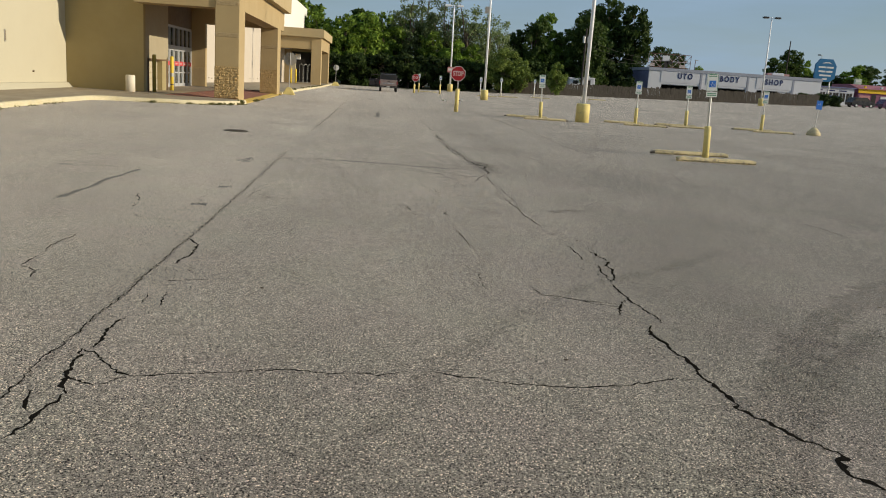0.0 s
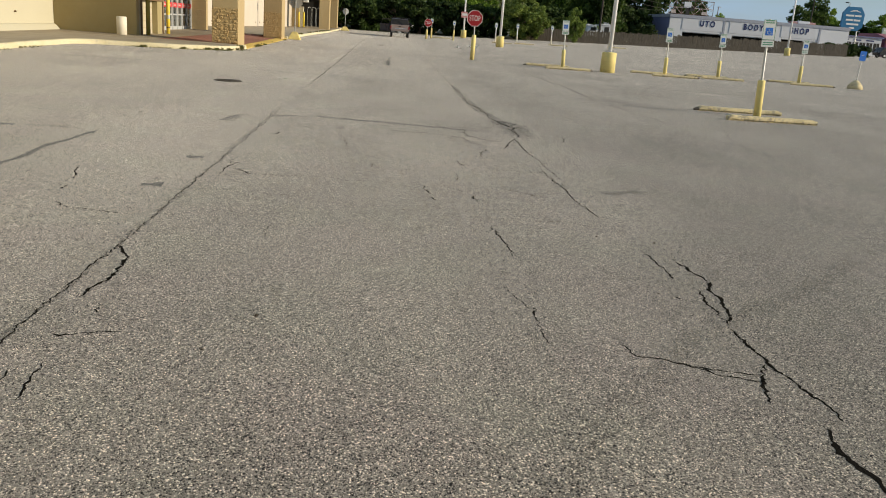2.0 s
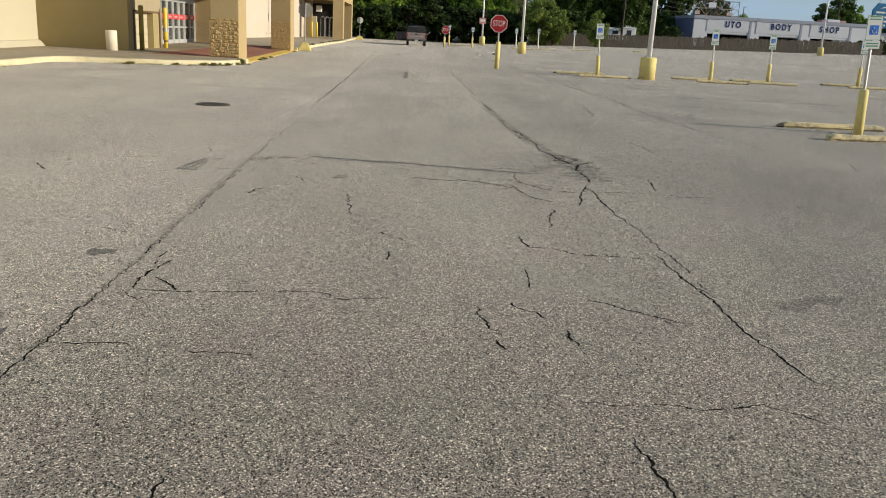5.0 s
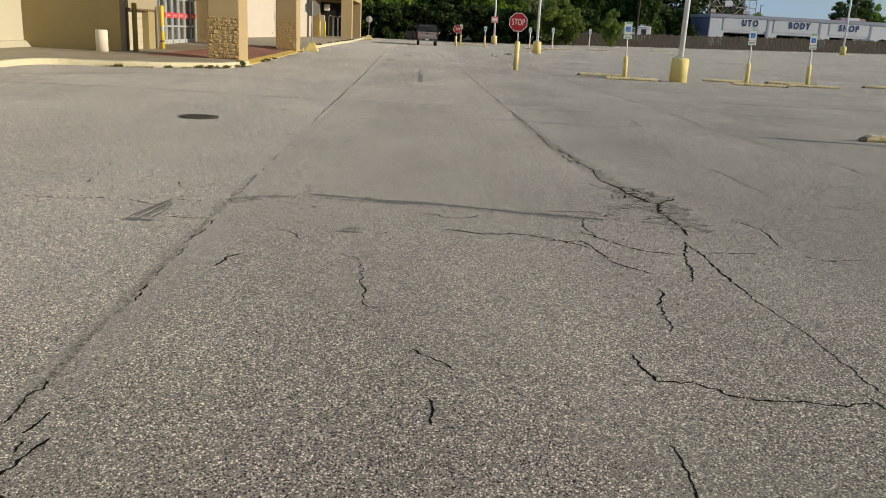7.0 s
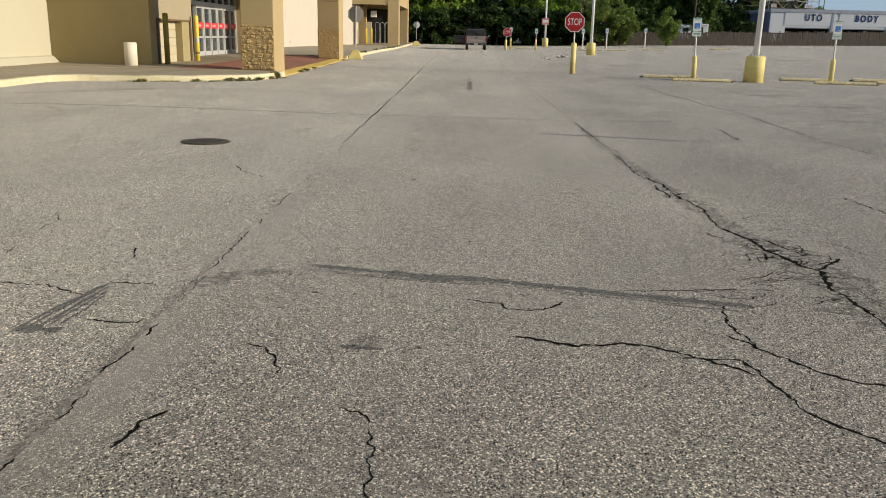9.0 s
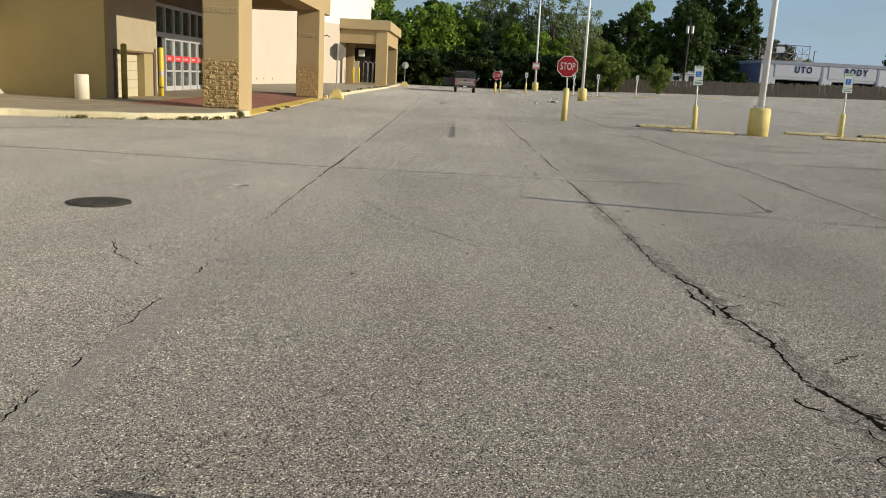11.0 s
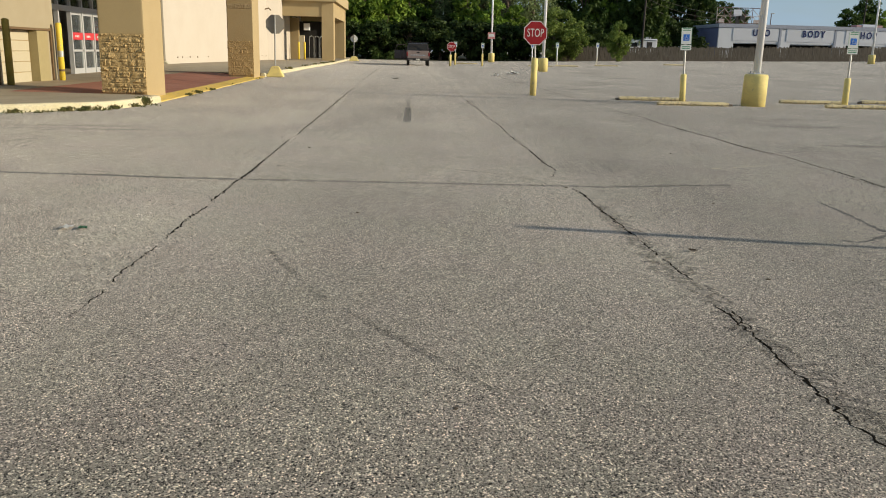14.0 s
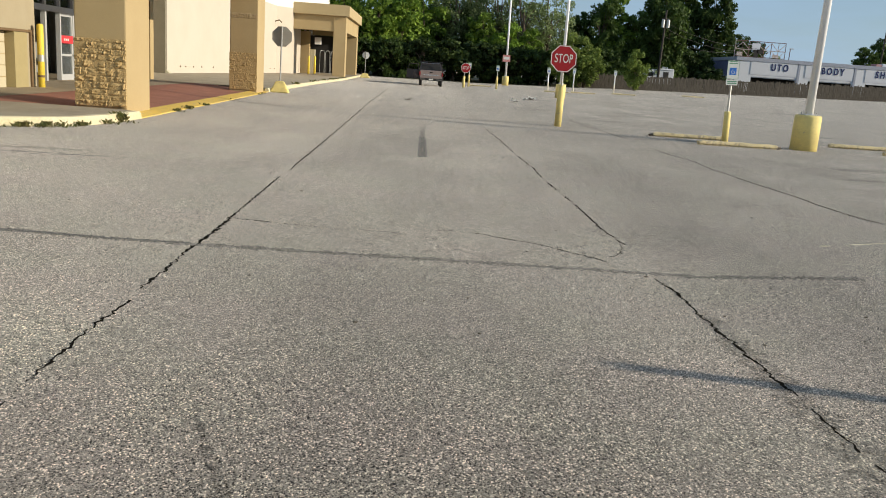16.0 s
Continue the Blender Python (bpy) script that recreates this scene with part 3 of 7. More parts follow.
def far_x(y):
    (xa, ya), (xb, yb), (xc, yc) = FAR_FACE
    return xa + (xb - xa) * (y - ya) / (yb - ya) if y < yb else xb + (xc - xb) * (y - yb) / (yc - yb)


part("wall", prism(fresh(), FAR_FACE + [(-10.6, 90.2), (-13.6, 90.2), (-13.6, 60.6)], -0.2, 5.5), PINK_STUCCO, store, "long cream stucco wall")
part("parapet", prism(fresh(), [(x + 0.006, y) for x, y in FAR_FACE] + [(-10.594, 115), (-13.6, 115), (-13.6, 60.6)], 5.5, 10.0), WHITE_WALL, store, "white upper wall")
slab("roof", WHITE_WALL, -40, -13.4, 54.2, 115, 9.7, 9.9)
slab("wall", WHITE_WALL, -40, -12.6, 115, 115.3, -0.2, 10.0)
for y in (62.5, 63.3, 64.6, 66.0, 68.1, 76.4, 78.0, 79.6, 82.2, 83.6):
    part("drain_cap", tube(fresh(), [(far_x(y) - 0.05, y, 0.72), (far_x(y) + 0.03, y, 0.72)], 0.045, 8), HATCH_BROWN, store)
for y, z in ((83.6, 4.3), (83.2, 6.4)):
    bm = tube(fresh(), [(far_x(y) - 0.05, y, z), (far_x(y) + 0.3, y, z + 0.12), (far_x(y) + 0.5, y, z - 0.05)], 0.05, 6)
    part("wall_bracket", bm, HATCH_BROWN, store)


def rough_stone(bm, x0, x1, z0, z1, y, out, deep=1.0):
    """A sheet of rough split stone standing proud of a face."""
    nx, nz = int((x1 - x0) / 0.028), int((z1 - z0) / 0.028)
    grid = []
    for j in range(nz + 1):
        line = []
        for i in range(nx + 1):
            u, w = x0 + (x1 - x0) * i / nx, z0 + (z1 - z0) * j / nz
            rim = i in (0, nx) or j in (0, nz)
            q = (u * 8 + y, w * 9, 0.0)
            d = 0.0 if rim else deep * (0.012 + 0.06 * abs(noise.noise(q)) + 0.045 * abs(noise.noise((u * 20, w * 20, y)))) + deep * (0.015 if noise.noise((u * 3, w * 4, 9)) > 0 else 0)
            if deep > 0.5 and not rim and abs((w - z0 + 0.012 * noise.noise((u * 5, w, 4))) % 0.345 - 0.172) > 0.152:
                d *= 0.8  # joint between the courses
            line.append(bm.verts.new((u, y + out * d, w)))
        grid.append(line)
    for g, k in zip(grid, grid[1:]):
        for i in range(nx):
            bm.faces.new((g[i], g[i + 1], k[i + 1], k[i]))
    return bm


part("stone_base", rough_stone(fresh(), -11.95, -10.75, 0.3, 1.45, 50.996, -1, 0.1), CHIPS, store, "rough split-stone facing")


def split_stone(w, h, deep, seed):
    """One rough split stone: a hewn face that bulges between its joints."""
    bm, nx, nz, grid = fresh(), 6, 5, []
    for j in range(nz + 1):
        row = []
        for i in range(nx + 1):
            u, v = i / nx, j / nz
            rim = i in (0, nx) or j in (0, nz)
            d = 0.0 if rim else deep * (0.3 + 0.9 * noise.noise((u * 1.7, v * 1.5, seed)) + 0.6 * noise.noise((u * 4, v * 4, seed + 4)))
            row.append(bm.verts.new((u * w + (0.02 * noise.noise((v * 3, seed, 1)) if rim else 0), -max(d, 0.002), v * h + (0.02 * noise.noise((u * 3, seed, 2)) if rim else 0))))
        grid.append(row)
    for g, k in zip(grid, grid[1:]):
        for i in range(nx):
            bm.faces.new((g[i], g[i + 1], k[i + 1], k[i]))
    rim = grid[0] + [r[-1] for r in grid[1:]] + grid[-1][-2::-1] + [r[0] for r in grid[-2:0:-1]]
    back = [bm.verts.new((p.co.x, 0.03, p.co.z)) for p in rim]
    for i in range(len(rim)):
        bm.faces.new((rim[i - 1], back[i - 1], back[i], rim[i]))
    return mesh_of("stone", bm, STONE)


def stone_facing(x0, x1, z0, z1, y, deep, seed, parent):
    """Courses of split stones over a recessed mortar bed."""
    rng = random.Random(seed)
    bed = part("stone_base", box(fresh(), x0 + 0.01, x1 - 0.01, y - 0.017, y + 0.02, z0, z1), CHIPS, parent, "rough split-stone facing")
    z = z0
    while z < z1 - 0.03:
        h = min(rng.uniform(0.075, 0.16), z1 - z)
        x = x0
        while x < x1 - 0.03:
            w = min(rng.uniform(0.08, 0.27), x1 - x)
            if x1 - x - w < 0.06:
                w = x1 - x
            st = part("stone", split_stone(w - 0.005, h - 0.005, deep * rng.uniform(0.4, 1.5), rng.uniform(0, 90)), None, bed)
            st.location = (x + 0.0025, y - 0.022 - rng.uniform(0, 0.3) * deep, z + 0.0025)
            x += w
        z += h


def portico(y0, y1, near_col, far_col, right, far_right, beam_z, beam_top, top, left, label, stone=True):
    g = gz(right, (y0 + y1) / 2)
    p = thing("entrance_canopy", pose(0, 0, g), label, "canopy")
    for (x0, x1, a, b) in (near_col, far_col):
        col = part("column", box(fresh(), x0, x1, a, b, -0.1, beam_top, 0.03), TAN, p, "square tan stucco column")
        if not stone:
            continue
        stone_facing(x0, x1, 0.14, 1.43, a - 0.004, 0.034 if (x0, x1, a, b) == near_col else 0.016, int(a), col)
        for zz in (2.7, 3.95):
            bm = rough_stone(fresh(), x0 + 0.02, x1 - 0.02, zz - 0.09, zz + 0.09, a - 0.003, -1, 0.2)
            part("stone_band", bm, CHIPS, col, "chipped stone remnants")
    part("beam", box(fresh(), left, near_col[1] - 0.02, near_col[2] + 0.06, near_col[3] - 0.1, beam_z, beam_top), TAN, p)
    bm = fresh()
    xa, xb = near_col[1] - 0.03, far_col[1] - 0.03
    lo = [(xa - 0.85, near_col[3] - 0.1), (xa, near_col[3] - 0.1), (xb, y1 - 0.35), (xb - 0.85, y1 - 0.35)]
    part("beam", prism(bm, lo, beam_z, beam_top), TAN, p)
    part("beam", box(fresh(), left, far_col[1] - 0.90, far_col[2] + 0.08, far_col[3] - 0.08, beam_z, beam_top), TAN, p)
    ring = [(left, y0), (right, y0), (far_right, y1), (left, y1)]
    part("fascia", prism(fresh(), ring, beam_top, top), TRIM, p, "projecting tan roof fascia")
    inner = [(left, y0 + 0.2), (right - 0.2, y0 + 0.2), (far_right - 0.2, y1 - 0.2), (left, y1 - 0.2)]
    part("coping", prism(fresh(), inner, top, top + 0.06), TRIM, p)
    return p


portico(34.55, 51.7, (-6.93, -5.94, 34.82, 36.2), (-7.04, -6.06, 48.3, 49.6), -5.62, -5.72, 3.76, 4.84, 5.7, -10.2, "tan stucco entrance canopy on stone-based columns")
portico(85.6, 99.2, (-7.38, -6.38, 85.9, 87.1), (-7.38, -6.38, 97.6, 98.8), -6.12, -6.12, 3.65, 4.85, 5.65, -10.59, "tan stucco canopy at the far store entrance", stone=False)
slab("wall", TAN, -12.6, -9.95, 91.0, 91.6, 0.1, 4.0)
slab("pier", STUCCO, -9.95, -9.5, 91.2, 91.7, 0.1, 2.5)
slab("wall_box", POLE, -9.55, -9.0, 91.3, 91.6, 2.95, 3.55, label="white box above the far doors", bevel=0.03)
# near-black slabs paint the shaded depth of the far entrance opening
slab("dark_glazing", DARK, -12.59, -12.3, 91.6, 98.0, 0.2, 4.0)
slab("dark_glazing", DARK, -12.3, -7.4, 98.0, 98.3, 0.2, 3.9)
rail = thing("hand_rail", pose(-9.25, 93.0, gz(-9, 93) + 0.15), "pale steel hand rail loop at the far entrance", "railing")
for k in range(3):
    part("rail_loop", tube(fresh(), [(k * 0.42, k * 0.6, 0), (k * 0.42, k * 0.6, 1.85), (k * 0.42 + 0.05, k * 0.6 + 0.07, 2.0), (k * 0.42 + 0.17, k * 0.6 + 0.25, 2.06), (k * 0.42 + 0.29, k * 0.6 + 0.43, 2.0), (k * 0.42 + 0.34, k * 0.6 + 0.5, 1.85), (k * 0.42 + 0.34, k * 0.6 + 0.5, 0)], 0.017, 6), GALV, rail)


# ---- bollards at the store ----
def bollard(x, y, z, h, r, material, label, tilt=0.0):
    b = thing("bollard", pose(x, y, z, 0, tilt, 0), label, "bollard", "bollards")
    part("post", tube(fresh(), [(0, 0, -0.1), (0, 0, h - r * 0.5), (0, 0, h - r * 0.12), (0, 0, h)], [r, r, r * 0.8, r * 0.3], 16), material, b, flat=False)
    return b


OLIVE = mat("olive_bollard", (0.38, 0.30, 0.06), 0.7, second=(0.24, 0.18, 0.045), scale=4, amount=0.8, fine=50, grain=0.15)
PALE = mat("cream_bollard", (0.68, 0.62, 0.50), 0.85, scale=4, amount=0.3, fine=50, grain=0.1)
whites = tagged(new("bollard", mesh_of("bollard", tube(fresh(), [(0, 0, -0.1), (0, 0, 0.66), (0, 0, 0.69)], [0.19, 0.19, 0.172], 24), PALE, False)), "short thick cream-painted concrete bollard by the wall", "bollard", "bollards")
whites.location = (-10.5, 35.4, gz(-10.5, 35.4) + 0.145)
olive = bollard(-9.95, 37.0, gz(-9.95, 37) + 0.14, 1.61, 0.085, OLIVE, "tall olive-yellow steel bollard beside the cart hatch")
tall = bollard(-9.98, 40.15, gz(-9.98, 40.15) + 0.14, 1.6, 0.08, YELLOW, "tall yellow steel bollard with a torn sticker")
part("sticker", tube(fresh(), [(0, 0, 0.66), (0, 0, 0.83)], 0.083, 16, False), GALV, tall, "torn grey sticker")
part("sticker", tube(fresh(), [(0, 0, 0.26), (0, 0, 0.32)], 0.083, 16, False), HATCH_BROWN, tall, "dark scrape")
for x, y in ((-9.75, 89.4), (-9.35, 90.3), (-9.6, 92.2)):
    bollard(x, y, gz(x, y) + 0.14, 1.5, 0.09, YELLOW, "yellow steel bollard at the far entrance")


# ---- signs ----
def octagon(r):
    return [(r * math.cos(radians(22.5 + 45 * k)) / math.cos(radians(22.5)), r * math.sin(radians(22.5 + 45 * k)) / math.cos(radians(22.5))) for k in range(8)]


def ring_plate(outer, inner, y0, y1):
    bm, k = fresh(), len(outer)
    v = [[bm.verts.new((x, y, z)) for x, z in o] for y in (y0, y1) for o in (outer, inner)]
    for i in range(k):
        j = (i + 1) % k
        bm.faces.new((v[0][i], v[0][j], v[1][j], v[1][i]))
        bm.faces.new((v[2][j], v[2][i], v[3][i], v[3][j]))
        bm.faces.new((v[0][j], v[0][i], v[2][i], v[2][j]))
        bm.faces.new((v[1][i], v[1][j], v[3][j], v[3][i]))
    return bm


STOP_WORD = letters("STOP", 0.36, 0.0015, 0.0, 1.03)
STOP_WORD.materials.append(SIGN_WHITE)


def stop_plate(parent, z, r, y=-0.05):
    oct_part = part("sign_plate", plate(fresh(), octagon(r), 0, 0.006), SIGN_RED, parent, "red octagonal stop plate")
    oct_part.location = (0, y, z)
    rim = part("border", ring_plate(octagon(r * 0.985), octagon(r * 0.925), -0.003, 0.0), SIGN_WHITE, oct_part, "white border")
    word = part("word", STOP_WORD, None, oct_part, "white word STOP")
    word.location, word.scale = (0, -0.003, -0.004), (0.62 * r / 0.38, 1, r / 0.38)
    return oct_part


def stop_sign(x, y, r, z, bol_h, bol_r, lean, label):
    s = thing("stop_sign", pose(x, y, gz(x, y), 0, 0, 0), label, "stop sign", "stop signs")
    part("bollard", tube(fresh(), [(0, 0, -0.1), (0.01, 0, bol_h - 0.04), (0.012, 0, bol_h)], [bol_r, bol_r, bol_r * 0.75], 16), PALE_YELLOW, s, "scraped yellow pipe bollard", flat=False)
    part("post", tube(fresh(), [(0.012, 0, bol_h - 0.02), (lean, 0, z + r * 0.8)], 0.028, 8), GALV, s, "thin steel post")
    stop_plate(s, z, r).location.x = lean
    return s


stop_sign(3.92, 42.55, 0.375, 1.95, 1.19, 0.105, -0.02, "red stop sign on a yellow pipe bollard")
stop_sign(3.3, 84.5, 0.375, 1.54, 0.9, 0.10, 0.1, "red stop sign at the far end of the lane")


def back_sign(x, y, r, z, sides, label, base=0.55):
    s = thing("stop_sign" if sides == 8 else "round_sign", pose(x, y, gz(x, y)), label, "traffic sign")
    bm = fresh()
    lo, hi = [(-base, -base), (base, -base), (base, base), (-base, base)], [(-base * 0.4, -base * 0.4), (base * 0.4, -base * 0.4), (base * 0.4, base * 0.4), (-base * 0.4, base * 0.4)]
    a, b = [bm.verts.new((q * 0.8, w * 0.6, 0)) for q, w in lo], [bm.verts.new((q * 0.8, w * 0.6, 0.44)) for q, w in hi]
    for i in range(4):
        bm.faces.new((a[i], a[(i + 1) % 4], b[(i + 1) % 4], b[i]))
    bm.faces.new(b)
    bm.faces.new(a[::-1])
    bmesh.ops.bevel(bm, geom=bm.edges[:], offset=0.03, segments=2, affect="EDGES")
    part("base", bm, PALE_YELLOW, s, "yellow concrete pyramid base")
    part("post", tube(fresh(), [(0, 0, 0.45), (0.03, -0.03, z + r)], 0.03, 8), GALV, s)
    shape = octagon(r) if sides == 8 else [(r * math.cos(k * math.pi / 12), r * math.sin(k * math.pi / 12)) for k in range(24)]
    pl = part("sign_plate", plate(fresh(), shape, 0.0, 0.006), SIGN_BACK if sides == 8 else SIGN_WHITE, s, "bare grey back of the plate" if sides == 8 else "pale round plate")
    pl.location = (0.03, 0.01, z)
    if sides == 8:
        part("face", plate(fresh(), octagon(r * 0.99), 0.008, 0.011), SIGN_RED, pl, "red face")
    return s


back_sign(-5.64, 50.75, 0.375, 2.12, 8, "stop sign seen from its grey back on a yellow base", 0.45)
back_sign(-5.35, 95.5, 0.33, 2.05, 24, "pale round sign on a yellow concrete base", 0.6)


def access_plate(parent, z, w, h, plaque=True, side=0.29):
    """A white accessible-parking plate with a green rim and a blue square with a wheel mark."""
    pl = part("sign_plate", plate(fresh(), [(-w / 2, -h / 2), (w / 2, -h / 2), (w / 2, h / 2), (-w / 2, h / 2)], 0, 0.004), SIGN_WHITE, parent, "white parking plate")
    pl.location = (0, -0.045, z)
    a, b = [(-w / 2, -h / 2), (w / 2, -h / 2), (w / 2, h / 2), (-w / 2, h / 2)], [(-w / 2 + 0.007, -h / 2 + 0.007), (w / 2 - 0.007, -h / 2 + 0.007), (w / 2 - 0.007, h / 2 - 0.007), (-w / 2 + 0.007, h / 2 - 0.007)]
    part("border", ring_plate(a, b, -0.002, 0), SIGN_GREEN, pl)
    q = w * side
    sq = part("blue_square", plate(fresh(), [(-q, -q - 0.04), (q, -q - 0.04), (q, q - 0.04), (-q, q - 0.04)], -0.003, 0), SIGN_BLUE, pl, "blue square with a white wheel mark")
    arc = [(q * 0.5 * math.cos(radians(150 + k * 24)), q * 0.5 * math.sin(radians(150 + k * 24)) - 0.055) for k in range(9)]
    part("mark", tube(fresh(), [(x, -0.004, zz) for x, zz in arc], 0.007, 4), SIGN_WHITE, sq)
    part("mark", tube(fresh(), [(-0.012, -0.004, q * 0.62 - 0.04), (-0.01, -0.004, -0.04), (q * 0.4, -0.004, -0.04), (q * 0.6, -0.004, -q * 0.7 - 0.04)], 0.008, 4), SIGN_WHITE, sq)
    for k in range(2):
        part("text_bar", plate(fresh(), [(-w * 0.36, h * 0.32 + k * 0.045), (w * 0.36, h * 0.32 + k * 0.045), (w * 0.36, h * 0.32 + 0.022 + k * 0.045), (-w * 0.36, h * 0.32 + 0.022 + k * 0.045)], -0.002, 0), SIGN_GREEN, pl)
    if plaque:
        p2 = part("plaque", plate(fresh(), [(-w / 2, -0.07), (w / 2, -0.07), (w / 2, 0.07), (-w / 2, 0.07)], 0, 0.004), SIGN_WHITE, parent, "small pale green plaque")
        p2.location = (0, -0.045, z - h / 2 - 0.085)
        for k in range(2):
            part("text_bar", plate(fresh(), [(-w * 0.4, -0.035 + k * 0.045), (w * 0.4, -0.035 + k * 0.045), (w * 0.4, -0.01 + k * 0.045), (-w * 0.4, -0.01 + k * 0.045)], -0.002, 0), SIGN_GREEN, p2)


def parking_sign(x, y, bol_h, bol_r, top, lean_x, lean_y, label, plaque=True, w=0.305, h=0.46):
    s = thing("parking_sign", pose(x, y, gz(x, y), -lean_y, lean_x, 0), label, "parking sign", "accessible parking signs")
    part("bollard", tube(fresh(), [(0, 0, -0.1), (0, 0, bol_h - 0.03), (0, 0, bol_h)], [bol_r, bol_r, bol_r * 0.8], 14), PALE_YELLOW, s, "scraped yellow pipe bollard", flat=False)
    part("post", tube(fresh(), [(0, 0, bol_h - 0.05), (0, 0, top)], 0.03, 8), GALV, s, "galvanised post")
    access_plate(s, top - h / 2 - 0.01, w, h, plaque)
    return s


NEAR = "accessible parking sign on a yellow bollard between wheel stops"
parking_sign(8.59, 20.75, 0.85, 0.085, 2.2, -2.4, 0, NEAR, w=0.29, h=0.44)
parking_sign(7.80, 39.5, 0.86, 0.085, 2.15, -1.8, 0, NEAR)
parking_sign(12.5, 39.3, 0.86, 0.085, 2.15, -0.6, 0, NEAR)
parking_sign(15.7, 41.0, 0.86, 0.085, 2.1, -1.2, 0, NEAR)
parking_sign(19.75, 41.0, 0.9, 0.085, 2.1, 0, 0, NEAR)
FAR = "accessible parking sign on a yellow post, far end of the lot"
for x, y, z in ((3.95, 88.8, 2.0), (6.0, 85.0, 1.9)):
    parking_sign(x, y, 1.0, 0.08, z, random.uniform(-1, 1), 0, FAR, plaque=False, w=0.26, h=0.44)


def plain_sign(x, y, top):
    s = thing("parking_sign", pose(x, y, gz(x, y), 0, random.uniform(-1.5, 1.5), 0), "small accessible parking sign on a pale steel post", "parking sign", "accessible parking signs")
    part("post", tube(fresh(), [(0, 0, -0.1), (0, 0, top)], 0.045, 8), POLE, s, "pale painted steel post")
    part("foot", tube(fresh(), [(0, 0, 0), (0, 0, 0.75), (0, 0, 0.78)], [0.065, 0.065, 0.03], 10), PALE, s)
    access_plate(s, top - 0.25, 0.28, 0.46, False, 0.24)


for x, y, z in ((10.4, 86.5, 1.95), (12.9, 88.5, 2.0), (17.0, 91.0, 2.0)):
    plain_sign(x, y, z)
cone = thing("parking_sign", pose(22.6, 41.0, gz(22.6, 41), 0, 2.5, 0), "leaning blue parking sign in a yellow concrete dome", "parking sign", "accessible parking signs")
part("base", tube(fresh(), [(0, 0, -0.05), (0, 0, 0.15), (0, 0, 0.32), (0, 0, 0.42)], [0.36, 0.34, 0.2, 0.08], 20), BUMPER, cone, "worn yellow concrete dome", flat=False)
part("post", tube(fresh(), [(0, 0, 0.4), (0, 0, 1.75)], 0.03, 8), GALV, cone)
part("sign_plate", plate(fresh(), [(-0.16, 1.35), (0.16, 1.35), (0.16, 1.8), (-0.16, 1.8)], -0.045, -0.04), SIGN_BLUE, cone, "blue plate with a white arrow mark")
part("mark", tube(fresh(), [(-0.08, -0.048, 1.6), (0.06, -0.048, 1.6), (0.0, -0.048, 1.68)], 0.012, 4), SIGN_WHITE, cone)


# ---- wheel stops ----
def wheel_stop_mesh(seed, length):
    bm, rows, k = fresh(), [], 26
    for i in range(k + 1):
        u = i / k
        x = (u - 0.5) * length
        end = min(1.0, 9 * min(u, 1 - u) + 0.8)
        prof = [(-0.062, 0), (-0.068, 0.022), (-0.092, 0.034), (-0.088, 0.07), (-0.07, 0.108), (0.07, 0.11), (0.088, 0.06), (0.092, 0.034), (0.068, 0.022), (0.062, 0)]
        rows.append([bm.verts.new((x, w * (0.9 + 0.1 * end) + 0.03 * noise.noise((x * 1.2, 0, seed)) + 0.012 * noise.noise((x * 4, w * 9, seed)), max(0.0, z * end + (0.022 * noise.noise((x * 6, w * 12, seed + 5)) if z > 0.02 else 0)))) for w, z in prof])
    for r, q in zip(rows, rows[1:]):
        for j in range(len(r) - 1):
            bm.faces.new((r[j], q[j], q[j + 1], r[j + 1]))
    bm.faces.new(rows[0])
    bm.faces.new(rows[-1])
    return mesh_of("wheel_stop", bm, BUMPER)


STOPS = [wheel_stop_mesh(3.1 * k, 2.05) for k in range(4)]
STUB = mat("broken_concrete", (0.15, 0.12, 0.09), 0.95, scale=9, fine=50, grain=0.4, bump=0.8)


def wheel_stop(x, y, turn, k, chipped=True):
    s = thing("wheel_stop", pose(x, y, gz(x, y), 0, 0, turn), "worn yellow wheel stop with chipped ends", "wheel stop", "wheel stops")
    part("bar", STOPS[k % 4], None, s)
    if chipped and k % 3 != 1:
        e = 1.0 if k % 2 else -1.0
        bm = fresh()
        bmesh.ops.create_icosphere(bm, subdivisions=2, radius=0.065, matrix=Matrix.Translation((e * 1.05, 0, 0.035)) @ Matrix.Diagonal((1.7, 1.1, 0.7, 1)))
        for v in bm.verts:
            v.co += 0.03 * noise.noise_vector(v.co * 14)
        part("broken_end", bm, STUB, s, "dark broken concrete end")


for i, (x, y, t) in enumerate(((8.5, 21.55, 0), (8.38, 19.55, 3), (7.4, 41.1, -3), (7.95, 39.0, 2), (12.5, 41.2, -2), (12.95, 39.2, -3), (15.5, 41.9, -3), (15.65, 40.3, -2), (19.9, 42.3, -6), (20.2, 40.6, -3))):
    wheel_stop(x, y, t, i, True)
for i, (x, y) in enumerate(((11.0, 85.5), (13.4, 86.5), (17.3, 88.5), (5.2, 92.0), (24.5, 92.0))):
    wheel_stop(x, y, random.uniform(-4, 4), i, False)


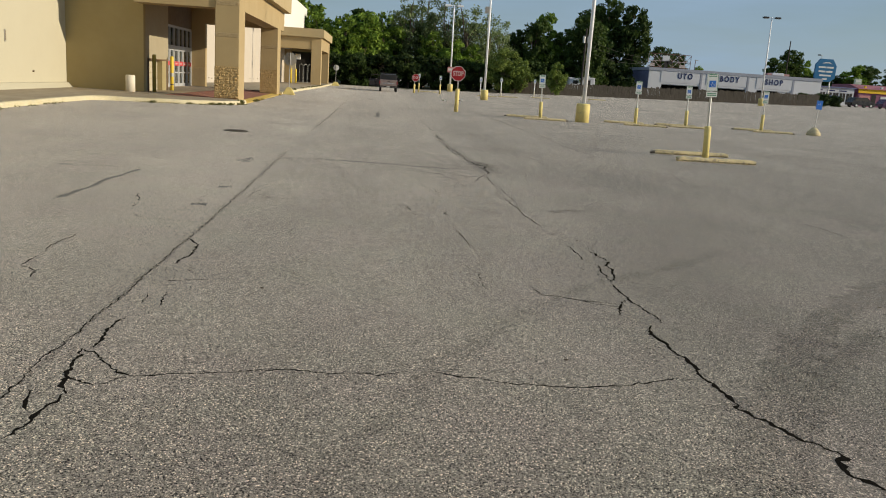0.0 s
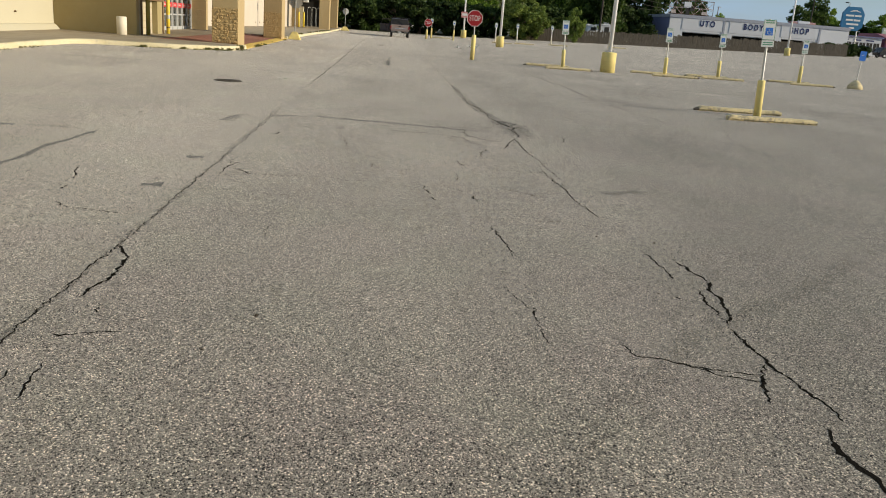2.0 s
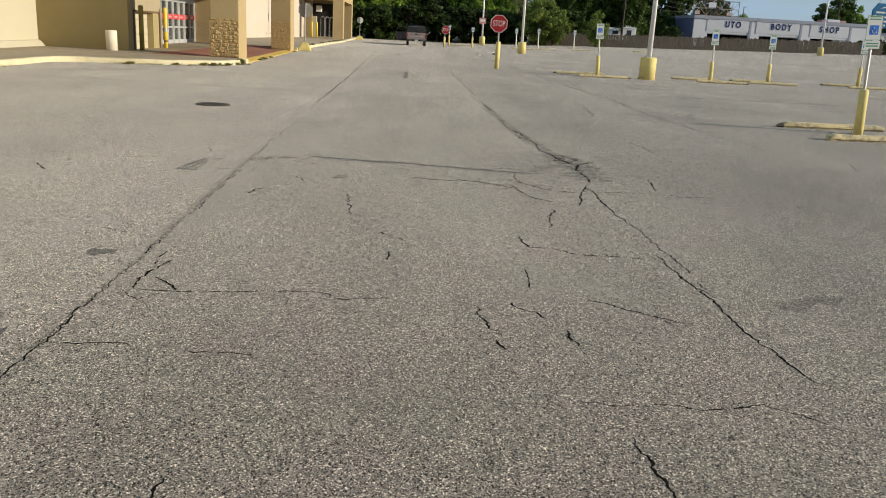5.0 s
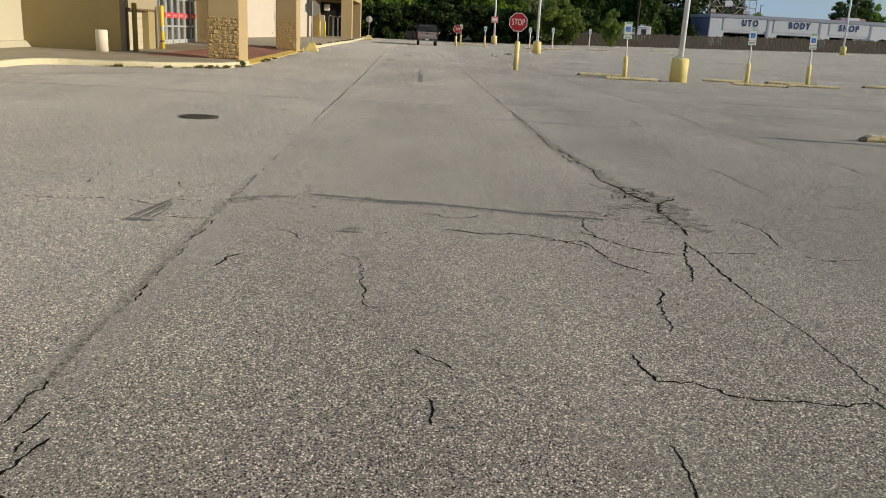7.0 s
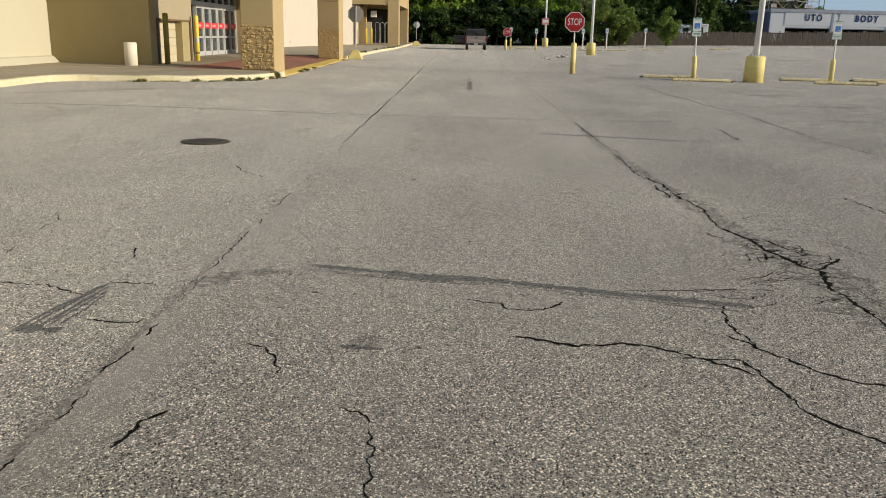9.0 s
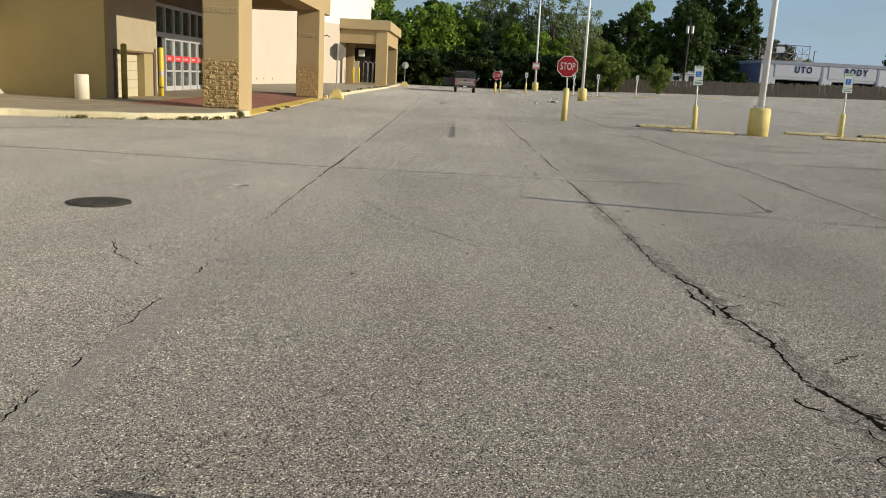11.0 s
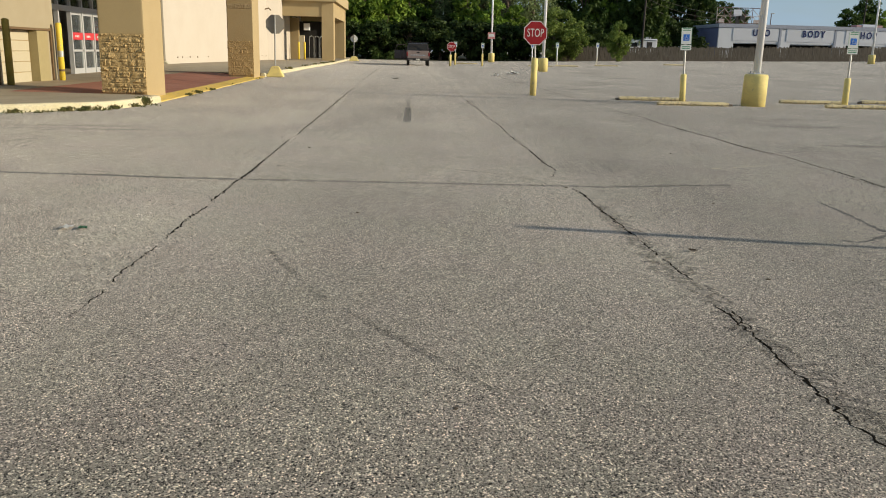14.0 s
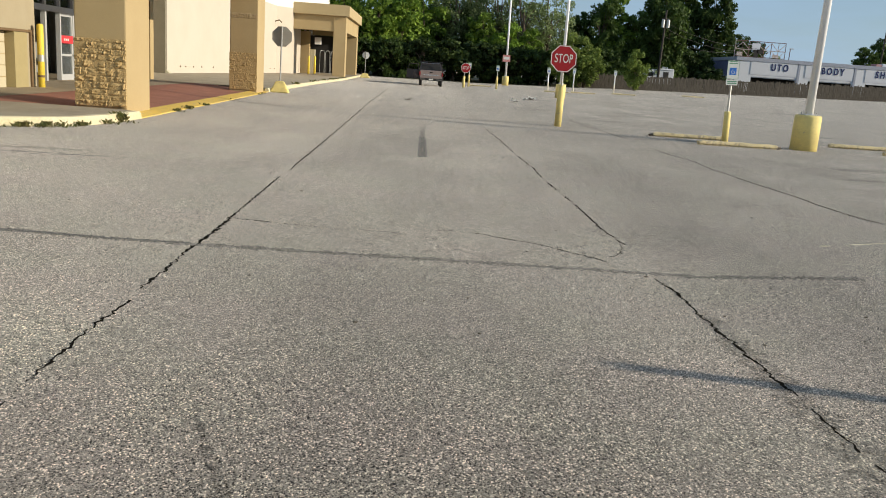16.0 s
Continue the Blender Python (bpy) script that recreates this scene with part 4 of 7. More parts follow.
# ---- light poles ----
def light_pole(x, y, lean, label, extra="", high=0.0, head_colour=POLE):
    s = thing("light_pole", pose(x, y, gz(x, y), 0, lean, 0), label, "light pole", "parking lot light poles")
    part("base", tube(fresh(), [(0, 0, -0.1), (0, 0, 0.84), (0, 0, 0.9), (0, 0, 0.91)], [0.335, 0.33, 0.31, 0.1], 28), PALE_YELLOW, s, "yellow painted concrete base", flat=False)
    part("base_plate", box(fresh(), -0.17, 0.17, -0.17, 0.17, 0.9, 0.93, 0.006), GALV, s)
    for a, b in ((-0.13, -0.13), (0.13, -0.13), (0.13, 0.13), (-0.13, 0.13)):
        part("bolt", tube(fresh(), [(a, b, 0.92), (a, b, 0.99)], 0.018, 6), GALV, s)
    part("pole", tube(fresh(), [(0, 0, 0.92), (0, 0, 11.2 + high)], [0.105, 0.07], 14), POLE, s, "pale tapered steel pole", flat=False)
    part("cross_arm", tube(fresh(), [(-0.75, 0, 11.15 + high), (0.75, 0, 11.15 + high)], 0.04, 8), POLE, s)
    for e in (-1, 1):
        head = part("lamp_head", box(fresh(), e * 0.75 - 0.35, e * 0.75 + 0.35, -0.2, 0.2, 11.05 + high, 11.25 + high, 0.05), head_colour, s)
        part("lens", box(fresh(), e * 0.75 - 0.28, e * 0.75 + 0.28, -0.15, 0.15, 11.03 + high, 11.052 + high), SIGN_WHITE, head)
    if extra == "box":
        part("box", box(fresh(), -0.42, -0.1, -0.15, 0.15, 7.45, 8.0, 0.02), SIGN_BACK, s, "grey box fixed to the pole")
    if extra == "red":
        pl = part("sign_plate", plate(fresh(), [(-0.42, 2.3), (0.32, 2.3), (0.32, 2.95), (-0.42, 2.95)], -0.14, -0.13), FADED_RED, s, "small faded red notice plate")
        part("text_bar", plate(fresh(), [(-0.34, 2.52), (0.24, 2.52), (0.24, 2.78), (-0.34, 2.78)], -0.144, -0.141), SIGN_WHITE, pl)
    return s


light_pole(9.85, 39.4, 0.3, "tall pale light pole on a yellow concrete base")
light_pole(9.1, 72.6, -0.2, "tall pale light pole on a yellow concrete base", "box")
light_pole(8.3, 100.5, -0.6, "distant light pole with a red notice plate", "red", -1.0)
# black on these lamp heads puts their silhouette against the sky into the colour
light_pole(46.9, 98.5, -0.6, "distant light pole with a dark double lamp head", high=-0.6, head_colour=BLACK)


# ---- pickup truck ----
MAROON = mat("truck_paint", (0.055, 0.042, 0.042), 0.3, 0.2, scale=3, amount=0.4, fine=40, grain=0.06, bump=0, spec=0.5)
CHROME = mat("chrome", (0.6, 0.6, 0.6), 0.2, 1.0, scale=4, amount=0.2, fine=40, grain=0.05, bump=0)
DULL = mat("dull_steel", (0.16, 0.15, 0.14), 0.5, 0.5, scale=4, fine=40, bump=0)
TAILGATE = mat("tailgate_paint", (0.27, 0.215, 0.195), 0.45, 0.1, scale=3, amount=0.5, fine=40, grain=0.08, bump=0)
TAIL_RED = mat("tail_light_red", (0.22, 0.02, 0.02), 0.3, scale=4, fine=40, bump=0)


def wheel_part(x, y, r, parent):
    w = part("wheel", tube(fresh(), [(x - 0.11, y, r), (x - 0.09, y, r), (x + 0.09, y, r), (x + 0.11, y, r)], [r * 0.9, r, r, r * 0.9], 24), BLACK, parent, "black tyre", flat=False)
    part("rim", tube(fresh(), [(x - 0.115, y, r), (x + 0.115, y, r)], r * 0.55, 16), ALU, w)


def pickup(x, y, turn):
    t = thing("pickup_truck", pose(x, y, gz(x, y), 0, 0, turn), "dark maroon pickup truck parked with its driver door open", "pickup truck")
    w = 0.92
    bm = fresh()
    box(bm, -w, -w + 0.08, 0.05, 2.1, 0.55, 1.18, 0.03)
    box(bm, w - 0.08, w, 0.05, 2.1, 0.55, 1.18, 0.03)
    box(bm, -w + 0.08, w - 0.08, 0.1, 2.1, 0.6, 0.7)
    part("bed", bm, MAROON, t)
    gate = part("tailgate", box(fresh(), -w + 0.09, w - 0.09, 0.0, 0.07, 0.58, 1.17, 0.02), TAILGATE, t)
    part("handle", box(fresh(), -0.12, 0.12, -0.02, 0.0, 0.98, 1.06, 0.008), BLACK, gate)
    part("emblem_strip", box(fresh(), -0.6, 0.6, -0.012, 0.0, 0.80, 0.86), CHROME, gate, "chrome strip")
    bumper = part("rear_bumper", box(fresh(), -w, w, -0.18, 0.0, 0.42, 0.56, 0.03), BLACK, t, "black step bumper")
    for e in (-1, 1):
        part("bumper_end", box(fresh(), e * 0.62 - 0.2, e * 0.62 + 0.2, -0.195, -0.181, 0.45, 0.53, 0.01), DULL, bumper, "dull steel bumper step")
    part("plate_bar", box(fresh(), -0.15, 0.15, -0.19, -0.181, 0.46, 0.55), SIGN_WHITE, bumper)
    for e in (-1, 1):
        part("tail_light", box(fresh(), e * (w - 0.065) - 0.055, e * (w - 0.065) + 0.055, -0.015, 0.045, 0.76, 1.04, 0.015), TAIL_RED, t, "red tail light")
    cab = [(2.12, 0.5), (2.12, 1.2), (2.3, 1.72), (3.1, 1.76), (3.75, 1.22), (5.1, 1.1), (5.25, 0.95), (5.25, 0.5)]
    bm = fresh()
    a, b = [bm.verts.new((-w, q, z)) for q, z in cab], [bm.verts.new((w, q, z)) for q, z in cab]
    for vv, s in ((a, 1), (b, -1)):
        for i in (2, 3):
            vv[i].co.x += s * 0.14
    for i in range(8):
        bm.faces.new((a[i], a[(i + 1) % 8], b[(i + 1) % 8], b[i]))
    bm.faces.new(a[::-1])
    bm.faces.new(b)
    bmesh.ops.bevel(bm, geom=bm.edges[:], offset=0.04, segments=2, affect="EDGES")
    body = part("cab", bm, MAROON, t)
    bm = fresh()
    v = [bm.verts.new(p) for p in ((-0.78, 2.135, 1.22), (0.78, 2.135, 1.22), (0.70, 2.275, 1.67), (-0.70, 2.275, 1.67))]
    bm.faces.new(v)
    bmesh.ops.translate(bm, verts=bm.verts, vec=(0, -0.03, 0.0))
    bmesh.ops.solidify(bm, geom=bm.faces[:], thickness=0.012)
    part("rear_window", bm, BLACK, body, "dark rear window")
    door = part("door", box(fresh(), -w - 1.0, -w - 0.02, 3.35, 3.43, 0.5, 1.2, 0.02), MAROON, t, "open driver door")
    part("window_frame", ring_plate([(-w - 0.98, 1.2), (-w - 0.05, 1.2), (-w - 0.05, 1.66), (-w - 0.8, 1.66)], [(-w - 0.93, 1.2), (-w - 0.10, 1.2), (-w - 0.10, 1.61), (-w - 0.78, 1.61)], 3.36, 3.42), MAROON, door)
    for e in (-1, 1):
        wheel_part(e * (w - 0.14), 0.95, 0.37, t)
        wheel_part(e * (w - 0.14), 4.25, 0.37, t)
    rack = part("bed_rack", tube(fresh(), [(-w + 0.05, 1.95, 1.18), (-w + 0.05, 1.95, 1.82), (w - 0.05, 1.95, 1.82), (w - 0.05, 1.95, 1.18)], 0.03, 6), BLACK, t, "black tube rack behind the cab")
    part("mirror", box(fresh(), w + 0.02, w + 0.2, 3.3, 3.38, 1.15, 1.38, 0.02), BLACK, t)


pickup(0.62, 81.5, 0)


# ---- trees ----
def leaves(rng, clumps, per, size):
    """Small leaf blades gathered into uneven clumps."""
    c = np.repeat(np.array([q[:3] for q in clumps]), per, 0)
    r = np.repeat(np.array([q[3] for q in clumps]), per, 0)
    d = rng.normal(size=c.shape)
    d /= np.linalg.norm(d, axis=1, keepdims=True)
    p = c + d * (r * rng.random(len(c)) ** 0.45)[:, None] * np.array([1, 1, 0.75])
    nrm = d * 0.5 + rng.normal(size=c.shape) * 0.55 + np.array([0, 0, 0.35])
    nrm /= np.linalg.norm(nrm, axis=1, keepdims=True)
    a = np.cross(nrm, rng.normal(size=c.shape))
    a /= np.linalg.norm(a, axis=1, keepdims=True)
    b = np.cross(nrm, a)
    s = (size * (0.6 + 0.8 * rng.random(len(c))))[:, None]
    v = np.stack([p - a * s, p - b * s * 0.55, p + a * s, p + b * s * 0.55], 1).reshape(-1, 3)
    k = np.arange(len(c)) * 4
    return v, np.stack([k, k + 1, k + 2, k + 3], 1)


def tree_kind(seed, height, radius, low, clumps, per, size, leaf, gap=0.0, lift=0.5):
    rng = np.random.default_rng(seed)
    cl = []
    mid = low + (height - low) * lift
    while len(cl) < clumps:
        d = rng.normal(size=3)
        d /= np.linalg.norm(d)
        rr = rng.random() ** 0.4
        bump = 0.78 + 0.35 * noise.noise(Vector(d * 1.7) + Vector((seed, 0, 0)))
        x, y, z = d[0] * radius * rr * bump, d[1] * radius * rr * bump, mid + d[2] * (height - low) * 0.5 * rr * (0.9 + 0.25 * bump)
        if z < low * 0.6 or (gap and noise.noise((x * 0.5, y * 0.5, z * 0.5 + seed)) < gap - 0.4):
            continue
        cl.append((x, y, z, (0.13 + 0.12 * rng.random()) * radius))
    v, f = leaves(rng, cl, per, size)
    crown = bpy.data.meshes.new("crown")
    crown.from_pydata(v.tolist(), [], f.tolist())
    crown.materials.append(leaf)
    bm = fresh()
    base = 0.022 * height + 0.05
    top = height * 0.8
    bendx = rng.normal() * 0.3
    tube(bm, [(0, 0, -0.2), (bendx * 0.2, 0, top * 0.3), (bendx, bendx * 0.4, top * 0.65), (bendx * 1.3, 0, top)], [base * 1.25, base, base * 0.6, 0.04], 8)
    for q in cl[::max(1, len(cl) // 16)]:
        z0 = max(0.25 * height * 0.5, min(q[2] * 0.6, top * 0.7))
        tube(bm, [(bendx * z0 / top, 0, z0), (q[0] * 0.45, q[1] * 0.45, z0 + (q[2] - z0) * 0.6), (q[0], q[1], q[2])], [base * 0.42, base * 0.25, 0.03], 5, False)
    return mesh_of("trunk", bm, BARK), crown


KINDS = {
    "full": tree_kind(11, 10.0, 4.0, 1.0, 90, 75, 0.26, LEAF),
    "full_b": tree_kind(12, 10.0, 3.6, 0.8, 85, 75, 0.26, LEAF),
    "airy": tree_kind(23, 12.0, 4.6, 3.2, 64, 62, 0.16, LEAF_GREY, 0.40, 0.58),
    "dark": tree_kind(34, 12.0, 4.6, 1.0, 120, 75, 0.27, LEAF_DARK),
    "bush": tree_kind(45, 5.0, 2.6, 0.2, 80, 130, 0.10, LEAF_LIGHT, 0, 0.45),
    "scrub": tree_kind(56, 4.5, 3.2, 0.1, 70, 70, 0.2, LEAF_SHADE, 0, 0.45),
}
TREE_WORDS = {
    "full": "leafy green broadleaf tree at the lot's edge", "full_b": "leafy green broadleaf tree at the lot's edge",
    "airy": "tall thin-leaved grey-green tree with bare limbs", "dark": "large dark green broadleaf tree",
    "bush": "yellow-green rounded bush by the fence", "scrub": "dense scrub under the trees, leaves darkened for shade",
}
MADE = {}


def tree(kind, x, y, h, wide=1.0):
    trunk, crown = KINDS[kind]
    full = {"full": 10, "full_b": 10, "airy": 12, "dark": 12, "bush": 5, "scrub": 4.5}[kind]
    m = pose(x, y, gz(x, y), 0, 0, random.uniform(0, 360))
    if kind not in MADE:
        t = thing("tree" if kind not in ("bush", "scrub") else "bush", m, TREE_WORDS[kind], "tree" if kind not in ("bush", "scrub") else "bush", "trees round the lot")
        part("trunk", trunk, None, t)
        part("crown", crown, None, t)
        MADE[kind] = t
    else:
        t = copy_thing(MADE[kind], m)
    s = h / full
    t.scale = (s * wide, s * wide, s)
    return t


for k, x, y, h, w in (
    ("full", -16, 118, 13.5, 1.1), ("full", -13.0, 117, 13.5, 1.0), ("full_b", -8.6, 112, 8.8, 1.0), ("full", -5.2, 110, 8.6, 1.0), ("full_b", -2.6, 112, 9.3, 1.0),
    ("full", -0.2, 116, 9.4, 0.9), ("dark", 1.6, 120, 9.4, 0.9), ("airy", 3.2, 118, 11.8, 0.9), ("dark", 5.6, 121, 9.0, 0.8), ("airy", 8.2, 117, 11.8, 0.9), ("full_b", 6.8, 113, 7.4, 1.0),
    ("airy", 11.3, 116, 11.6, 1.0), ("airy", 14.2, 117, 10.6, 1.0), ("full", 9.6, 112, 6.4, 1.0), ("full_b", 12.2, 113, 6.0, 1.0), ("airy", 16.8, 120, 9.2, 0.8),
    ("bush", 15.6, 106, 5.6, 1.15), ("bush", 17.6, 107.5, 4.6, 1.0), ("dark", 20.0, 127, 9.0, 0.75), ("dark", 23.2, 126, 10.8, 0.8), ("full_b", 25.0, 128, 11.6, 0.8),
    ("dark", 27.6, 127, 9.4, 0.8), ("dark", 31.4, 126, 11.5, 0.8), ("dark", 38.6, 144.0, 15.6, 0.8), ("dark", 43.2, 142.0, 14.6, 0.72), ("dark", 37.5, 150.0, 15.0, 0.8), ("dark", 32.8, 128, 10.5, 0.7),
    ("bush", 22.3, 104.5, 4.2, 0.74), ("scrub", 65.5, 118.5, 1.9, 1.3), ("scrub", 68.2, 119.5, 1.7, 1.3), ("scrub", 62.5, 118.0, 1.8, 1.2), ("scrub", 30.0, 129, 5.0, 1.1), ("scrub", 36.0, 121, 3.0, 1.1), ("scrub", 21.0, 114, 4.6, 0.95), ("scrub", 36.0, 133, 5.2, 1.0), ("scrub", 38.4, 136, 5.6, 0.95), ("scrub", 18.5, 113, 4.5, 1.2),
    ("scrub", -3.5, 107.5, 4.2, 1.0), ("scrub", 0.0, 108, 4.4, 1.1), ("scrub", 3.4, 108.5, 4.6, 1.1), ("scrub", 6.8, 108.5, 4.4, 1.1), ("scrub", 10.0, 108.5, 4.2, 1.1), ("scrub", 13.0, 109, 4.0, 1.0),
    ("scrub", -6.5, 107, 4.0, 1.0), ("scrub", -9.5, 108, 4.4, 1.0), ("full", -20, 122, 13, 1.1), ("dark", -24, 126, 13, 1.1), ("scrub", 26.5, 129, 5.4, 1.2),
    ("full_b", -6.8, 122, 8.6, 1.0), ("dark", -3.0, 124, 10.5, 1.0), ("dark", 10.0, 124, 7.5, 1.1), ("dark", 14.5, 126, 6.6, 1.1), ("airy", 5.8, 122, 13.2, 1.0),
    ("dark", 60.0, 176, 9.6, 1.0), ("dark", 64.5, 178, 8.6, 0.9), ("dark", 91.0, 186, 9.4, 1.0), ("dark", 95.5, 188, 11.5, 0.9), ("full", 100.0, 190, 9.2, 0.9),
    ("full", 108.0, 182, 8.6, 1.2), ("scrub", 104.0, 186, 6.5, 1.6), ("dark", 112.0, 184, 9.0, 1.3), ("dark", 121.0, 186, 9.0, 1.3), ("dark", 130.0, 190, 9.0, 1.3), ("full", 74.0, 190, 6.5, 1.0),
):
    tree(k, x, y, h, w)


# ---- verge under the trees ----
VERGE = mat("verge_soil", (0.06, 0.065, 0.025), 0.95, second=(0.11, 0.085, 0.05), scale=0.8, amount=0.9, fine=14, grain=0.45, bump=0.6)


def verge(x0, x1, front, y1, label):
    xs_v, vs_v, fs_v, rows_v = [x0 + (x1 - x0) * k / 40 for k in range(41)], [], [], 7
    for j in range(rows_v):
        for x in xs_v:
            f = front(x) + (0.35 * noise.noise((x * 0.7, 3.0, 1.0)) if j == 0 else 0)
            y = f + (y1 - f) * j / (rows_v - 1)
            vs_v.append((x, y, gz(x, y) + (0.006 if j == 0 else 0.07)))
    for j in range(rows_v - 1):
        fs_v += [(j * 41 + i, j * 41 + i + 1, (j + 1) * 41 + i + 1, (j + 1) * 41 + i) for i in range(40)]
    me_v = bpy.data.meshes.new("verge")
    me_v.from_pydata(vs_v, [], fs_v)
    me_v.materials.append(VERGE)
    tagged(new("verge", me_v), label, "verge", kind="structure")


verge(-60.0, 17.0, lambda x: 105.0, 150.0, "dark earth and weeds under the trees")
verge(17.0, 62.0, lambda x: 109.3, 128.0, "dark earth and weeds behind the fence")


# ---- board fence ----
FENCE_A, FENCE_B = Vector((15.4, 108.6)), Vector((58.6, 106.2))
fence = thing("board_fence", pose(0, 0, 0), "weathered grey-brown wooden board fence along the lot", "fence")
count = 19


RAIL = mesh_of("rail", box(fresh(), 0, 2.36, 0.035, 0.075, 0, 0.09), FENCE_WOOD)
POST = mesh_of("post", box(fresh(), -0.05, 0.05, 0.03, 0.13, -0.3, 1.55), FENCE_WOOD)


def fence_board(seed):
    rng = random.Random(seed)
    h, w = 1.46 + 0.2 * rng.random(), 0.128 + 0.02 * rng.random()
    return mesh_of("board", plate(fresh(), [(0, 0.02), (w, 0.02), (w, h - 0.03), (w - 0.03, h), (0.03, h), (0, h - 0.02)], 0, 0.022), FENCE_WOOD)


BOARDS = [fence_board(s) for s in range(9)]
turn = math.degrees(math.atan2(FENCE_B.y - FENCE_A.y, FENCE_B.x - FENCE_A.x))
for k in range(count):
    p = FENCE_A.lerp(FENCE_B, k / count)
    for z in (0.35, 1.35):
        part("rail", RAIL, None, fence).matrix_basis = pose(p.x, p.y, gz(p.x, p.y) + z, 0, 0, turn)
    part("post", POST, None, fence).matrix_basis = pose(p.x, p.y, gz(p.x, p.y), 0, 0, turn)
for k in range(290):
    p = FENCE_A.lerp(FENCE_B, k / 290)
    part("board", BOARDS[random.randrange(9)], None, fence).matrix_basis = pose(p.x, p.y + random.uniform(0, 0.012), gz(p.x, p.y) + random.uniform(-0.06, 0.03), 0, random.uniform(-1.0, 1.0), turn)


# ---- body shop across the fence ----
SX, SY = 42.7, 130.0
SZ = 1.26
shop = thing("body_shop", pose(SX, SY, SZ), "low white repair shop with blue roof-band letters and open bays", "building")
TOP = 5.95 - SZ


def shop_part(name, material, *dims, label="", parent=shop):
    return part(name, box(fresh(), *dims), material, parent, label)


bays = ((2.2, 8.5), (10.2, 16.3), (18.2, 24.0))
edges = [0.0] + [e for bay in bays for e in bay] + [29.0]
for a, b in zip(edges[::2], edges[1::2]):
    shop_part("wall", SHOP_WHITE, a, b, 0, 0.3, -0.3, TOP)
for a, b in bays:
    shop_part("lintel", SHOP_WHITE, a, b, 0, 0.3, 2.4, TOP)
    shop_part("bay_door", SHOP_WHITE, a + (3.6 if a > 18 else 0.0), b, 0.12, 0.2, 1.7 if a > 18 else 2.28, 2.5, label="white roller door left part open")
for a in (8.55, 16.4, 24.1):
    shop_part("pilaster", SHOP_BLUE, a, a + 0.3, -0.08, -0.002, -0.2, TOP)
shop_part("wall", SHOP_SIDE, 0, 0.3, 0.3, 16, -0.3, TOP, label="blue-grey side wall")
shop_part("wall", SHOP_WHITE, 28.7, 29, 0.3, 16, -0.3, TOP)
shop_part("wall", SHOP_WHITE, 0.3, 28.7, 15.7, 16, -0.3, TOP)
# inner wall's near-black colour makes the dimness inside the open bays
shop_part("inner_wall", DARK, 0.3, 28.7, 6, 6.2, -0.3, TOP)
shop_part("roof", SHOP_BLUE, -0.1, 29.1, -0.12, 16.1, TOP - 0.25, TOP + 0.22, label="grey roof edge")
PANEL = mat("sign_panel", (0.58, 0.585, 0.615), 0.7, scale=0.8, amount=0.15, fine=20, grain=0.04)
for (a, b), word in zip(((2.0, 8.5), (9.6, 16.3), (18.0, 24.0)), ("UTO", "BODY", "SHOP")):
    band = shop_part("sign_panel", PANEL, a, b, -0.05, -0.004, 2.7, TOP - 0.12, label="pale sign panel")
    wm = letters(word, 1.5, 0.02, 0.045, 1.45)
    wm.materials.append(LETTER_BLUE)
    lt = part("word", wm, None, band, "dark blue word " + word)
    mid = {"UTO": 6.0, "BODY": 13.4, "SHOP": 20.9}[word]
    lt.location, lt.scale = (mid, -0.075, 3.75), (0.62, 1, 0.82)
shop_part("window", DARK, 25.6, 27.2, -0.02, -0.004, 1.7, 2.3)
frame_sign = thing("roof_sign_frame", pose(SX + 0.6, SY + 3, SZ + TOP + 0.18), "rusty open sign frame on the shop roof", "sign frame")
RUST = mat("rusty_steel", (0.16, 0.09, 0.07), 0.8, scale=6, fine=40)
PALE_STEEL = mat("peeling_white_steel", (0.50, 0.46, 0.42), 0.8, second=(0.26, 0.15, 0.12), scale=3, amount=0.9, fine=30)
for k in range(8):
    part("upright", tube(fresh(), [(k * 1.02, 0, 0), (k * 1.02, 0, 2.35)], 0.045, 5), RUST if k % 3 else PALE_STEEL, frame_sign)
for z, steel in ((0.25, RUST), (1.2, PALE_STEEL), (2.35, RUST)):
    part("rail", tube(fresh(), [(0, 0, z), (7.14, 0, z)], 0.05, 5), steel, frame_sign)
for k in range(7):
    for z in (0.25, 1.2):
        part("brace", tube(fresh(), [(k * 1.02, 0, z + 1.0 * (k % 2)), (k * 1.02 + 1.02, 0, z + 1.0 - 1.0 * (k % 2))], 0.04, 5), PALE_STEEL, frame_sign)
for x, z, w, h, m in ((2.35, 1.25, 1.15, 0.85, PANEL), (2.7, 0.1, 0.6, 1.1, DARK), (3.1, 0.75, 0.9, 0.55, DARK), (5.3, 0.3, 0.9, 0.45, PALE_STEEL), (0.3, 0.3, 0.8, 0.5, PALE_STEEL)):
    part("sheet", box(fresh(), x, x + w, -0.1, -0.055, z, z + h), m, frame_sign, "torn sheet left on the frame")
vent_unit = thing("roof_unit", pose(SX + 21.5, SY + 4, SZ + TOP + 0.2), "low red and white unit on the shop roof", "roof unit")
part("housing", box(fresh(), 0, 3.9, 0, 1.5, 0, 0.5, 0.08), mat("red_sheet", (0.36, 0.17, 0.16), 0.7, second=(0.5, 0.38, 0.36), scale=2, fine=20), vent_unit)
part("cover", box(fresh(), 0.9, 2.9, -0.05, 1.2, 0.2, 0.6, 0.06), SHOP_WHITE, vent_unit, "white cover")
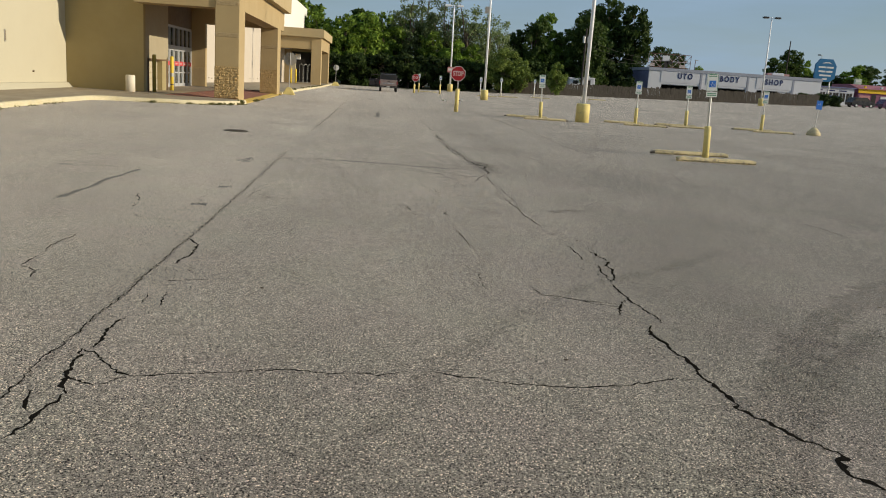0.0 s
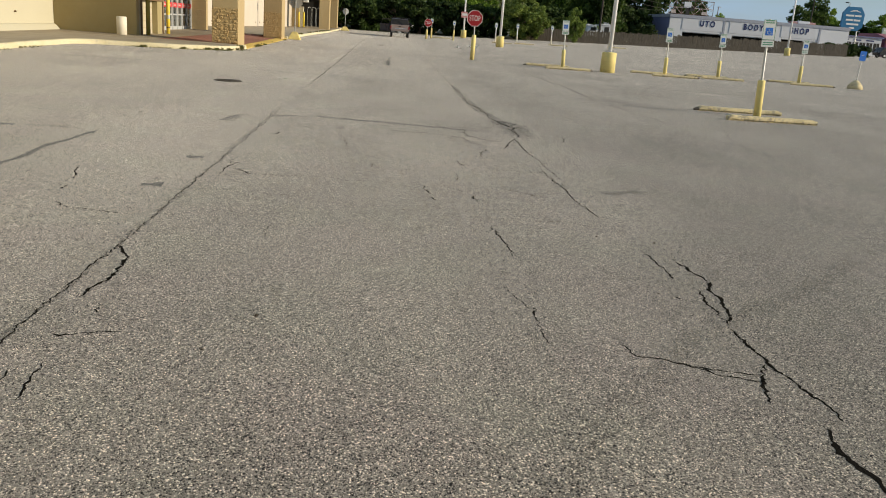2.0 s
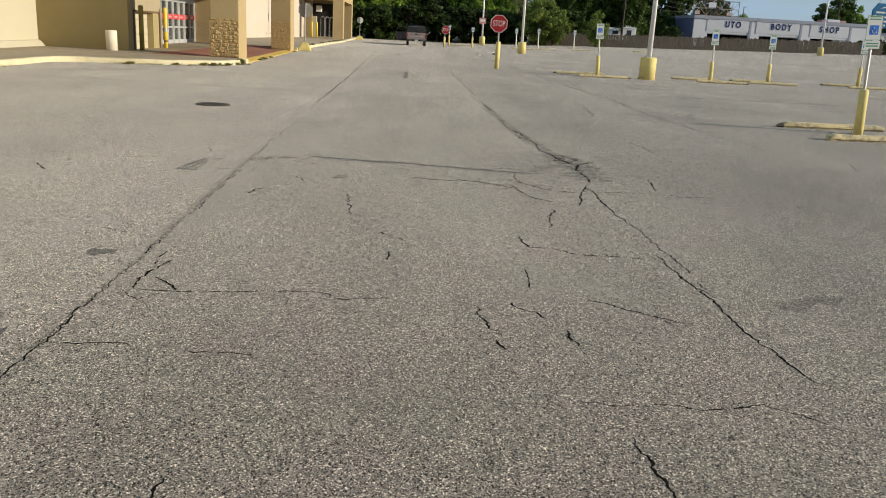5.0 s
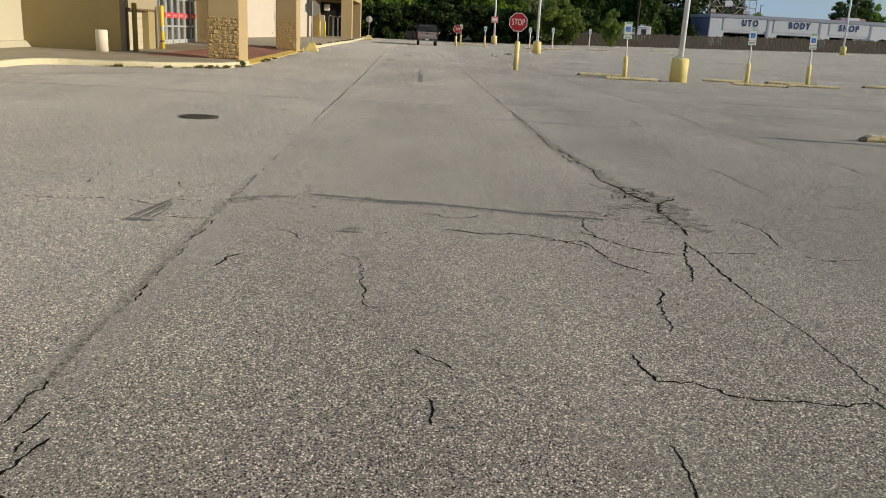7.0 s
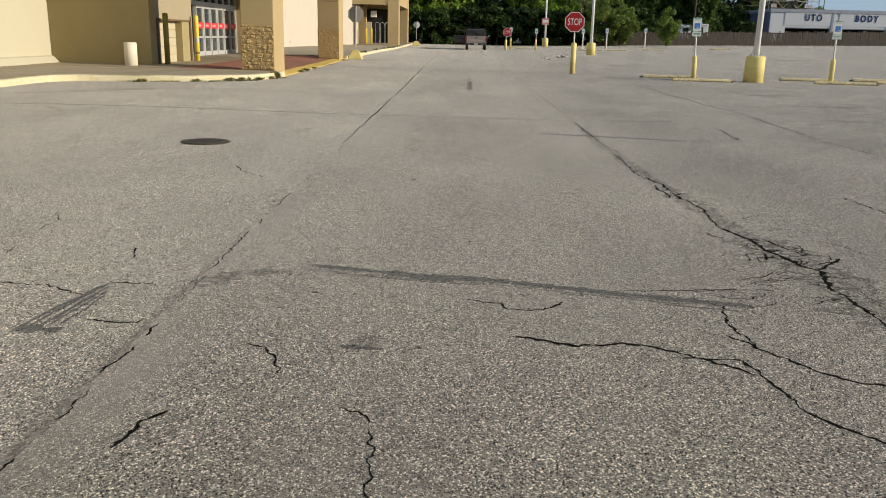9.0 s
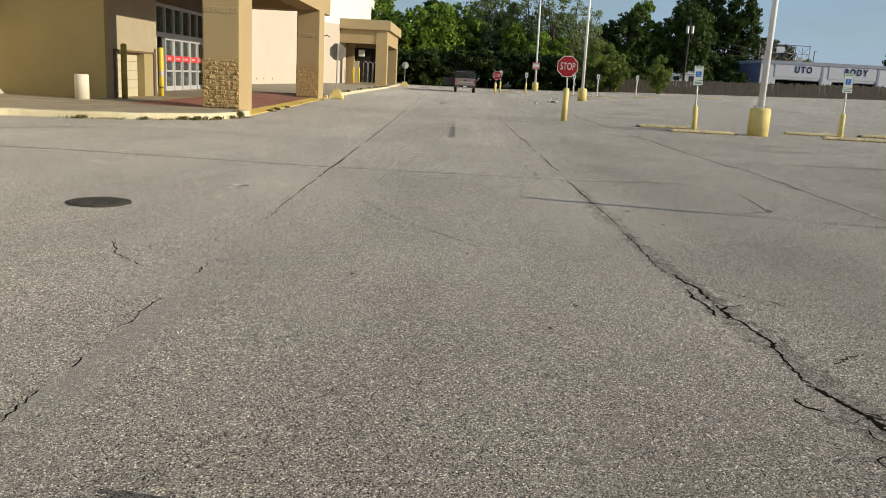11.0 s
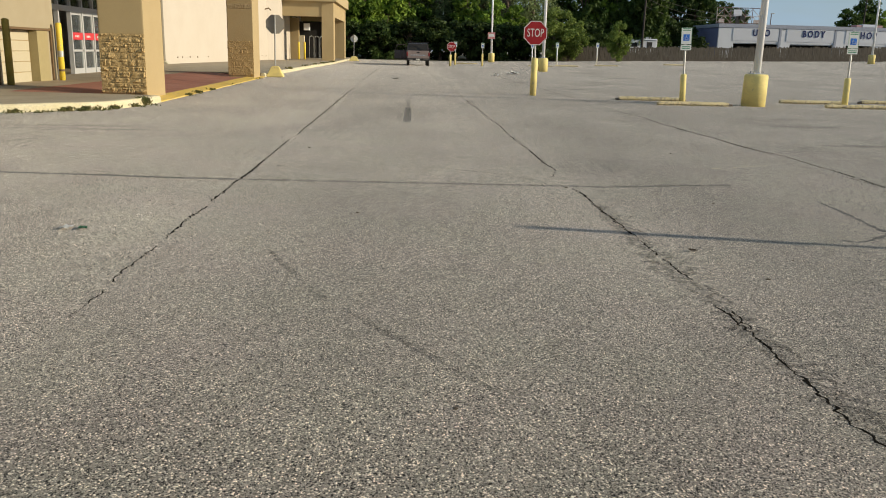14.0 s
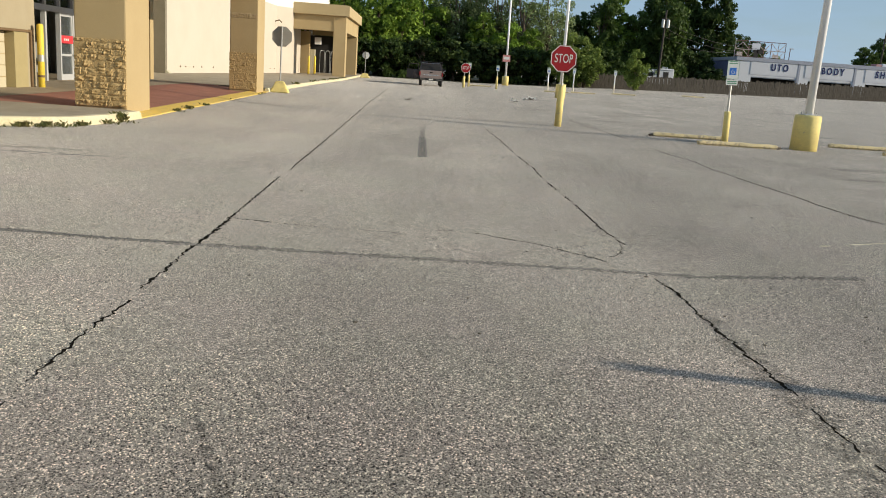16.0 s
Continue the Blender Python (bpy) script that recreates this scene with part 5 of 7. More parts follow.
for x, z in ((46.0, 8.2), (52.0, 8.0)):
    st = thing("roof_mast", pose(x, SY + 5, SZ + TOP), "thin mast on the shop roof", "mast")
    part("mast", tube(fresh(), [(0, 0, 0), (0, 0, z - SZ - TOP)], 0.06, 5), RUST, st)
    part("head", box(fresh(), -0.1, 0.45, -0.1, 0.1, z - SZ - TOP - 0.12, z - SZ - TOP, 0.02), GALV, st)

# camper behind the fence
camper = thing("camper_trailer", pose(28.3, 124.0, gz(30.5, 124.0) + 0.12, 0, 0, 1), "white camper trailer behind the fence", "camper")
part("body", box(fresh(), 2.1, 4.15, 0, 2.2, 0.45, 2.42, 0.12), SHOP_WHITE, camper)
part("front_body", box(fresh(), 0, 2.1, 0.08, 2.12, 0.55, 2.28, 0.14), SHOP_WHITE, camper, "lower white front of the camper")
win = part("window", box(fresh(), 2.75, 3.45, -0.02, 0.01, 1.2, 2.0, 0.005), DARK, camper)
part("window_frame", box(fresh(), 2.68, 3.52, -0.012, -0.004, 2.0, 2.06), ALU, win)
part("window", box(fresh(), 0.7, 1.5, 0.06, 0.09, 1.35, 1.85, 0.005), DARK, camper)
part("awning", box(fresh(), 2.15, 4.1, -0.1, -0.004, 2.24, 2.32, 0.03), SHOP_WHITE, camper)
part("roof_unit", box(fresh(), 2.6, 3.5, 0.7, 1.5, 2.42, 2.68, 0.06), SHOP_WHITE, camper, "white roof air unit")
for x in (2.2, 3.2):
    wheel_part(x, 0.2, 0.33, camper)

# roadside sign, plain bars in place of its lettering
roadside = thing("roadside_sign", pose(81.2, 146.5, gz(81, 146) - 1.3), "tall blue roadside sign with pale lettering bars", "sign")
part("board", plate(fresh(), [(-1.6, 5.45), (1.1, 5.45), (1.95, 6.1), (2.0, 8.3), (1.2, 9.5), (-1.2, 9.5), (-2.0, 8.4), (-2.0, 6.1)], 0, 0.4), TEAL, roadside, "blue eight-sided board")
part("swoosh", plate(fresh(), [(-0.9, 8.65), (0.4, 8.78), (1.2, 8.6), (0.5, 8.95), (-0.2, 8.92)], -0.03, -0.002), SIGN_WHITE, roadside, "pale curved stroke")
for z, widths in ((7.85, (1.45, 1.25)), (7.1, (1.3, 1.2)), (6.4, (2.2,)), (5.75, (0.9,))):
    x = -sum(widths) / 2 - 0.08 * (len(widths) - 1)
    for w in widths:
        part("lettering_bar", plate(fresh(), [(x, z), (x + w, z), (x + w, z + 0.3), (x, z + 0.3)], -0.03, -0.002), SIGN_WHITE, roadside)
        x += w + 0.16
part("lamp_arm", tube(fresh(), [(-1.0, 0.2, 9.4), (-1.0, 0.2, 10.1), (-1.5, 0.0, 10.15)], 0.06, 6), GALV, roadside)
part("lamp", box(fresh(), -1.9, -1.35, -0.15, 0.15, 10.02, 10.22, 0.05), BLACK, roadside)
for x in (-1.2, 1.2):
    part("leg", tube(fresh(), [(x, 0.2, -0.2), (x, 0.2, 5.6)], 0.12, 8), GALV, roadside)

# shops beyond on the right
strip = thing("retail_strip", pose(78.2, 150.0, gz(79, 150)), "low pale shop building with a row of windows", "building")
part("wall", box(fresh(), 0, 11.2, 0, 8, -0.3, 3.2), SHOP_WHITE, strip)
part("roof", box(fresh(), -0.2, 11.4, -0.3, 8.2, 3.2, 3.42), SHOP_SIDE, strip, "blue-grey flat roof edge")
part("sill_band", box(fresh(), 0, 11.2, -0.05, -0.004, 2.42, 2.95), PANEL, strip, "pale sign band")
for k in range(4):
    part("lettering_bar", box(fresh(), 1.0 + k * 2.4, 2.5 + k * 2.4, -0.08, -0.053, 2.58, 2.8), LETTER_BLUE, strip)
for k in range(8):
    win = part("window", box(fresh(), 0.4 + k * 1.34, 1.5 + k * 1.34, -0.03, -0.002, 0.7, 2.3), DARK, strip)
    part("frame", box(fresh(), 0.93 + k * 1.34, 0.98 + k * 1.34, -0.06, -0.032, 0.7, 2.3), ALU, win)
PURPLE = mat("purple_wall", (0.26, 0.10, 0.16), 0.8, scale=1, amount=0.3, fine=20)
BAND = mat("yellow_band", (0.85, 0.52, 0.03), 0.7, scale=1, amount=0.2, fine=20)
RED_ROOF = mat("rose_roof", (0.36, 0.14, 0.16), 0.8, scale=1, amount=0.4, fine=20)
gaudy = thing("corner_shop", pose(90.3, 150.0, gz(90, 150)), "purple shop front with a bright yellow roof band", "building")
part("wall", box(fresh(), 0, 26, 0, 9, -0.3, 3.3), PURPLE, gaudy)
part("band", prism(fresh(), [(-0.1, -0.2), (26.1, -0.2), (26.1, -0.004), (-0.1, -0.004)], 2.55, 3.3), BAND, gaudy, "bright yellow roof band")
bm = fresh()
for x in (-0.3, 26.3):
    for y, z in ((-0.5, 3.3), (3.0, 4.15), (9.2, 4.15), (9.2, 3.3)):
        bm.verts.new((x, y, z))
bm.verts.ensure_lookup_table()
v = list(bm.verts)
for i in range(4):
    bm.faces.new((v[i], v[(i + 1) % 4], v[4 + (i + 1) % 4], v[4 + i]))
bm.faces.new(v[3::-1])
bm.faces.new(v[4:])
part("roof", bm, RED_ROOF, gaudy, "rose-coloured sloping roof")
for k in range(7):
    part("roof_lamp", box(fresh(), 1.2 + k * 3.3, 1.6 + k * 3.3, 0.2, 0.6, 3.45, 3.85, 0.05), SIGN_WHITE if k % 2 else BAND, gaudy)
for k in range(6):
    part("poster", box(fresh(), 0.3 + k * 4.2, 2.4 + k * 4.2, -0.06, -0.003, 1.2, 2.1), SIGN_WHITE if k % 3 else FADED_RED, gaudy, "white window poster")
    part("door", box(fresh(), 2.7 + k * 4.2, 3.6 + k * 4.2, -0.05, -0.003, 0, 2.3), DARK, gaudy)
box_sign = thing("roof_sign", pose(89.8, 151.0, gz(90, 150) + 3.4), "small pale green lit-box sign above the shops", "sign")
part("post", tube(fresh(), [(0.7, 0.2, -0.6), (0.7, 0.2, 0.75)], 0.07, 6), GALV, box_sign)
face = part("face", box(fresh(), 0, 1.4, 0, 0.3, 0.7, 1.75, 0.04), mat("pale_green_panel", (0.42, 0.50, 0.40), 0.6, scale=2, fine=20), box_sign)
part("lettering_bar", box(fresh(), 0.2, 1.2, -0.03, -0.003, 1.2, 1.45), SIGN_WHITE, face)


def parked_car(x, y, turn, paint, label):
    c = thing("parked_car", pose(x, y, gz(x, y), 0, 0, turn), label, "car", "cars across the road")
    prof = [(-2.3, 0.35), (-2.35, 0.8), (-2.1, 1.0), (-1.7, 1.6), (0.5, 1.68), (1.2, 1.05), (2.2, 0.9), (2.3, 0.35)]
    bm = plate(fresh(), prof, -0.9, 0.9)
    bmesh.ops.bevel(bm, geom=bm.edges[:], offset=0.06, segments=2, affect="EDGES")
    part("body", bm, paint, c)
    bm = plate(fresh(), [(-1.75, 1.08), (-1.5, 1.52), (0.4, 1.56), (0.95, 1.08)], -0.91, 0.91)
    part("side_window", bm, BLACK, c, "dark side glass")
    for xx in (-1.4, 1.4):
        for yy in (-0.8, 0.8):
            w = part("wheel", tube(fresh(), [(xx, yy - 0.1, 0.34), (xx, yy + 0.1, 0.34)], 0.34, 16), BLACK, c)
            part("rim", tube(fresh(), [(xx, yy - 0.105, 0.34), (xx, yy + 0.105, 0.34)], 0.19, 10), ALU, w)


BLACK_PAINT = mat("black_car_paint", (0.02, 0.02, 0.022), 0.25, 0.2, scale=2, fine=20, bump=0, spec=0.6)
BLUE_PAINT = mat("dark_blue_car_paint", (0.03, 0.04, 0.09), 0.25, 0.2, scale=2, fine=20, bump=0, spec=0.6)
parked_car(79.5, 131.0, 8, BLACK_PAINT, "black sport utility car parked by the shops")
PLUM_PAINT = mat("plum_car_paint", (0.07, 0.03, 0.08), 0.25, 0.2, scale=2, fine=20, bump=0, spec=0.6)
parked_car(86.2, 133.0, 5, PLUM_PAINT, "plum-coloured car parked by the shops")
parked_car(74.0, 130.0, 70, BLUE_PAINT, "dark blue car parked by the shops")
parked_car(93.5, 134.0, 3, BLACK_PAINT, "black car parked by the shops")

# utility pole with transformers and wires
for x, y, h in ((29.8, 122.0, 9.6), (89.5, 178.0, 13.0)):
    u = thing("utility_pole", pose(x, y, gz(x, y), 0, 0.5, 0), "dark wooden utility pole with cross arm and transformers", "utility pole", "utility poles")
    part("pole", tube(fresh(), [(0, 0, -0.2), (0, 0, h)], [0.17, 0.12], 8), UTIL_WOOD, u)
    if x < 80:
        part("cross_arm", box(fresh(), -0.45, 0.45, -0.06, 0.06, h - 1.1, h - 0.98), UTIL_WOOD, u)
    if x < 40:
        for e in (-0.32, 0.32):
            part("transformer", tube(fresh(), [(e, -0.25, h - 2.1), (e, -0.25, h - 1.2), (e, -0.25, h - 1.12)], [0.2, 0.2, 0.1], 10), GALV, u, "grey transformer can")
wires = thing("overhead_wires", pose(0, 0, 0), "slack overhead wires to the body shop", "wires")
for z0, z1, x1, y1 in ((8.8, 6.9, 46.0, 131.0), (8.2, 6.4, 44.0, 131.0), (7.2, 6.3, 43.0, 133.0)):
    pts = []
    for k in range(13):
        q = k / 12
        pts.append((29.8 + (x1 - 29.8) * q, 122 + (y1 - 122) * q, z0 + (z1 - z0) * q - 1.4 * 4 * q * (1 - q) * 0.5 + 0.5))
    part("wire", tube(fresh(), pts, 0.025, 4), BLACK, wires)


# ---- lot surface: cracks, stains, scuffs ----
ARC = asphalt_material("tyre_arc_rubber", 0.93, 70.0, -0.04)
ARC_FAINT = asphalt_material("faint_tyre_rubber", 0.97, 70.0, -0.10)


def ribbon(points, width, jag, step, lift, seed, taper=True, broken=0.0, fray=0.0):
    """A ragged strip along a line through the points."""
    rng = random.Random(seed)
    line = [Vector(points[0])]
    for a, b in zip(points, points[1:]):
        a, b = Vector(a), Vector(b)
        k = max(1, int((b - a).length / step))
        line += [a.lerp(b, (i + 1) / k) for i in range(k)]
    vs, fs, last = [], [], None
    for i, p in enumerate(line):
        d = (line[min(i + 1, len(line) - 1)] - line[max(i - 1, 0)]).normalized()
        s = Vector((-d.y, d.x))
        o = jag * (0.7 * noise.noise((p.x * 2.2, p.y * 2.2, seed)) + 0.55 * noise.noise((p.x * 8, p.y * 8, seed + 3)))
        if fray:
            o += fray * (noise.cell((p.x * 24, p.y * 24, seed + 6)) - 0.5 + 0.8 * noise.noise((p.x * 40, p.y * 40, seed + 2)))
        u = i / max(1, len(line) - 1)
        w = width * (0.25 + 0.7 * abs(noise.noise((p.x * 4, p.y * 4, seed + 9))) + 0.8 * abs(noise.noise((p.x * 17, p.y * 17, seed + 4))) + 0.9 * rng.random() ** 2)
        if taper:
            w *= min(1.0, 8 * u + 0.35, 8 * (1 - u) + 0.35)
        if broken and noise.noise((p.x * 3, p.y * 3, seed + 12)) < broken - 0.5:
            last = None
            continue
        c = p + s * o
        q, r = c + s * w * 0.5, c - s * w * 0.5
        vs += [(q.x, q.y, gz(q.x, q.y) + lift), (r.x, r.y, gz(r.x, r.y) + lift)]
        k = len(vs)
        if last is not None:
            fs.append((last, last + 1, k - 1, k - 2))
        last = k - 2
    return vs, fs


def crack(*points, width=0.012, jag=0.06, step=0.02, material=CRACK, name="crack", lift=0.003, broken=0.0, taper=True, label=""):
    crack.seed += 1.37
    if material == CRACK and width < 0.03:
        width *= 1.12
    vs, fs = ribbon(points, width, jag, step, lift * 0.35, crack.seed, taper, broken, 0.011 if material == CRACK else 0.0)
    if fs:
        me = bpy.data.meshes.new(name)
        me.from_pydata(vs, [], fs)
        me.materials.append(material)
        ob = new(name, me)
        ob.parent = ground
        tagged(ob, label)


crack.seed = 1.0
# paving joints that have opened
crack((-1.63, 2.0), (-1.64, 3.5), (-1.66, 4.2), (-1.65, 5.1), (-1.66, 6.2), (-1.66, 8.0), (-1.69, 9.1), (-1.70, 10.3), width=0.008, jag=0.022)
crack((-1.70, 10.3), (-1.70, 11.5), (-1.72, 13.2), width=0.009, jag=0.03, broken=0.5)
crack((-1.74, 14.3), (-1.78, 16.4), (-1.80, 20.3), width=0.008, jag=0.03, broken=0.45)
crack((-1.80, 20.3), (-1.83, 21.9), width=0.009, jag=0.03, broken=0.5)
crack((-1.83, 21.9), (-1.84, 22.9), (-1.85, 24.2), width=0.016, jag=0.03, broken=0.05)
crack((-2.08, 47.0), (-2.1, 55), (-2.15, 70), width=0.036, jag=0.03, step=0.06, broken=0.25)
crack((-1.68, 10.5), (-1.74, 11.6), (-1.79, 14.5), (-1.79, 16), width=0.06, jag=0.03, step=0.06, material=ARC_FAINT, name="stain", lift=0.002)
crack((-1.63, 2.0), (-1.66, 8.0), (-1.72, 12), (-1.78, 15), width=0.045, jag=0.03, step=0.1, material=SCUFF, name="stain", lift=0.002)
crack((1.3, 50), (0.9, 75), width=0.05, jag=0.05, step=0.08, broken=0.5)
crack((5.14, 38.3), (5.0, 46), (4.7, 62), width=0.04, jag=0.05, step=0.06, broken=0.3)
crack((1.95, 14.6), (1.92, 16), (1.76, 18), (1.66, 20), (1.66, 23.5), width=0.22, jag=0.05, step=0.05, material=CRACK_STAIN, name="stain", lift=0.002)
crack((2.02, 14.2), (2.05, 15.2), (1.88, 16.2), width=0.42, jag=0.1, step=0.05, material=CRACK_STAIN, name="stain", lift=0.0025)
crack((-9.6, 24.3), (-6.12, 24.47), (-3.45, 24.66), (-1.9, 24.6), width=0.055, jag=0.015, material=SKID, name="tar_seam", lift=0.004, taper=False)
crack((-9.6, 24.3), (-6.12, 24.47), (-3.45, 24.66), (-1.9, 24.57), (0.93, 24.53), (2.0, 24.5), (3.44, 24.77), width=0.11, jag=0.02, material=SEAL, name="tar_seam", taper=False)
crack((-9.6, 24.3), (-6.12, 24.47), (-3.45, 24.66), (-1.9, 24.57), width=0.04, jag=0.02, broken=0.4)
crack((-7.5, 27.88), (-5.35, 28.68), (-3.84, 29.09), width=0.07, jag=0.02, step=0.06, material=SEAL, name="tar_seam")
crack((-3.50, 9.0), (-3.49, 9.76), (-3.46, 10.0), (-3.52, 10.8), (-3.46, 11.5), (-3.45, 12.1), width=0.07, jag=0.02, material=PATCH, name="tar_seam")
# left paving joint and the cracks beside it
crack((-1.46, 3.19), (-1.42, 3.30), (-1.44, 3.42), (-1.40, 3.56), (-1.38, 3.66), width=0.017, jag=0.022)
crack((-1.38, 3.66), (-1.44, 3.76), (-1.47, 3.90), (-1.50, 4.05), (-1.52, 4.29), width=0.017, jag=0.022)
crack((-1.49, 4.31), (-1.49, 4.52), (-1.51, 4.61), (-1.48, 4.87), width=0.015, jag=0.022)
crack((-1.49, 5.19), (-1.50, 5.40), width=0.009, jag=0.022, broken=0.3)
crack((-1.35, 5.13), (-1.40, 5.48), width=0.009, jag=0.022, broken=0.3)
crack((-1.52, 4.29), (-1.43, 4.24), (-1.32, 4.07), (-1.24, 3.97), (-1.16, 3.92), width=0.011, jag=0.022)
crack((-1.48, 3.90), (-1.39, 3.85), (-1.29, 3.79), width=0.01, jag=0.022)
crack((-1.54, 3.69), (-1.51, 3.58), (-1.48, 3.48), width=0.014, jag=0.022)
crack((-1.41, 3.53), (-1.35, 3.71), (-1.28, 3.77), (-1.16, 3.92), width=0.01, jag=0.022, broken=0.3)
# first crack across the lane
crack((-1.16, 3.92), (-0.97, 3.96), (-0.77, 4.01), (-0.44, 4.09), (-0.18, 4.05), (0.09, 4.07), (0.22, 4.12), width=0.0105, jag=0.022)
crack((0.37, 4.12), (0.52, 4.07), (0.75, 4.00), (0.92, 3.98), (1.20, 3.99), (1.39, 4.03), (1.65, 4.14), (1.77, 4.18), (1.83, 4.17), width=0.0105, jag=0.022)
# large crack on the right of the lane
crack((1.98, 6.32), (1.96, 6.06), (1.97, 5.88), (2.01, 5.59), (2.04, 5.36), (2.03, 5.24), width=0.015, jag=0.022)
crack((1.95, 5.82), (1.86, 5.67), (1.81, 5.54), (1.78, 5.39), width=0.015, jag=0.022)
crack((1.91, 5.17), (1.87, 4.96), (1.89, 4.79), (1.90, 4.56), (1.93, 4.38), (1.90, 4.22), (1.92, 4.08), (1.93, 3.97), (1.93, 3.84), (1.90, 3.76), (1.94, 3.68), (2.00, 3.55), (2.04, 3.46), (2.07, 3.39), (2.17, 3.28), width=0.024, jag=0.022)
crack((2.17, 3.28), (2.17, 3.22), (2.12, 3.19), (2.09, 3.11), (2.10, 3.07), (2.15, 2.99), (2.16, 2.93), width=0.034, jag=0.022)
crack((1.50, 5.80), (1.69, 5.74), (1.86, 5.70), width=0.008, jag=0.022, broken=0.3)
crack((5.68, 10.17), (5.76, 9.78), (5.77, 9.30), width=0.014, jag=0.022)
crack((5.73, 9.23), (5.96, 8.83), width=0.009, jag=0.022, broken=0.3)
crack((2.11, 7.65), (2.13, 7.56), (2.14, 7.45), (2.17, 7.32), (2.19, 7.20), (2.18, 7.14), (2.11, 7.01), (2.14, 6.89), (2.10, 6.73), (2.10, 6.65), (2.05, 6.46), (2.00, 6.39), width=0.02, jag=0.022)
crack((2.06, 6.98), (2.01, 6.80), (2.01, 6.63), (1.99, 6.51), width=0.014, jag=0.022)
crack((1.96, 7.83), (1.97, 7.64), (1.97, 7.45), (1.96, 7.28), (1.95, 7.19), width=0.012, jag=0.022)
crack((1.84, 6.85), (1.87, 6.81), width=0.022, jag=0.022)
crack((1.27, 6.01), (1.29, 5.93), (1.31, 5.87), (1.44, 5.82), (1.51, 5.79), (1.60, 5.72), (1.65, 5.66), (1.74, 5.64), (1.83, 5.62), (1.87, 5.66), width=0.013, jag=0.022)
# cracks in the middle of the lane
crack((-1.66, 7.21), (-1.65, 7.31), (-1.59, 7.23), (-1.53, 7.11), (-1.50, 6.91), (-1.49, 6.72), (-1.50, 6.61), (-1.53, 6.47), (-1.52, 6.31), width=0.017, jag=0.022)
crack((-1.48, 5.79), (-1.43, 5.77), (-1.39, 5.79), (-1.34, 5.83), (-1.28, 5.87), (-1.18, 5.87), width=0.012, jag=0.022)
crack((-1.40, 6.10), (-1.41, 6.18), width=0.011, jag=0.022)
crack((-1.54, 9.99), (-1.57, 10.22), (-1.50, 10.59), width=0.013, jag=0.022)
crack((-1.70, 9.17), (-1.36, 9.20), (-1.04, 9.13), (-0.70, 9.11), (-0.43, 9.08), (-0.05, 9.12), width=0.007, jag=0.022, broken=0.45)
crack((0.73, 13.74), (1.06, 13.74), (1.14, 13.22), (1.36, 12.93), width=0.0145, jag=0.022)
crack((1.85, 13.81), (1.85, 13.18), (1.84, 12.60), width=0.016, jag=0.022)
crack((1.56, 12.83), (1.68, 13.29), (1.85, 13.90), width=0.0174, jag=0.022)
crack((1.80, 11.19), (1.81, 10.57), (1.85, 10.19), (1.82, 9.65), (1.86, 9.36), (1.89, 9.00), (1.95, 8.95), width=0.012, jag=0.022, broken=0.2)
crack((0.73, 8.74), (0.88, 8.71), (1.15, 8.72), (1.25, 8.67), (1.45, 8.73), (1.54, 8.76), (1.61, 8.70), (1.77, 8.54), (1.84, 8.52), width=0.0072, jag=0.022)
crack((1.23, 7.80), (1.31, 7.70), (1.39, 7.65), width=0.008, jag=0.022, broken=0.3)
crack((0.78, 6.89), (0.80, 6.75), (0.83, 6.65), (0.86, 6.53), (0.90, 6.47), (0.88, 6.33), (0.88, 6.22), (0.88, 6.11), (0.89, 6.02), (0.92, 5.94), width=0.0072, jag=0.022)
crack((1.12, 6.05), (1.20, 6.05), (1.27, 6.03), width=0.009, jag=0.022, broken=0.3)
crack((6.44, 17.45), (5.96, 16.00), (5.68, 14.64), (5.68, 13.81), width=0.01, jag=0.022, broken=0.3)
crack((0.87, 8.42), (0.92, 7.91), (0.93, 7.56), width=0.0087, jag=0.022)
crack((-2.58, 6.05), (-2.50, 6.01), (-2.42, 5.91), (-2.38, 5.70), width=0.011, jag=0.022)
crack((-2.58, 6.05), (-2.61, 6.43), width=0.01, jag=0.022, broken=0.3)
crack((-2.61, 6.52), (-2.66, 6.79), (-2.62, 7.16), (-2.62, 7.57), (-2.68, 7.86), width=0.01, jag=0.022, broken=0.3)
# second group, about the second joint opening
crack((-1.57, 10.47), (-1.60, 10.59), (-1.59, 10.76), (-1.57, 10.91), width=0.01, jag=0.022, broken=0.3)
crack((-1.60, 9.97), (-1.52, 9.99), (-1.45, 9.98), (-1.26, 9.99), (-1.06, 10.00), (-0.85, 10.02), (-0.64, 10.05), (-0.49, 10.05), (-0.44, 10.00), (-0.43, 9.96), (-0.32, 9.95), (-0.27, 9.98), (-0.07, 9.99), width=0.0097, jag=0.022)
crack((-1.47, 10.23), (-1.38, 10.13), (-1.32, 10.06), (-1.29, 10.00), width=0.013, jag=0.022)
crack((-1.59, 9.95), (-1.45, 9.82), (-1.38, 9.94), width=0.0067, jag=0.022, broken=0.3)
crack((-2.21, 11.34), (-2.09, 11.29), (-1.98, 11.25), width=0.009, jag=0.022, broken=0.3)
crack((-4.03, 14.58), (-3.70, 14.55), (-3.03, 14.46), (-2.79, 14.55), (-2.50, 14.49), width=0.011, jag=0.022, broken=0.25)
crack((-3.77, 13.88), (-3.57, 13.59), (-3.44, 13.45), width=0.014, jag=0.022)
crack((-0.55, 12.94), (-0.51, 12.56), (-0.47, 12.36), (-0.48, 12.20), (-0.42, 12.11), (-0.36, 12.09), width=0.0078, jag=0.022)
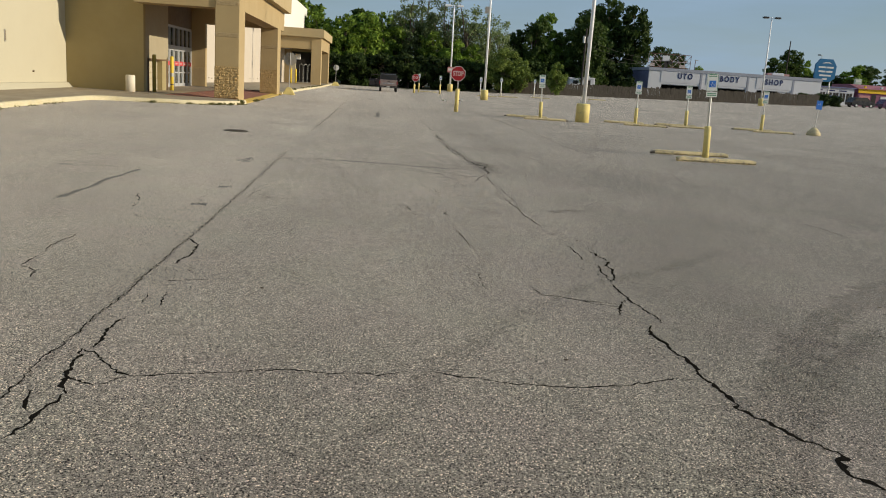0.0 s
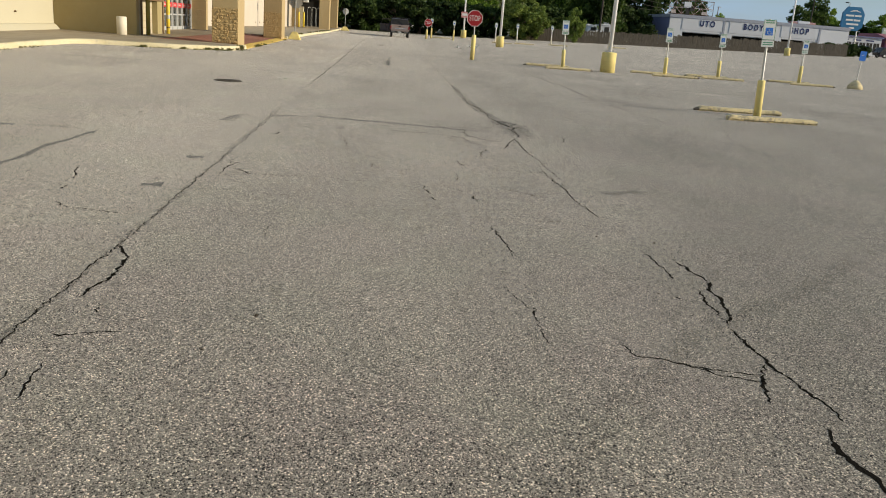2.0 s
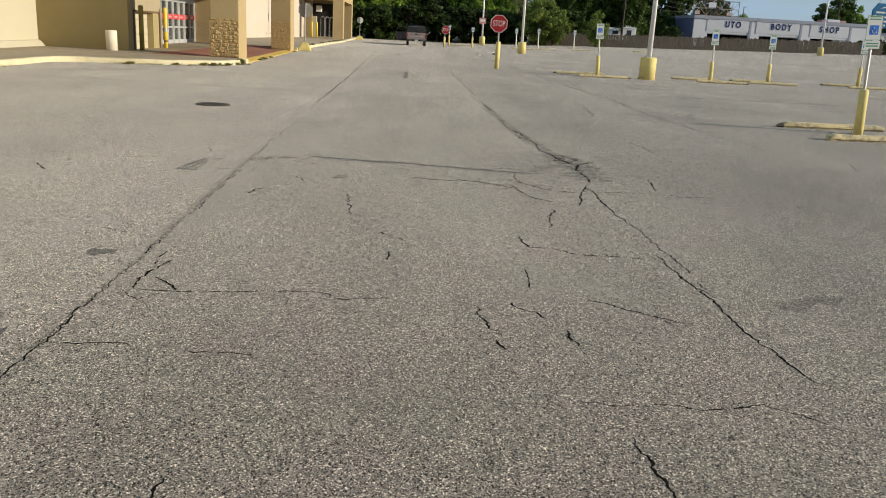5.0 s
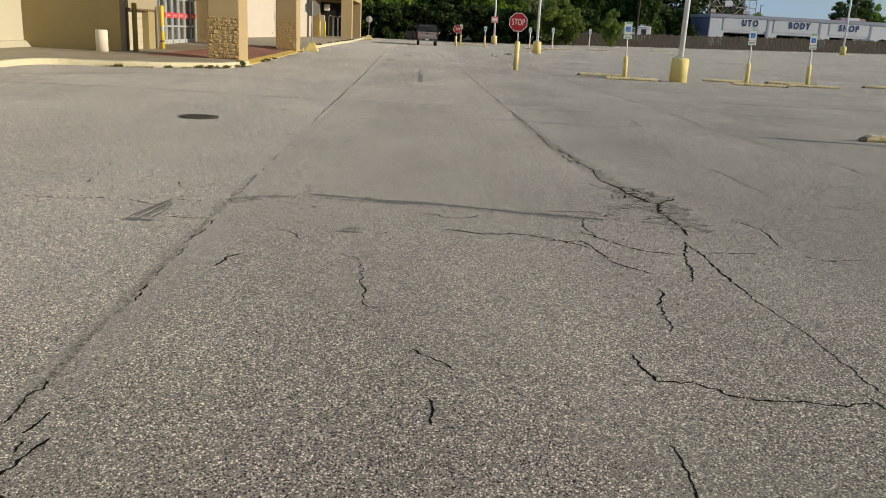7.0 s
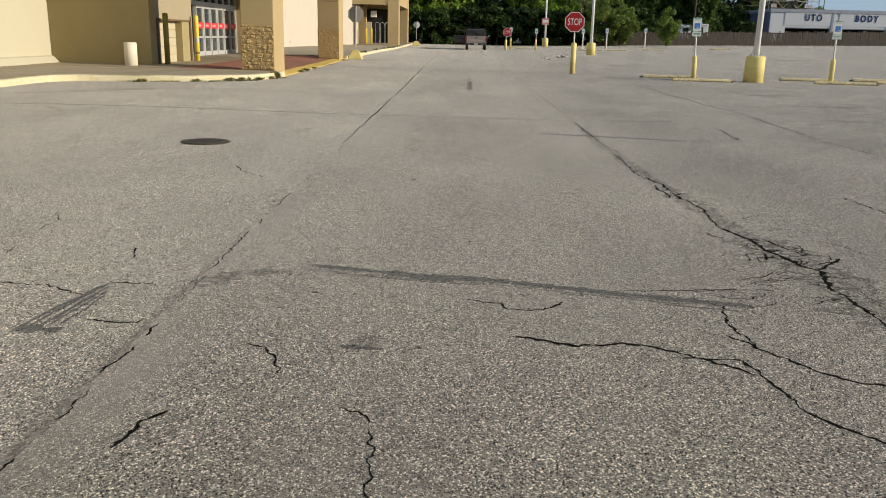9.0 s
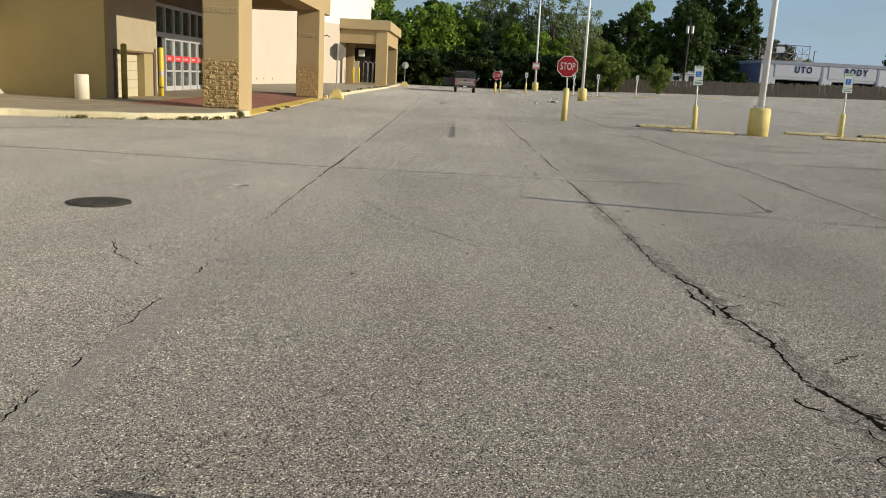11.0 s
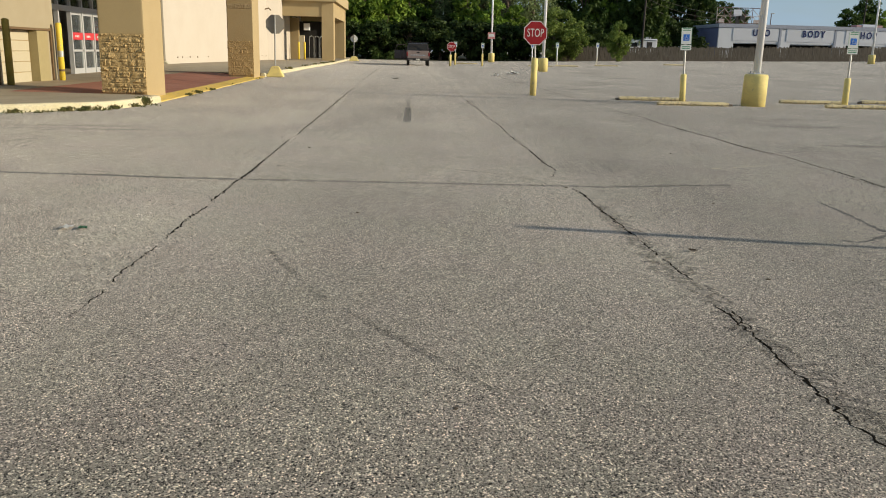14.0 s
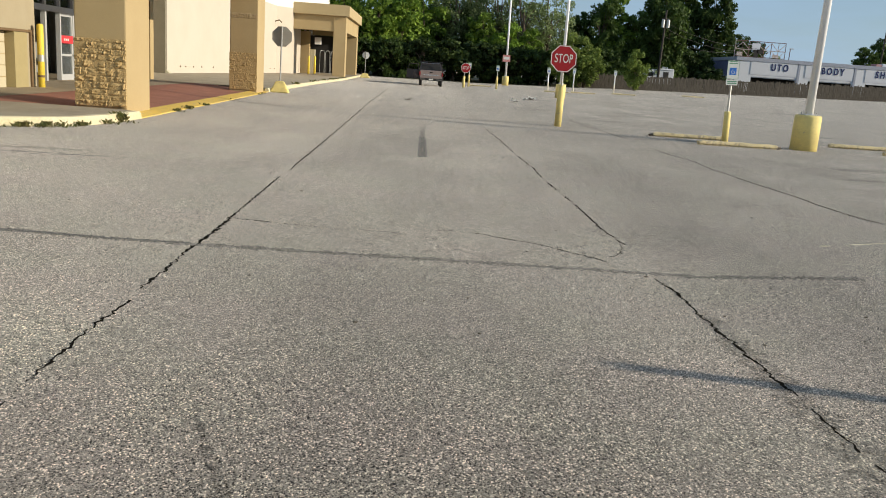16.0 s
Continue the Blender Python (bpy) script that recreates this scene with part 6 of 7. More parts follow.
crack((-0.22, 11.54), (-0.11, 11.43), (-0.02, 11.30), width=0.01, jag=0.022)
crack((-0.14, 11.00), (-0.13, 10.85), (-0.12, 10.78), width=0.012, jag=0.022)
crack((1.97, 14.91), (1.98, 14.29), (1.94, 14.06), width=0.022, jag=0.022)
crack((1.85, 12.71), (1.83, 12.43), (1.89, 12.00), (1.88, 11.53), (1.90, 10.93), (1.89, 10.59), (1.87, 10.37), (1.88, 10.21), width=0.008, jag=0.022, broken=0.2)
crack((1.08, 14.06), (1.20, 13.87), (1.35, 13.64), (1.49, 13.51), (1.70, 13.47), width=0.015, jag=0.022)
crack((1.31, 12.66), (1.30, 12.52), (1.20, 12.31), (1.19, 12.06), (1.15, 11.89), width=0.01, jag=0.022)
crack((0.86, 11.57), (0.86, 11.44), (0.88, 11.26), (1.05, 11.24), (1.13, 11.20), (1.17, 11.14), (1.32, 11.09), (1.53, 11.09), (1.66, 11.07), (1.81, 11.11), width=0.014, jag=0.022)
crack((0.77, 10.68), (0.77, 10.59), (0.77, 10.49), (0.73, 10.34), (0.73, 10.23), width=0.0078, jag=0.022)
crack((1.84, 13.55), (2.12, 13.58), (2.47, 13.62), (2.57, 13.72), (2.74, 13.46), (3.10, 13.54), width=0.012, jag=0.022, broken=0.2)
crack((2.53, 14.72), (2.62, 14.56), (2.67, 14.38), (2.59, 13.79), width=0.012, jag=0.022)
crack((3.34, 18.02), (3.42, 17.35), (3.43, 16.55), (3.40, 15.69), (3.71, 15.58), (4.30, 15.37), (4.39, 15.24), width=0.012, jag=0.022, broken=0.15)
crack((5.16, 25.67), (5.20, 24.46), (5.09, 22.23), (5.18, 21.18), (5.23, 19.99), (5.21, 19.19), (5.39, 18.68), (5.41, 18.17), (5.34, 17.47), (5.43, 17.15), width=0.016, jag=0.022, broken=0.1)
crack((0.27, 9.99), (0.35, 9.94), (0.41, 9.90), (0.38, 9.77), (0.41, 9.71), (0.43, 9.56), (0.47, 9.52), width=0.011, jag=0.022, broken=0.15)
crack((0.60, 9.98), (0.62, 9.89), (0.71, 9.85), (0.76, 9.74), width=0.01, jag=0.022, broken=0.2)
crack((0.84, 9.57), (0.83, 9.47), (0.86, 9.38), (0.87, 9.34), width=0.012, jag=0.022)
crack((1.05, 10.07), (1.19, 10.00), (1.23, 9.93), (1.31, 9.89), (1.40, 9.83), (1.49, 9.76), (1.56, 9.74), width=0.011, jag=0.022, broken=0.2)
crack((0.45, 9.39), (0.47, 9.34), (0.49, 9.27), width=0.012, jag=0.022)
# cracks by the skid mark
crack((-2.22, 14.02), (-2.04, 14.00), (-1.93, 13.97), (-1.83, 13.98), (-1.81, 14.02), width=0.012, jag=0.022, broken=0.15)
crack((-1.75, 13.36), (-1.74, 13.46), (-1.73, 13.54), (-1.72, 13.72), (-1.72, 13.97), width=0.012, jag=0.022, broken=0.2)
crack((-1.22, 13.77), (-1.12, 13.71), (-1.05, 13.60), (-1.00, 13.42), width=0.01, jag=0.022, broken=0.3)
crack((-0.69, 13.13), (-0.62, 13.09), (-0.56, 13.04), (-0.48, 12.93), width=0.0060, jag=0.022, broken=0.2)
crack((-3.36, 16.28), (-3.21, 16.05), width=0.008, jag=0.022)
crack((-0.23, 14.49), (-0.02, 14.43), (0.02, 14.35), (0.11, 14.34), (0.24, 14.39), (0.34, 14.50), width=0.011, jag=0.022, broken=0.1)
crack((0.01, 13.96), (0.10, 13.94), (0.28, 13.86), (0.43, 13.86), (0.54, 13.89), (0.69, 13.88), (0.80, 13.81), (0.89, 13.73), (1.01, 13.64), (1.07, 13.57), width=0.0188, jag=0.022)
crack((1.22, 14.51), (1.15, 14.27), (1.16, 14.10), (1.19, 13.97), (1.17, 13.88), width=0.013, jag=0.022)
# broken crack beyond the skid mark
crack((1.75, 17.93), (1.78, 17.58), (1.84, 17.17), (1.79, 16.79), (1.78, 16.45), width=0.019, jag=0.022)
crack((1.78, 16.45), (1.82, 16.30), (1.88, 16.08), (1.89, 15.81), (1.96, 15.56), (1.99, 15.39), (2.05, 15.29), width=0.03, jag=0.022)
crack((2.05, 15.29), (2.00, 15.03), (1.95, 14.88), width=0.038, jag=0.022)
crack((2.05, 15.29), (2.15, 15.41), (2.32, 15.61), width=0.024, jag=0.022)
crack((1.99, 16.09), (2.06, 15.83), (2.10, 15.68), (2.26, 15.66), width=0.016, jag=0.022)
crack((1.85, 18.33), (2.10, 18.11), (2.31, 17.89), width=0.01, jag=0.022)
crack((1.01, 14.78), (1.17, 14.80), (1.34, 14.82), (1.51, 14.68), (1.89, 14.74), width=0.008, jag=0.022, broken=0.35)
# far part of the lane
crack((1.66, 20.43), (1.67, 19.95), (1.65, 19.41), (1.63, 18.97), (1.66, 18.72), width=0.014, jag=0.022)
crack((1.66, 18.72), (1.70, 18.67), (1.71, 18.53), (1.75, 18.40), (1.77, 18.27), width=0.025, jag=0.022)
crack((1.78, 18.33), (1.76, 18.17), (1.76, 18.02), width=0.024, jag=0.022)
crack((1.76, 18.02), (1.79, 17.94), (1.83, 17.86), (1.94, 17.91), width=0.015, jag=0.022)
crack((1.83, 17.86), (1.76, 17.75), (1.76, 17.65), (1.75, 17.55), width=0.022, jag=0.022)
crack((1.67, 18.28), (1.65, 18.03), (1.68, 17.89), (1.68, 17.69), (1.67, 17.59), width=0.02, jag=0.022)
crack((1.62, 24.36), (1.64, 24.02), (1.64, 23.37), (1.66, 22.95), (1.66, 22.35), (1.67, 22.15), width=0.02, jag=0.022, broken=0.05)
crack((1.67, 22.15), (1.67, 21.80), (1.67, 21.40), (1.69, 21.05), (1.71, 20.84), width=0.012, jag=0.022, broken=0.3)
crack((1.70, 20.33), (1.68, 20.18), (1.68, 20.04), width=0.014, jag=0.022)
crack((-1.84, 24.19), (-1.85, 24.47), (-1.84, 25.05), (-1.85, 25.83), (-1.85, 26.10), width=0.03, jag=0.022)
crack((-1.85, 26.10), (-1.86, 26.86), (-1.88, 28.47), width=0.018, jag=0.022)
crack((-1.86, 29.02), (-1.90, 32.99), (-1.99, 42.09), (-2.06, 46.79), width=0.022, jag=0.022, broken=0.05)
crack((-2.03, 28.59), (-2.05, 28.92), (-1.99, 28.84), width=0.009, jag=0.022, broken=0.3)
crack((-1.89, 25.78), (-1.75, 25.66), (-1.50, 25.61), (-1.13, 25.54), (-0.85, 25.46), width=0.011, jag=0.022, broken=0.25)
crack((-0.65, 25.50), (-0.38, 25.48), (-0.17, 25.39), (0.06, 25.28), width=0.01, jag=0.022, broken=0.3)
crack((-0.03, 25.69), (0.16, 25.71), (0.40, 25.63), (0.64, 25.49), (0.86, 25.37), (1.11, 25.11), (1.25, 24.96), (1.37, 24.83), width=0.017, jag=0.022)
crack((1.52, 39.92), (1.59, 36.36), (1.59, 33.15), (1.63, 31.14), (1.60, 29.57), (1.63, 28.37), width=0.019, jag=0.022, broken=0.25)
crack((1.63, 28.37), (1.64, 27.73), (1.64, 26.96), (1.63, 26.14), (1.68, 25.54), width=0.02, jag=0.022, broken=0.15)
crack((1.65, 25.53), (1.56, 25.20), (1.41, 25.00), width=0.01, jag=0.022)
crack((5.09, 38.08), (5.07, 36.78), (5.09, 35.33), (5.20, 34.14), (5.10, 32.74), (5.12, 31.83), (5.11, 31.09), (5.18, 29.92), (5.15, 29.13), (5.17, 28.36), (5.20, 27.65), width=0.026, jag=0.022)
crack((1.58, 59.96), (1.52, 44.92), (1.50, 40.28), width=0.022, jag=0.022, broken=0.45)
crack((-1.99, 19.11), (-1.82, 19.00), width=0.01, jag=0.022)
crack((-3.15, 15.11), (-3.16, 15.35), (-3.22, 15.67), (-3.25, 15.97), width=0.01, jag=0.022, broken=0.4)
crack((-2.70, 18.85), (-2.52, 18.47), (-2.20, 18.09), width=0.009, jag=0.022)
for x0, y0, x1, y1, wide in ((-4.78, 13.72, -4.56, 13.77, 0.09), (-4.62, 12.13, -4.42, 12.17, 0.14), (-2.07, 9.2, -1.9, 9.24, 0.17), (-2.05, 10.68, -1.88, 10.72, 0.15), (3.8, 13.2, 3.94, 13.21, 0.05)):
    crack((x0, y0), ((x0 + x1) / 2, (y0 + y1) / 2 + 0.01), (x1, y1), width=wide, jag=0.03, material=PATCH, name="oil_patch", lift=0.0037, taper=False)
for x0, y0, x1, y1, wide in ((2.2, 10.06, 2.73, 10.27, 0.2), (6.54, 25.7, 8.1, 25.45, 0.25), (8.0, 34.4, 9.6, 34.6, 0.3), (7.3, 32.5, 8.8, 32.6, 0.3), (15.6, 56.8, 17.2, 57.0, 0.6), (8.6, 55.4, 10.2, 55.5, 0.7), (-4.3, 12.2, -3.6, 12.22, 0.1),
                             (10.5, 30.0, 12.0, 30.3, 0.3), (13.0, 46.0, 15.0, 46.2, 0.5), (19.0, 52.0, 21.0, 52.3, 0.6), (6.0, 47.5, 7.4, 47.6, 0.5), (-1.2, 55.6, -0.3, 55.8, 0.6), (-2.9, 52.0, -2.3, 52.1, 0.6), (11.0, 62.0, 13.0, 62.3, 0.8), (22.0, 70.0, 25.0, 70.4, 1.0)):
    crack((x0, y0), ((x0 + x1) / 2, (y0 + y1) / 2 + 0.03), (x1, y1), width=wide, jag=0.06, step=0.05, material=SMEAR, name="stain", lift=0.0027)
crack((-0.8, 43.4), (3.2, 43.0), (8, 44), width=0.04, jag=0.08, step=0.08, broken=0.4)
crack((-3.5, 60.5), (-0.5, 61.5), (1.2, 60.8), width=0.06, jag=0.1, step=0.08)
for k in range(14):
    x, y = random.choice((random.uniform(-9, -4.5), random.uniform(6, 18))), random.uniform(18, 60)
    a = random.uniform(0, 6.28)
    crack((x, y), (x + math.cos(a) * 0.6, y + math.sin(a) * 0.8), (x + math.cos(a + 0.4) * 1.4, y + math.sin(a + 0.4) * 1.7), width=0.012, jag=0.08, broken=0.25)
# fine cracks across the lane
crack((0.44, 8.68), (0.56, 8.52), (0.71, 8.35), width=0.009, jag=0.02, broken=0.4)
crack((-2.47, 8.44), (-2.34, 8.25), (-2.15, 8.21), (-1.94, 8.16), (-1.80, 8.12), width=0.01, jag=0.02, broken=0.3)
crack((-2.59, 8.53), (-2.59, 8.79), (-2.61, 9.09), (-2.82, 9.80), width=0.012, jag=0.02, broken=0.35)
crack((-0.79, 7.74), (-0.83, 7.99), (-0.70, 8.29), width=0.007, jag=0.02, broken=0.35)
crack((-2.82, 14.56), (-2.62, 14.52), (-2.45, 14.53), (-2.28, 14.58), (-2.13, 14.61), (-1.96, 14.58), width=0.01, jag=0.02, broken=0.25)
crack((-2.58, 14.52), (-2.41, 14.44), (-2.27, 14.37), width=0.009, jag=0.02, broken=0.3)
crack((-2.57, 15.87), (-2.43, 15.63), (-2.37, 15.30), (-2.29, 15.09), width=0.01, jag=0.02, broken=0.4)
crack((0.66, 14.72), (0.96, 14.77), (1.34, 14.83), (1.60, 14.82), width=0.009, jag=0.02, broken=0.35)
crack((2.36, 16.13), (2.50, 15.98), (2.58, 15.72), width=0.009, jag=0.02, broken=0.3)
crack((5.19, 28.38), (5.31, 27.45), (5.28, 26.53), (5.26, 25.57), (5.20, 24.69), width=0.02, jag=0.02, broken=0.1)
crack((-7.46, 28.00), (-6.49, 28.14), (-5.40, 28.40), (-4.17, 29.04), width=0.035, jag=0.015, material=SKID, name="tar_seam", lift=0.004, broken=0.1)
# crazing where the large crack has crumbled
rng_c = random.Random(8)
for k in range(22):
    px, py, a = 1.98 + rng_c.gauss(0, 0.16), 15.5 + rng_c.gauss(0, 0.5), rng_c.uniform(0, 6.28)
    s, b = rng_c.uniform(0.08, 0.22), rng_c.uniform(0, 6.28)
    crack((px, py), (px + s * math.cos(a), py + s * math.sin(a)), (px + s * (math.cos(a) + math.cos(b)), py + s * (math.sin(a) + math.sin(b))), width=rng_c.uniform(0.007, 0.016), jag=0.03, broken=0.15)
for k in range(16):
    px, py, a = 1.62 + rng_c.gauss(0, 0.16), 14.85 + rng_c.gauss(0, 0.2), rng_c.uniform(-0.6, 0.6)
    s, b = rng_c.uniform(0.08, 0.2), rng_c.uniform(-0.9, 0.9)
    crack((px, py), (px + s * math.cos(a), py + s * math.sin(a)), (px + s * (math.cos(a) + math.cos(b)), py + s * (math.sin(a) + math.sin(b))), width=rng_c.uniform(0.006, 0.011), jag=0.03, broken=0.2)
# broad dirt streaks on the far lot
rng_s = random.Random(21)
for x0, x1, y, wide in ((4.1, 5.8, 50.1, 0.5), (7.0, 8.4, 51.6, 0.7), (10.9, 13.9, 70.0, 1.0), (9.9, 11.1, 51.5, 0.7), (12.6, 14.0, 51.7, 0.7), (5.4, 6.1, 39.4, 0.35)):
    crack((x0, y), ((x0 + x1) / 2, y + 0.1), (x1, y - 0.05), width=wide, jag=0.1, step=0.08, material=SMEAR, name="stain", lift=0.0027)
for k in range(9):
    x, y = rng_s.uniform(4, 34), rng_s.uniform(27, 82)
    long, wide = rng_s.uniform(0.9, 2.2) * (1 + y / 60), rng_s.uniform(0.18, 0.4) * (1 + y / 50)
    crack((x - long, y), (x, y + rng_s.uniform(-0.1, 0.1)), (x + long, y + rng_s.uniform(-0.2, 0.2)), width=wide, jag=0.1, step=0.08, material=SMEAR, name="stain", lift=0.0027)
# rubber and oil
SKID_LINE = ((-1.17, 15.04), (-0.47, 14.88), (-0.02, 14.83), (0.71, 14.63), (1.37, 14.49))
for dx, wide, gaps in ((0.035, 0.07, 0.0), (0.0, 0.014, 0.3), (-0.055, 0.012, 0.4), (-0.085, 0.02, 0.25)):
    crack(*((x, y + dx) for x, y in SKID_LINE), width=wide, jag=0.006, broken=gaps, material=SKID, name="skid_mark", lift=0.0035)
crack(*SKID_LINE, width=0.065, jag=0.01, material=SKID_FILM, name="skid_mark", lift=0.0028)
for dx in (0.02, -0.01, -0.04):
    crack((-0.66, 14.96 + dx), (-0.47, 14.89 + dx), (-0.28, 14.87 + dx), width=0.07, jag=0.02, material=SKID, name="skid_mark", lift=0.004 + 0.01 * abs(dx), taper=False)
for q, far in enumerate((33.4, 35.6, 38.7)):
    crack((-0.115, 31.7 + 0.02 * q), (-0.108, 33.0), (-0.09, far), width=0.12, jag=0.006, step=0.04, material=SKID_FILM, name="skid_mark", lift=0.0026 + 0.0012 * q, taper=False)
for dx, wide, gaps in ((-0.185, 0.022, 0.1), (-0.15, 0.02, 0.3), (-0.115, 0.022, 0.2), (-0.08, 0.022, 0.2), (-0.045, 0.022, 0.15)):
    crack((dx, 31.7), (dx * 0.95 - 0.004, 33.0), (dx * 0.8 - 0.015, 35.8), width=wide, jag=0.006, step=0.05, broken=gaps, material=SKID, name="skid_mark", lift=0.007)
crack((-0.2, 31.75), (-0.03, 31.77), width=0.1, jag=0.02, step=0.03, material=SKID, name="skid_mark", lift=0.008)
for k in range(5):
    crack((-2.36 + 0.045 * k, 13.86 + 0.01 * k), (-2.24 + 0.02 * k, 14.6 - 0.07 * abs(k - 1)), width=0.024, jag=0.015, material=SKID, name="skid_mark", lift=0.0035)
crack((-2.36, 13.85), (-2.14, 13.83), width=0.09, jag=0.02, step=0.03, material=SKID, name="skid_mark", lift=0.005, taper=False)
crack((-0.79, 13.75), (-0.59, 13.73), width=0.06, jag=0.015, step=0.03, material=SKID, name="skid_mark", lift=0.004)
crack((-0.69, 13.75), (-0.67, 13.9), width=0.14, jag=0.02, step=0.03, material=SMEAR, name="skid_mark", lift=0.0035)
crack((-1.76, 14.6), (-1.55, 14.85), (-1.25, 14.92), width=0.2, jag=0.05, step=0.04, material=CRACK_STAIN, name="stain", lift=0.003)
crack((-1.36, 13.05), (-1.42, 12.75), width=0.014)
crack((1.3, 2.2), (1.62, 2.96), (1.98, 3.61), (2.56, 4.5), (3.29, 5.43), (4.66, 6.75), (6.0, 7.8), width=0.30, jag=0.02, step=0.05, material=ARC, name="tyre_arc", lift=0.0025)
crack((1.5, 2.2), (1.8, 2.92), (2.2, 3.62), (2.8, 4.45), (3.6, 5.3), width=0.20, jag=0.02, step=0.05, material=ARC, name="tyre_arc", lift=0.0029)
crack((-0.35, 2.3), (-0.06, 3.12), (0.40, 4.18), (0.92, 5.1), (1.75, 6.23), (2.86, 7.17), (4.24, 8.57), width=0.16, jag=0.02, step=0.05, broken=0.15, material=ARC_FAINT, name="tyre_arc", lift=0.0025)
crack((-1.05, 21.6), (-0.62, 20.6), (-0.27, 20.05), (0.3, 19.2), width=0.045, jag=0.01, step=0.05, broken=0.2, material=SMEAR, name="tyre_arc", lift=0.0025)
# hooked rubber mark
crack((3.93, 23.83), (3.92, 23.45), (3.88, 23.03), (3.83, 22.64), (3.84, 22.44), width=0.045, jag=0.012, step=0.03, material=SKID, name="skid_mark", lift=0.0035)
crack((3.85, 22.41), (3.70, 22.29), (3.50, 22.12), (3.36, 22.06), (3.26, 22.14), width=0.05, jag=0.012, step=0.03, material=SKID, name="skid_mark", lift=0.0035)
crack((3.80, 22.57), (3.82, 22.46), (3.84, 22.38), (3.72, 22.29), width=0.06, jag=0.012, step=0.03, material=SKID, name="skid_mark", lift=0.0035)
crack((3.71, 26.07), (4.6, 26.46), width=0.03, jag=0.01, material=KERB_PAINT, name="paint_trace", lift=0.003, broken=0.35, label="worn pale paint trace")
crack((-9.5, 26), (-7, 28.5), (-4.5, 29.4), width=0.3, jag=0.02, step=0.06, material=ARC, name="tyre_arc", lift=0.0025)

# manhole
cover = thing("manhole_cover", pose(-3.54, 20.5, gz(-3.54, 20.5)), "dark cast-iron manhole cover set in the asphalt", "manhole cover")
part("ring", tube(fresh(), [(0, 0, -0.05), (0, 0, 0.008)], 0.305, 32), IRON, cover)
lid = part("lid", tube(fresh(), [(0, 0, 0.0), (0, 0, 0.014)], 0.28, 32), IRON, cover)
for k in range(6):
    part("rib", box(fresh(), -0.19, 0.19, -0.17 + k * 0.06, -0.15 + k * 0.06, 0.014, 0.0165), IRON, lid)

# litter
PAPER, GREEN_FOIL = mat("litter_paper", (0.82, 0.81, 0.78), 0.8, scale=8, fine=40), mat("green_wrapper", (0.05, 0.25, 0.12), 0.5, scale=8, fine=40)


def scrap(x, y, size, material, label):
    bm, k = fresh(), 4
    g = [[bm.verts.new(((i / k - 0.5) * size * 1.6, (j / k - 0.5) * size, 0.02 + size * (1.1 if size > 0.2 else 0.5) * abs(noise.noise((i * 0.7 + x, j * 0.7 + y, 2))))) for i in range(k + 1)] for j in range(k + 1)]
    for r, q in zip(g, g[1:]):
        for i in range(k):
            bm.faces.new((r[i], r[i + 1], q[i + 1], q[i]))
    bmesh.ops.solidify(bm, geom=bm.faces[:], thickness=0.004)
    ob = tagged(new("litter", mesh_of("litter", bm, material)), label, "litter")
    ob.location = (x, y, gz(x, y) - 0.01)
    ob.rotation_euler.z = x * 3


scrap(4.55, 60.4, 0.28, PAPER, "crumpled white paper lying on the asphalt")
scrap(5.95, 65.2, 0.26, PAPER, "crumpled white paper lying on the asphalt")
scrap(6.35, 65.8, 0.28, PAPER, "crumpled white bag lying on the asphalt")
scrap(-2.62, 22.13, 0.075, PAPER, "small white wrapper on the asphalt")
scrap(-2.50, 22.13, 0.06, GREEN_FOIL, "small green wrapper on the asphalt")
scrap(6.15, 65.4, 0.22, STUB, "dark crumpled bag lying on the asphalt")
scrap(4.75, 60.5, 0.18, STUB, "dark crumpled bag lying on the asphalt")
scrap(-0.7, 54.0, 0.2, STUB, "dark rag lying on the asphalt")

LEAF_SCRAP = mat("dry_leaf", (0.055, 0.035, 0.018), 0.85, scale=20, fine=60)
for x, y, size in ((1.95, 21.7, 0.04), (0.78, 17.63, 0.026), (0.56, 17.12, 0.022), (-0.6, 6.14, 0.02), (1.15, 4.37, 0.018)):
    scrap(x, y, size, LEAF_SCRAP, "dry brown leaf on the asphalt")

# loose stones and leaf scraps
bm = fresh()
for k in range(90):
    x, y, s = random.uniform(-5, 6), random.uniform(1.5, 34), random.uniform(0.006, 0.013)
    bmesh.ops.create_icosphere(bm, subdivisions=1, radius=s, matrix=pose(x, y, gz(x, y) + s * 0.25, 0, 0, random.uniform(0, 360)) @ Matrix.Diagonal((random.uniform(0.8, 2.2), 1, 0.5, 1)))
tagged(new("loose_grit", mesh_of("loose_grit", bm, STUB)), "dark loose stones and leaf scraps on the asphalt", "grit", kind="stuff")

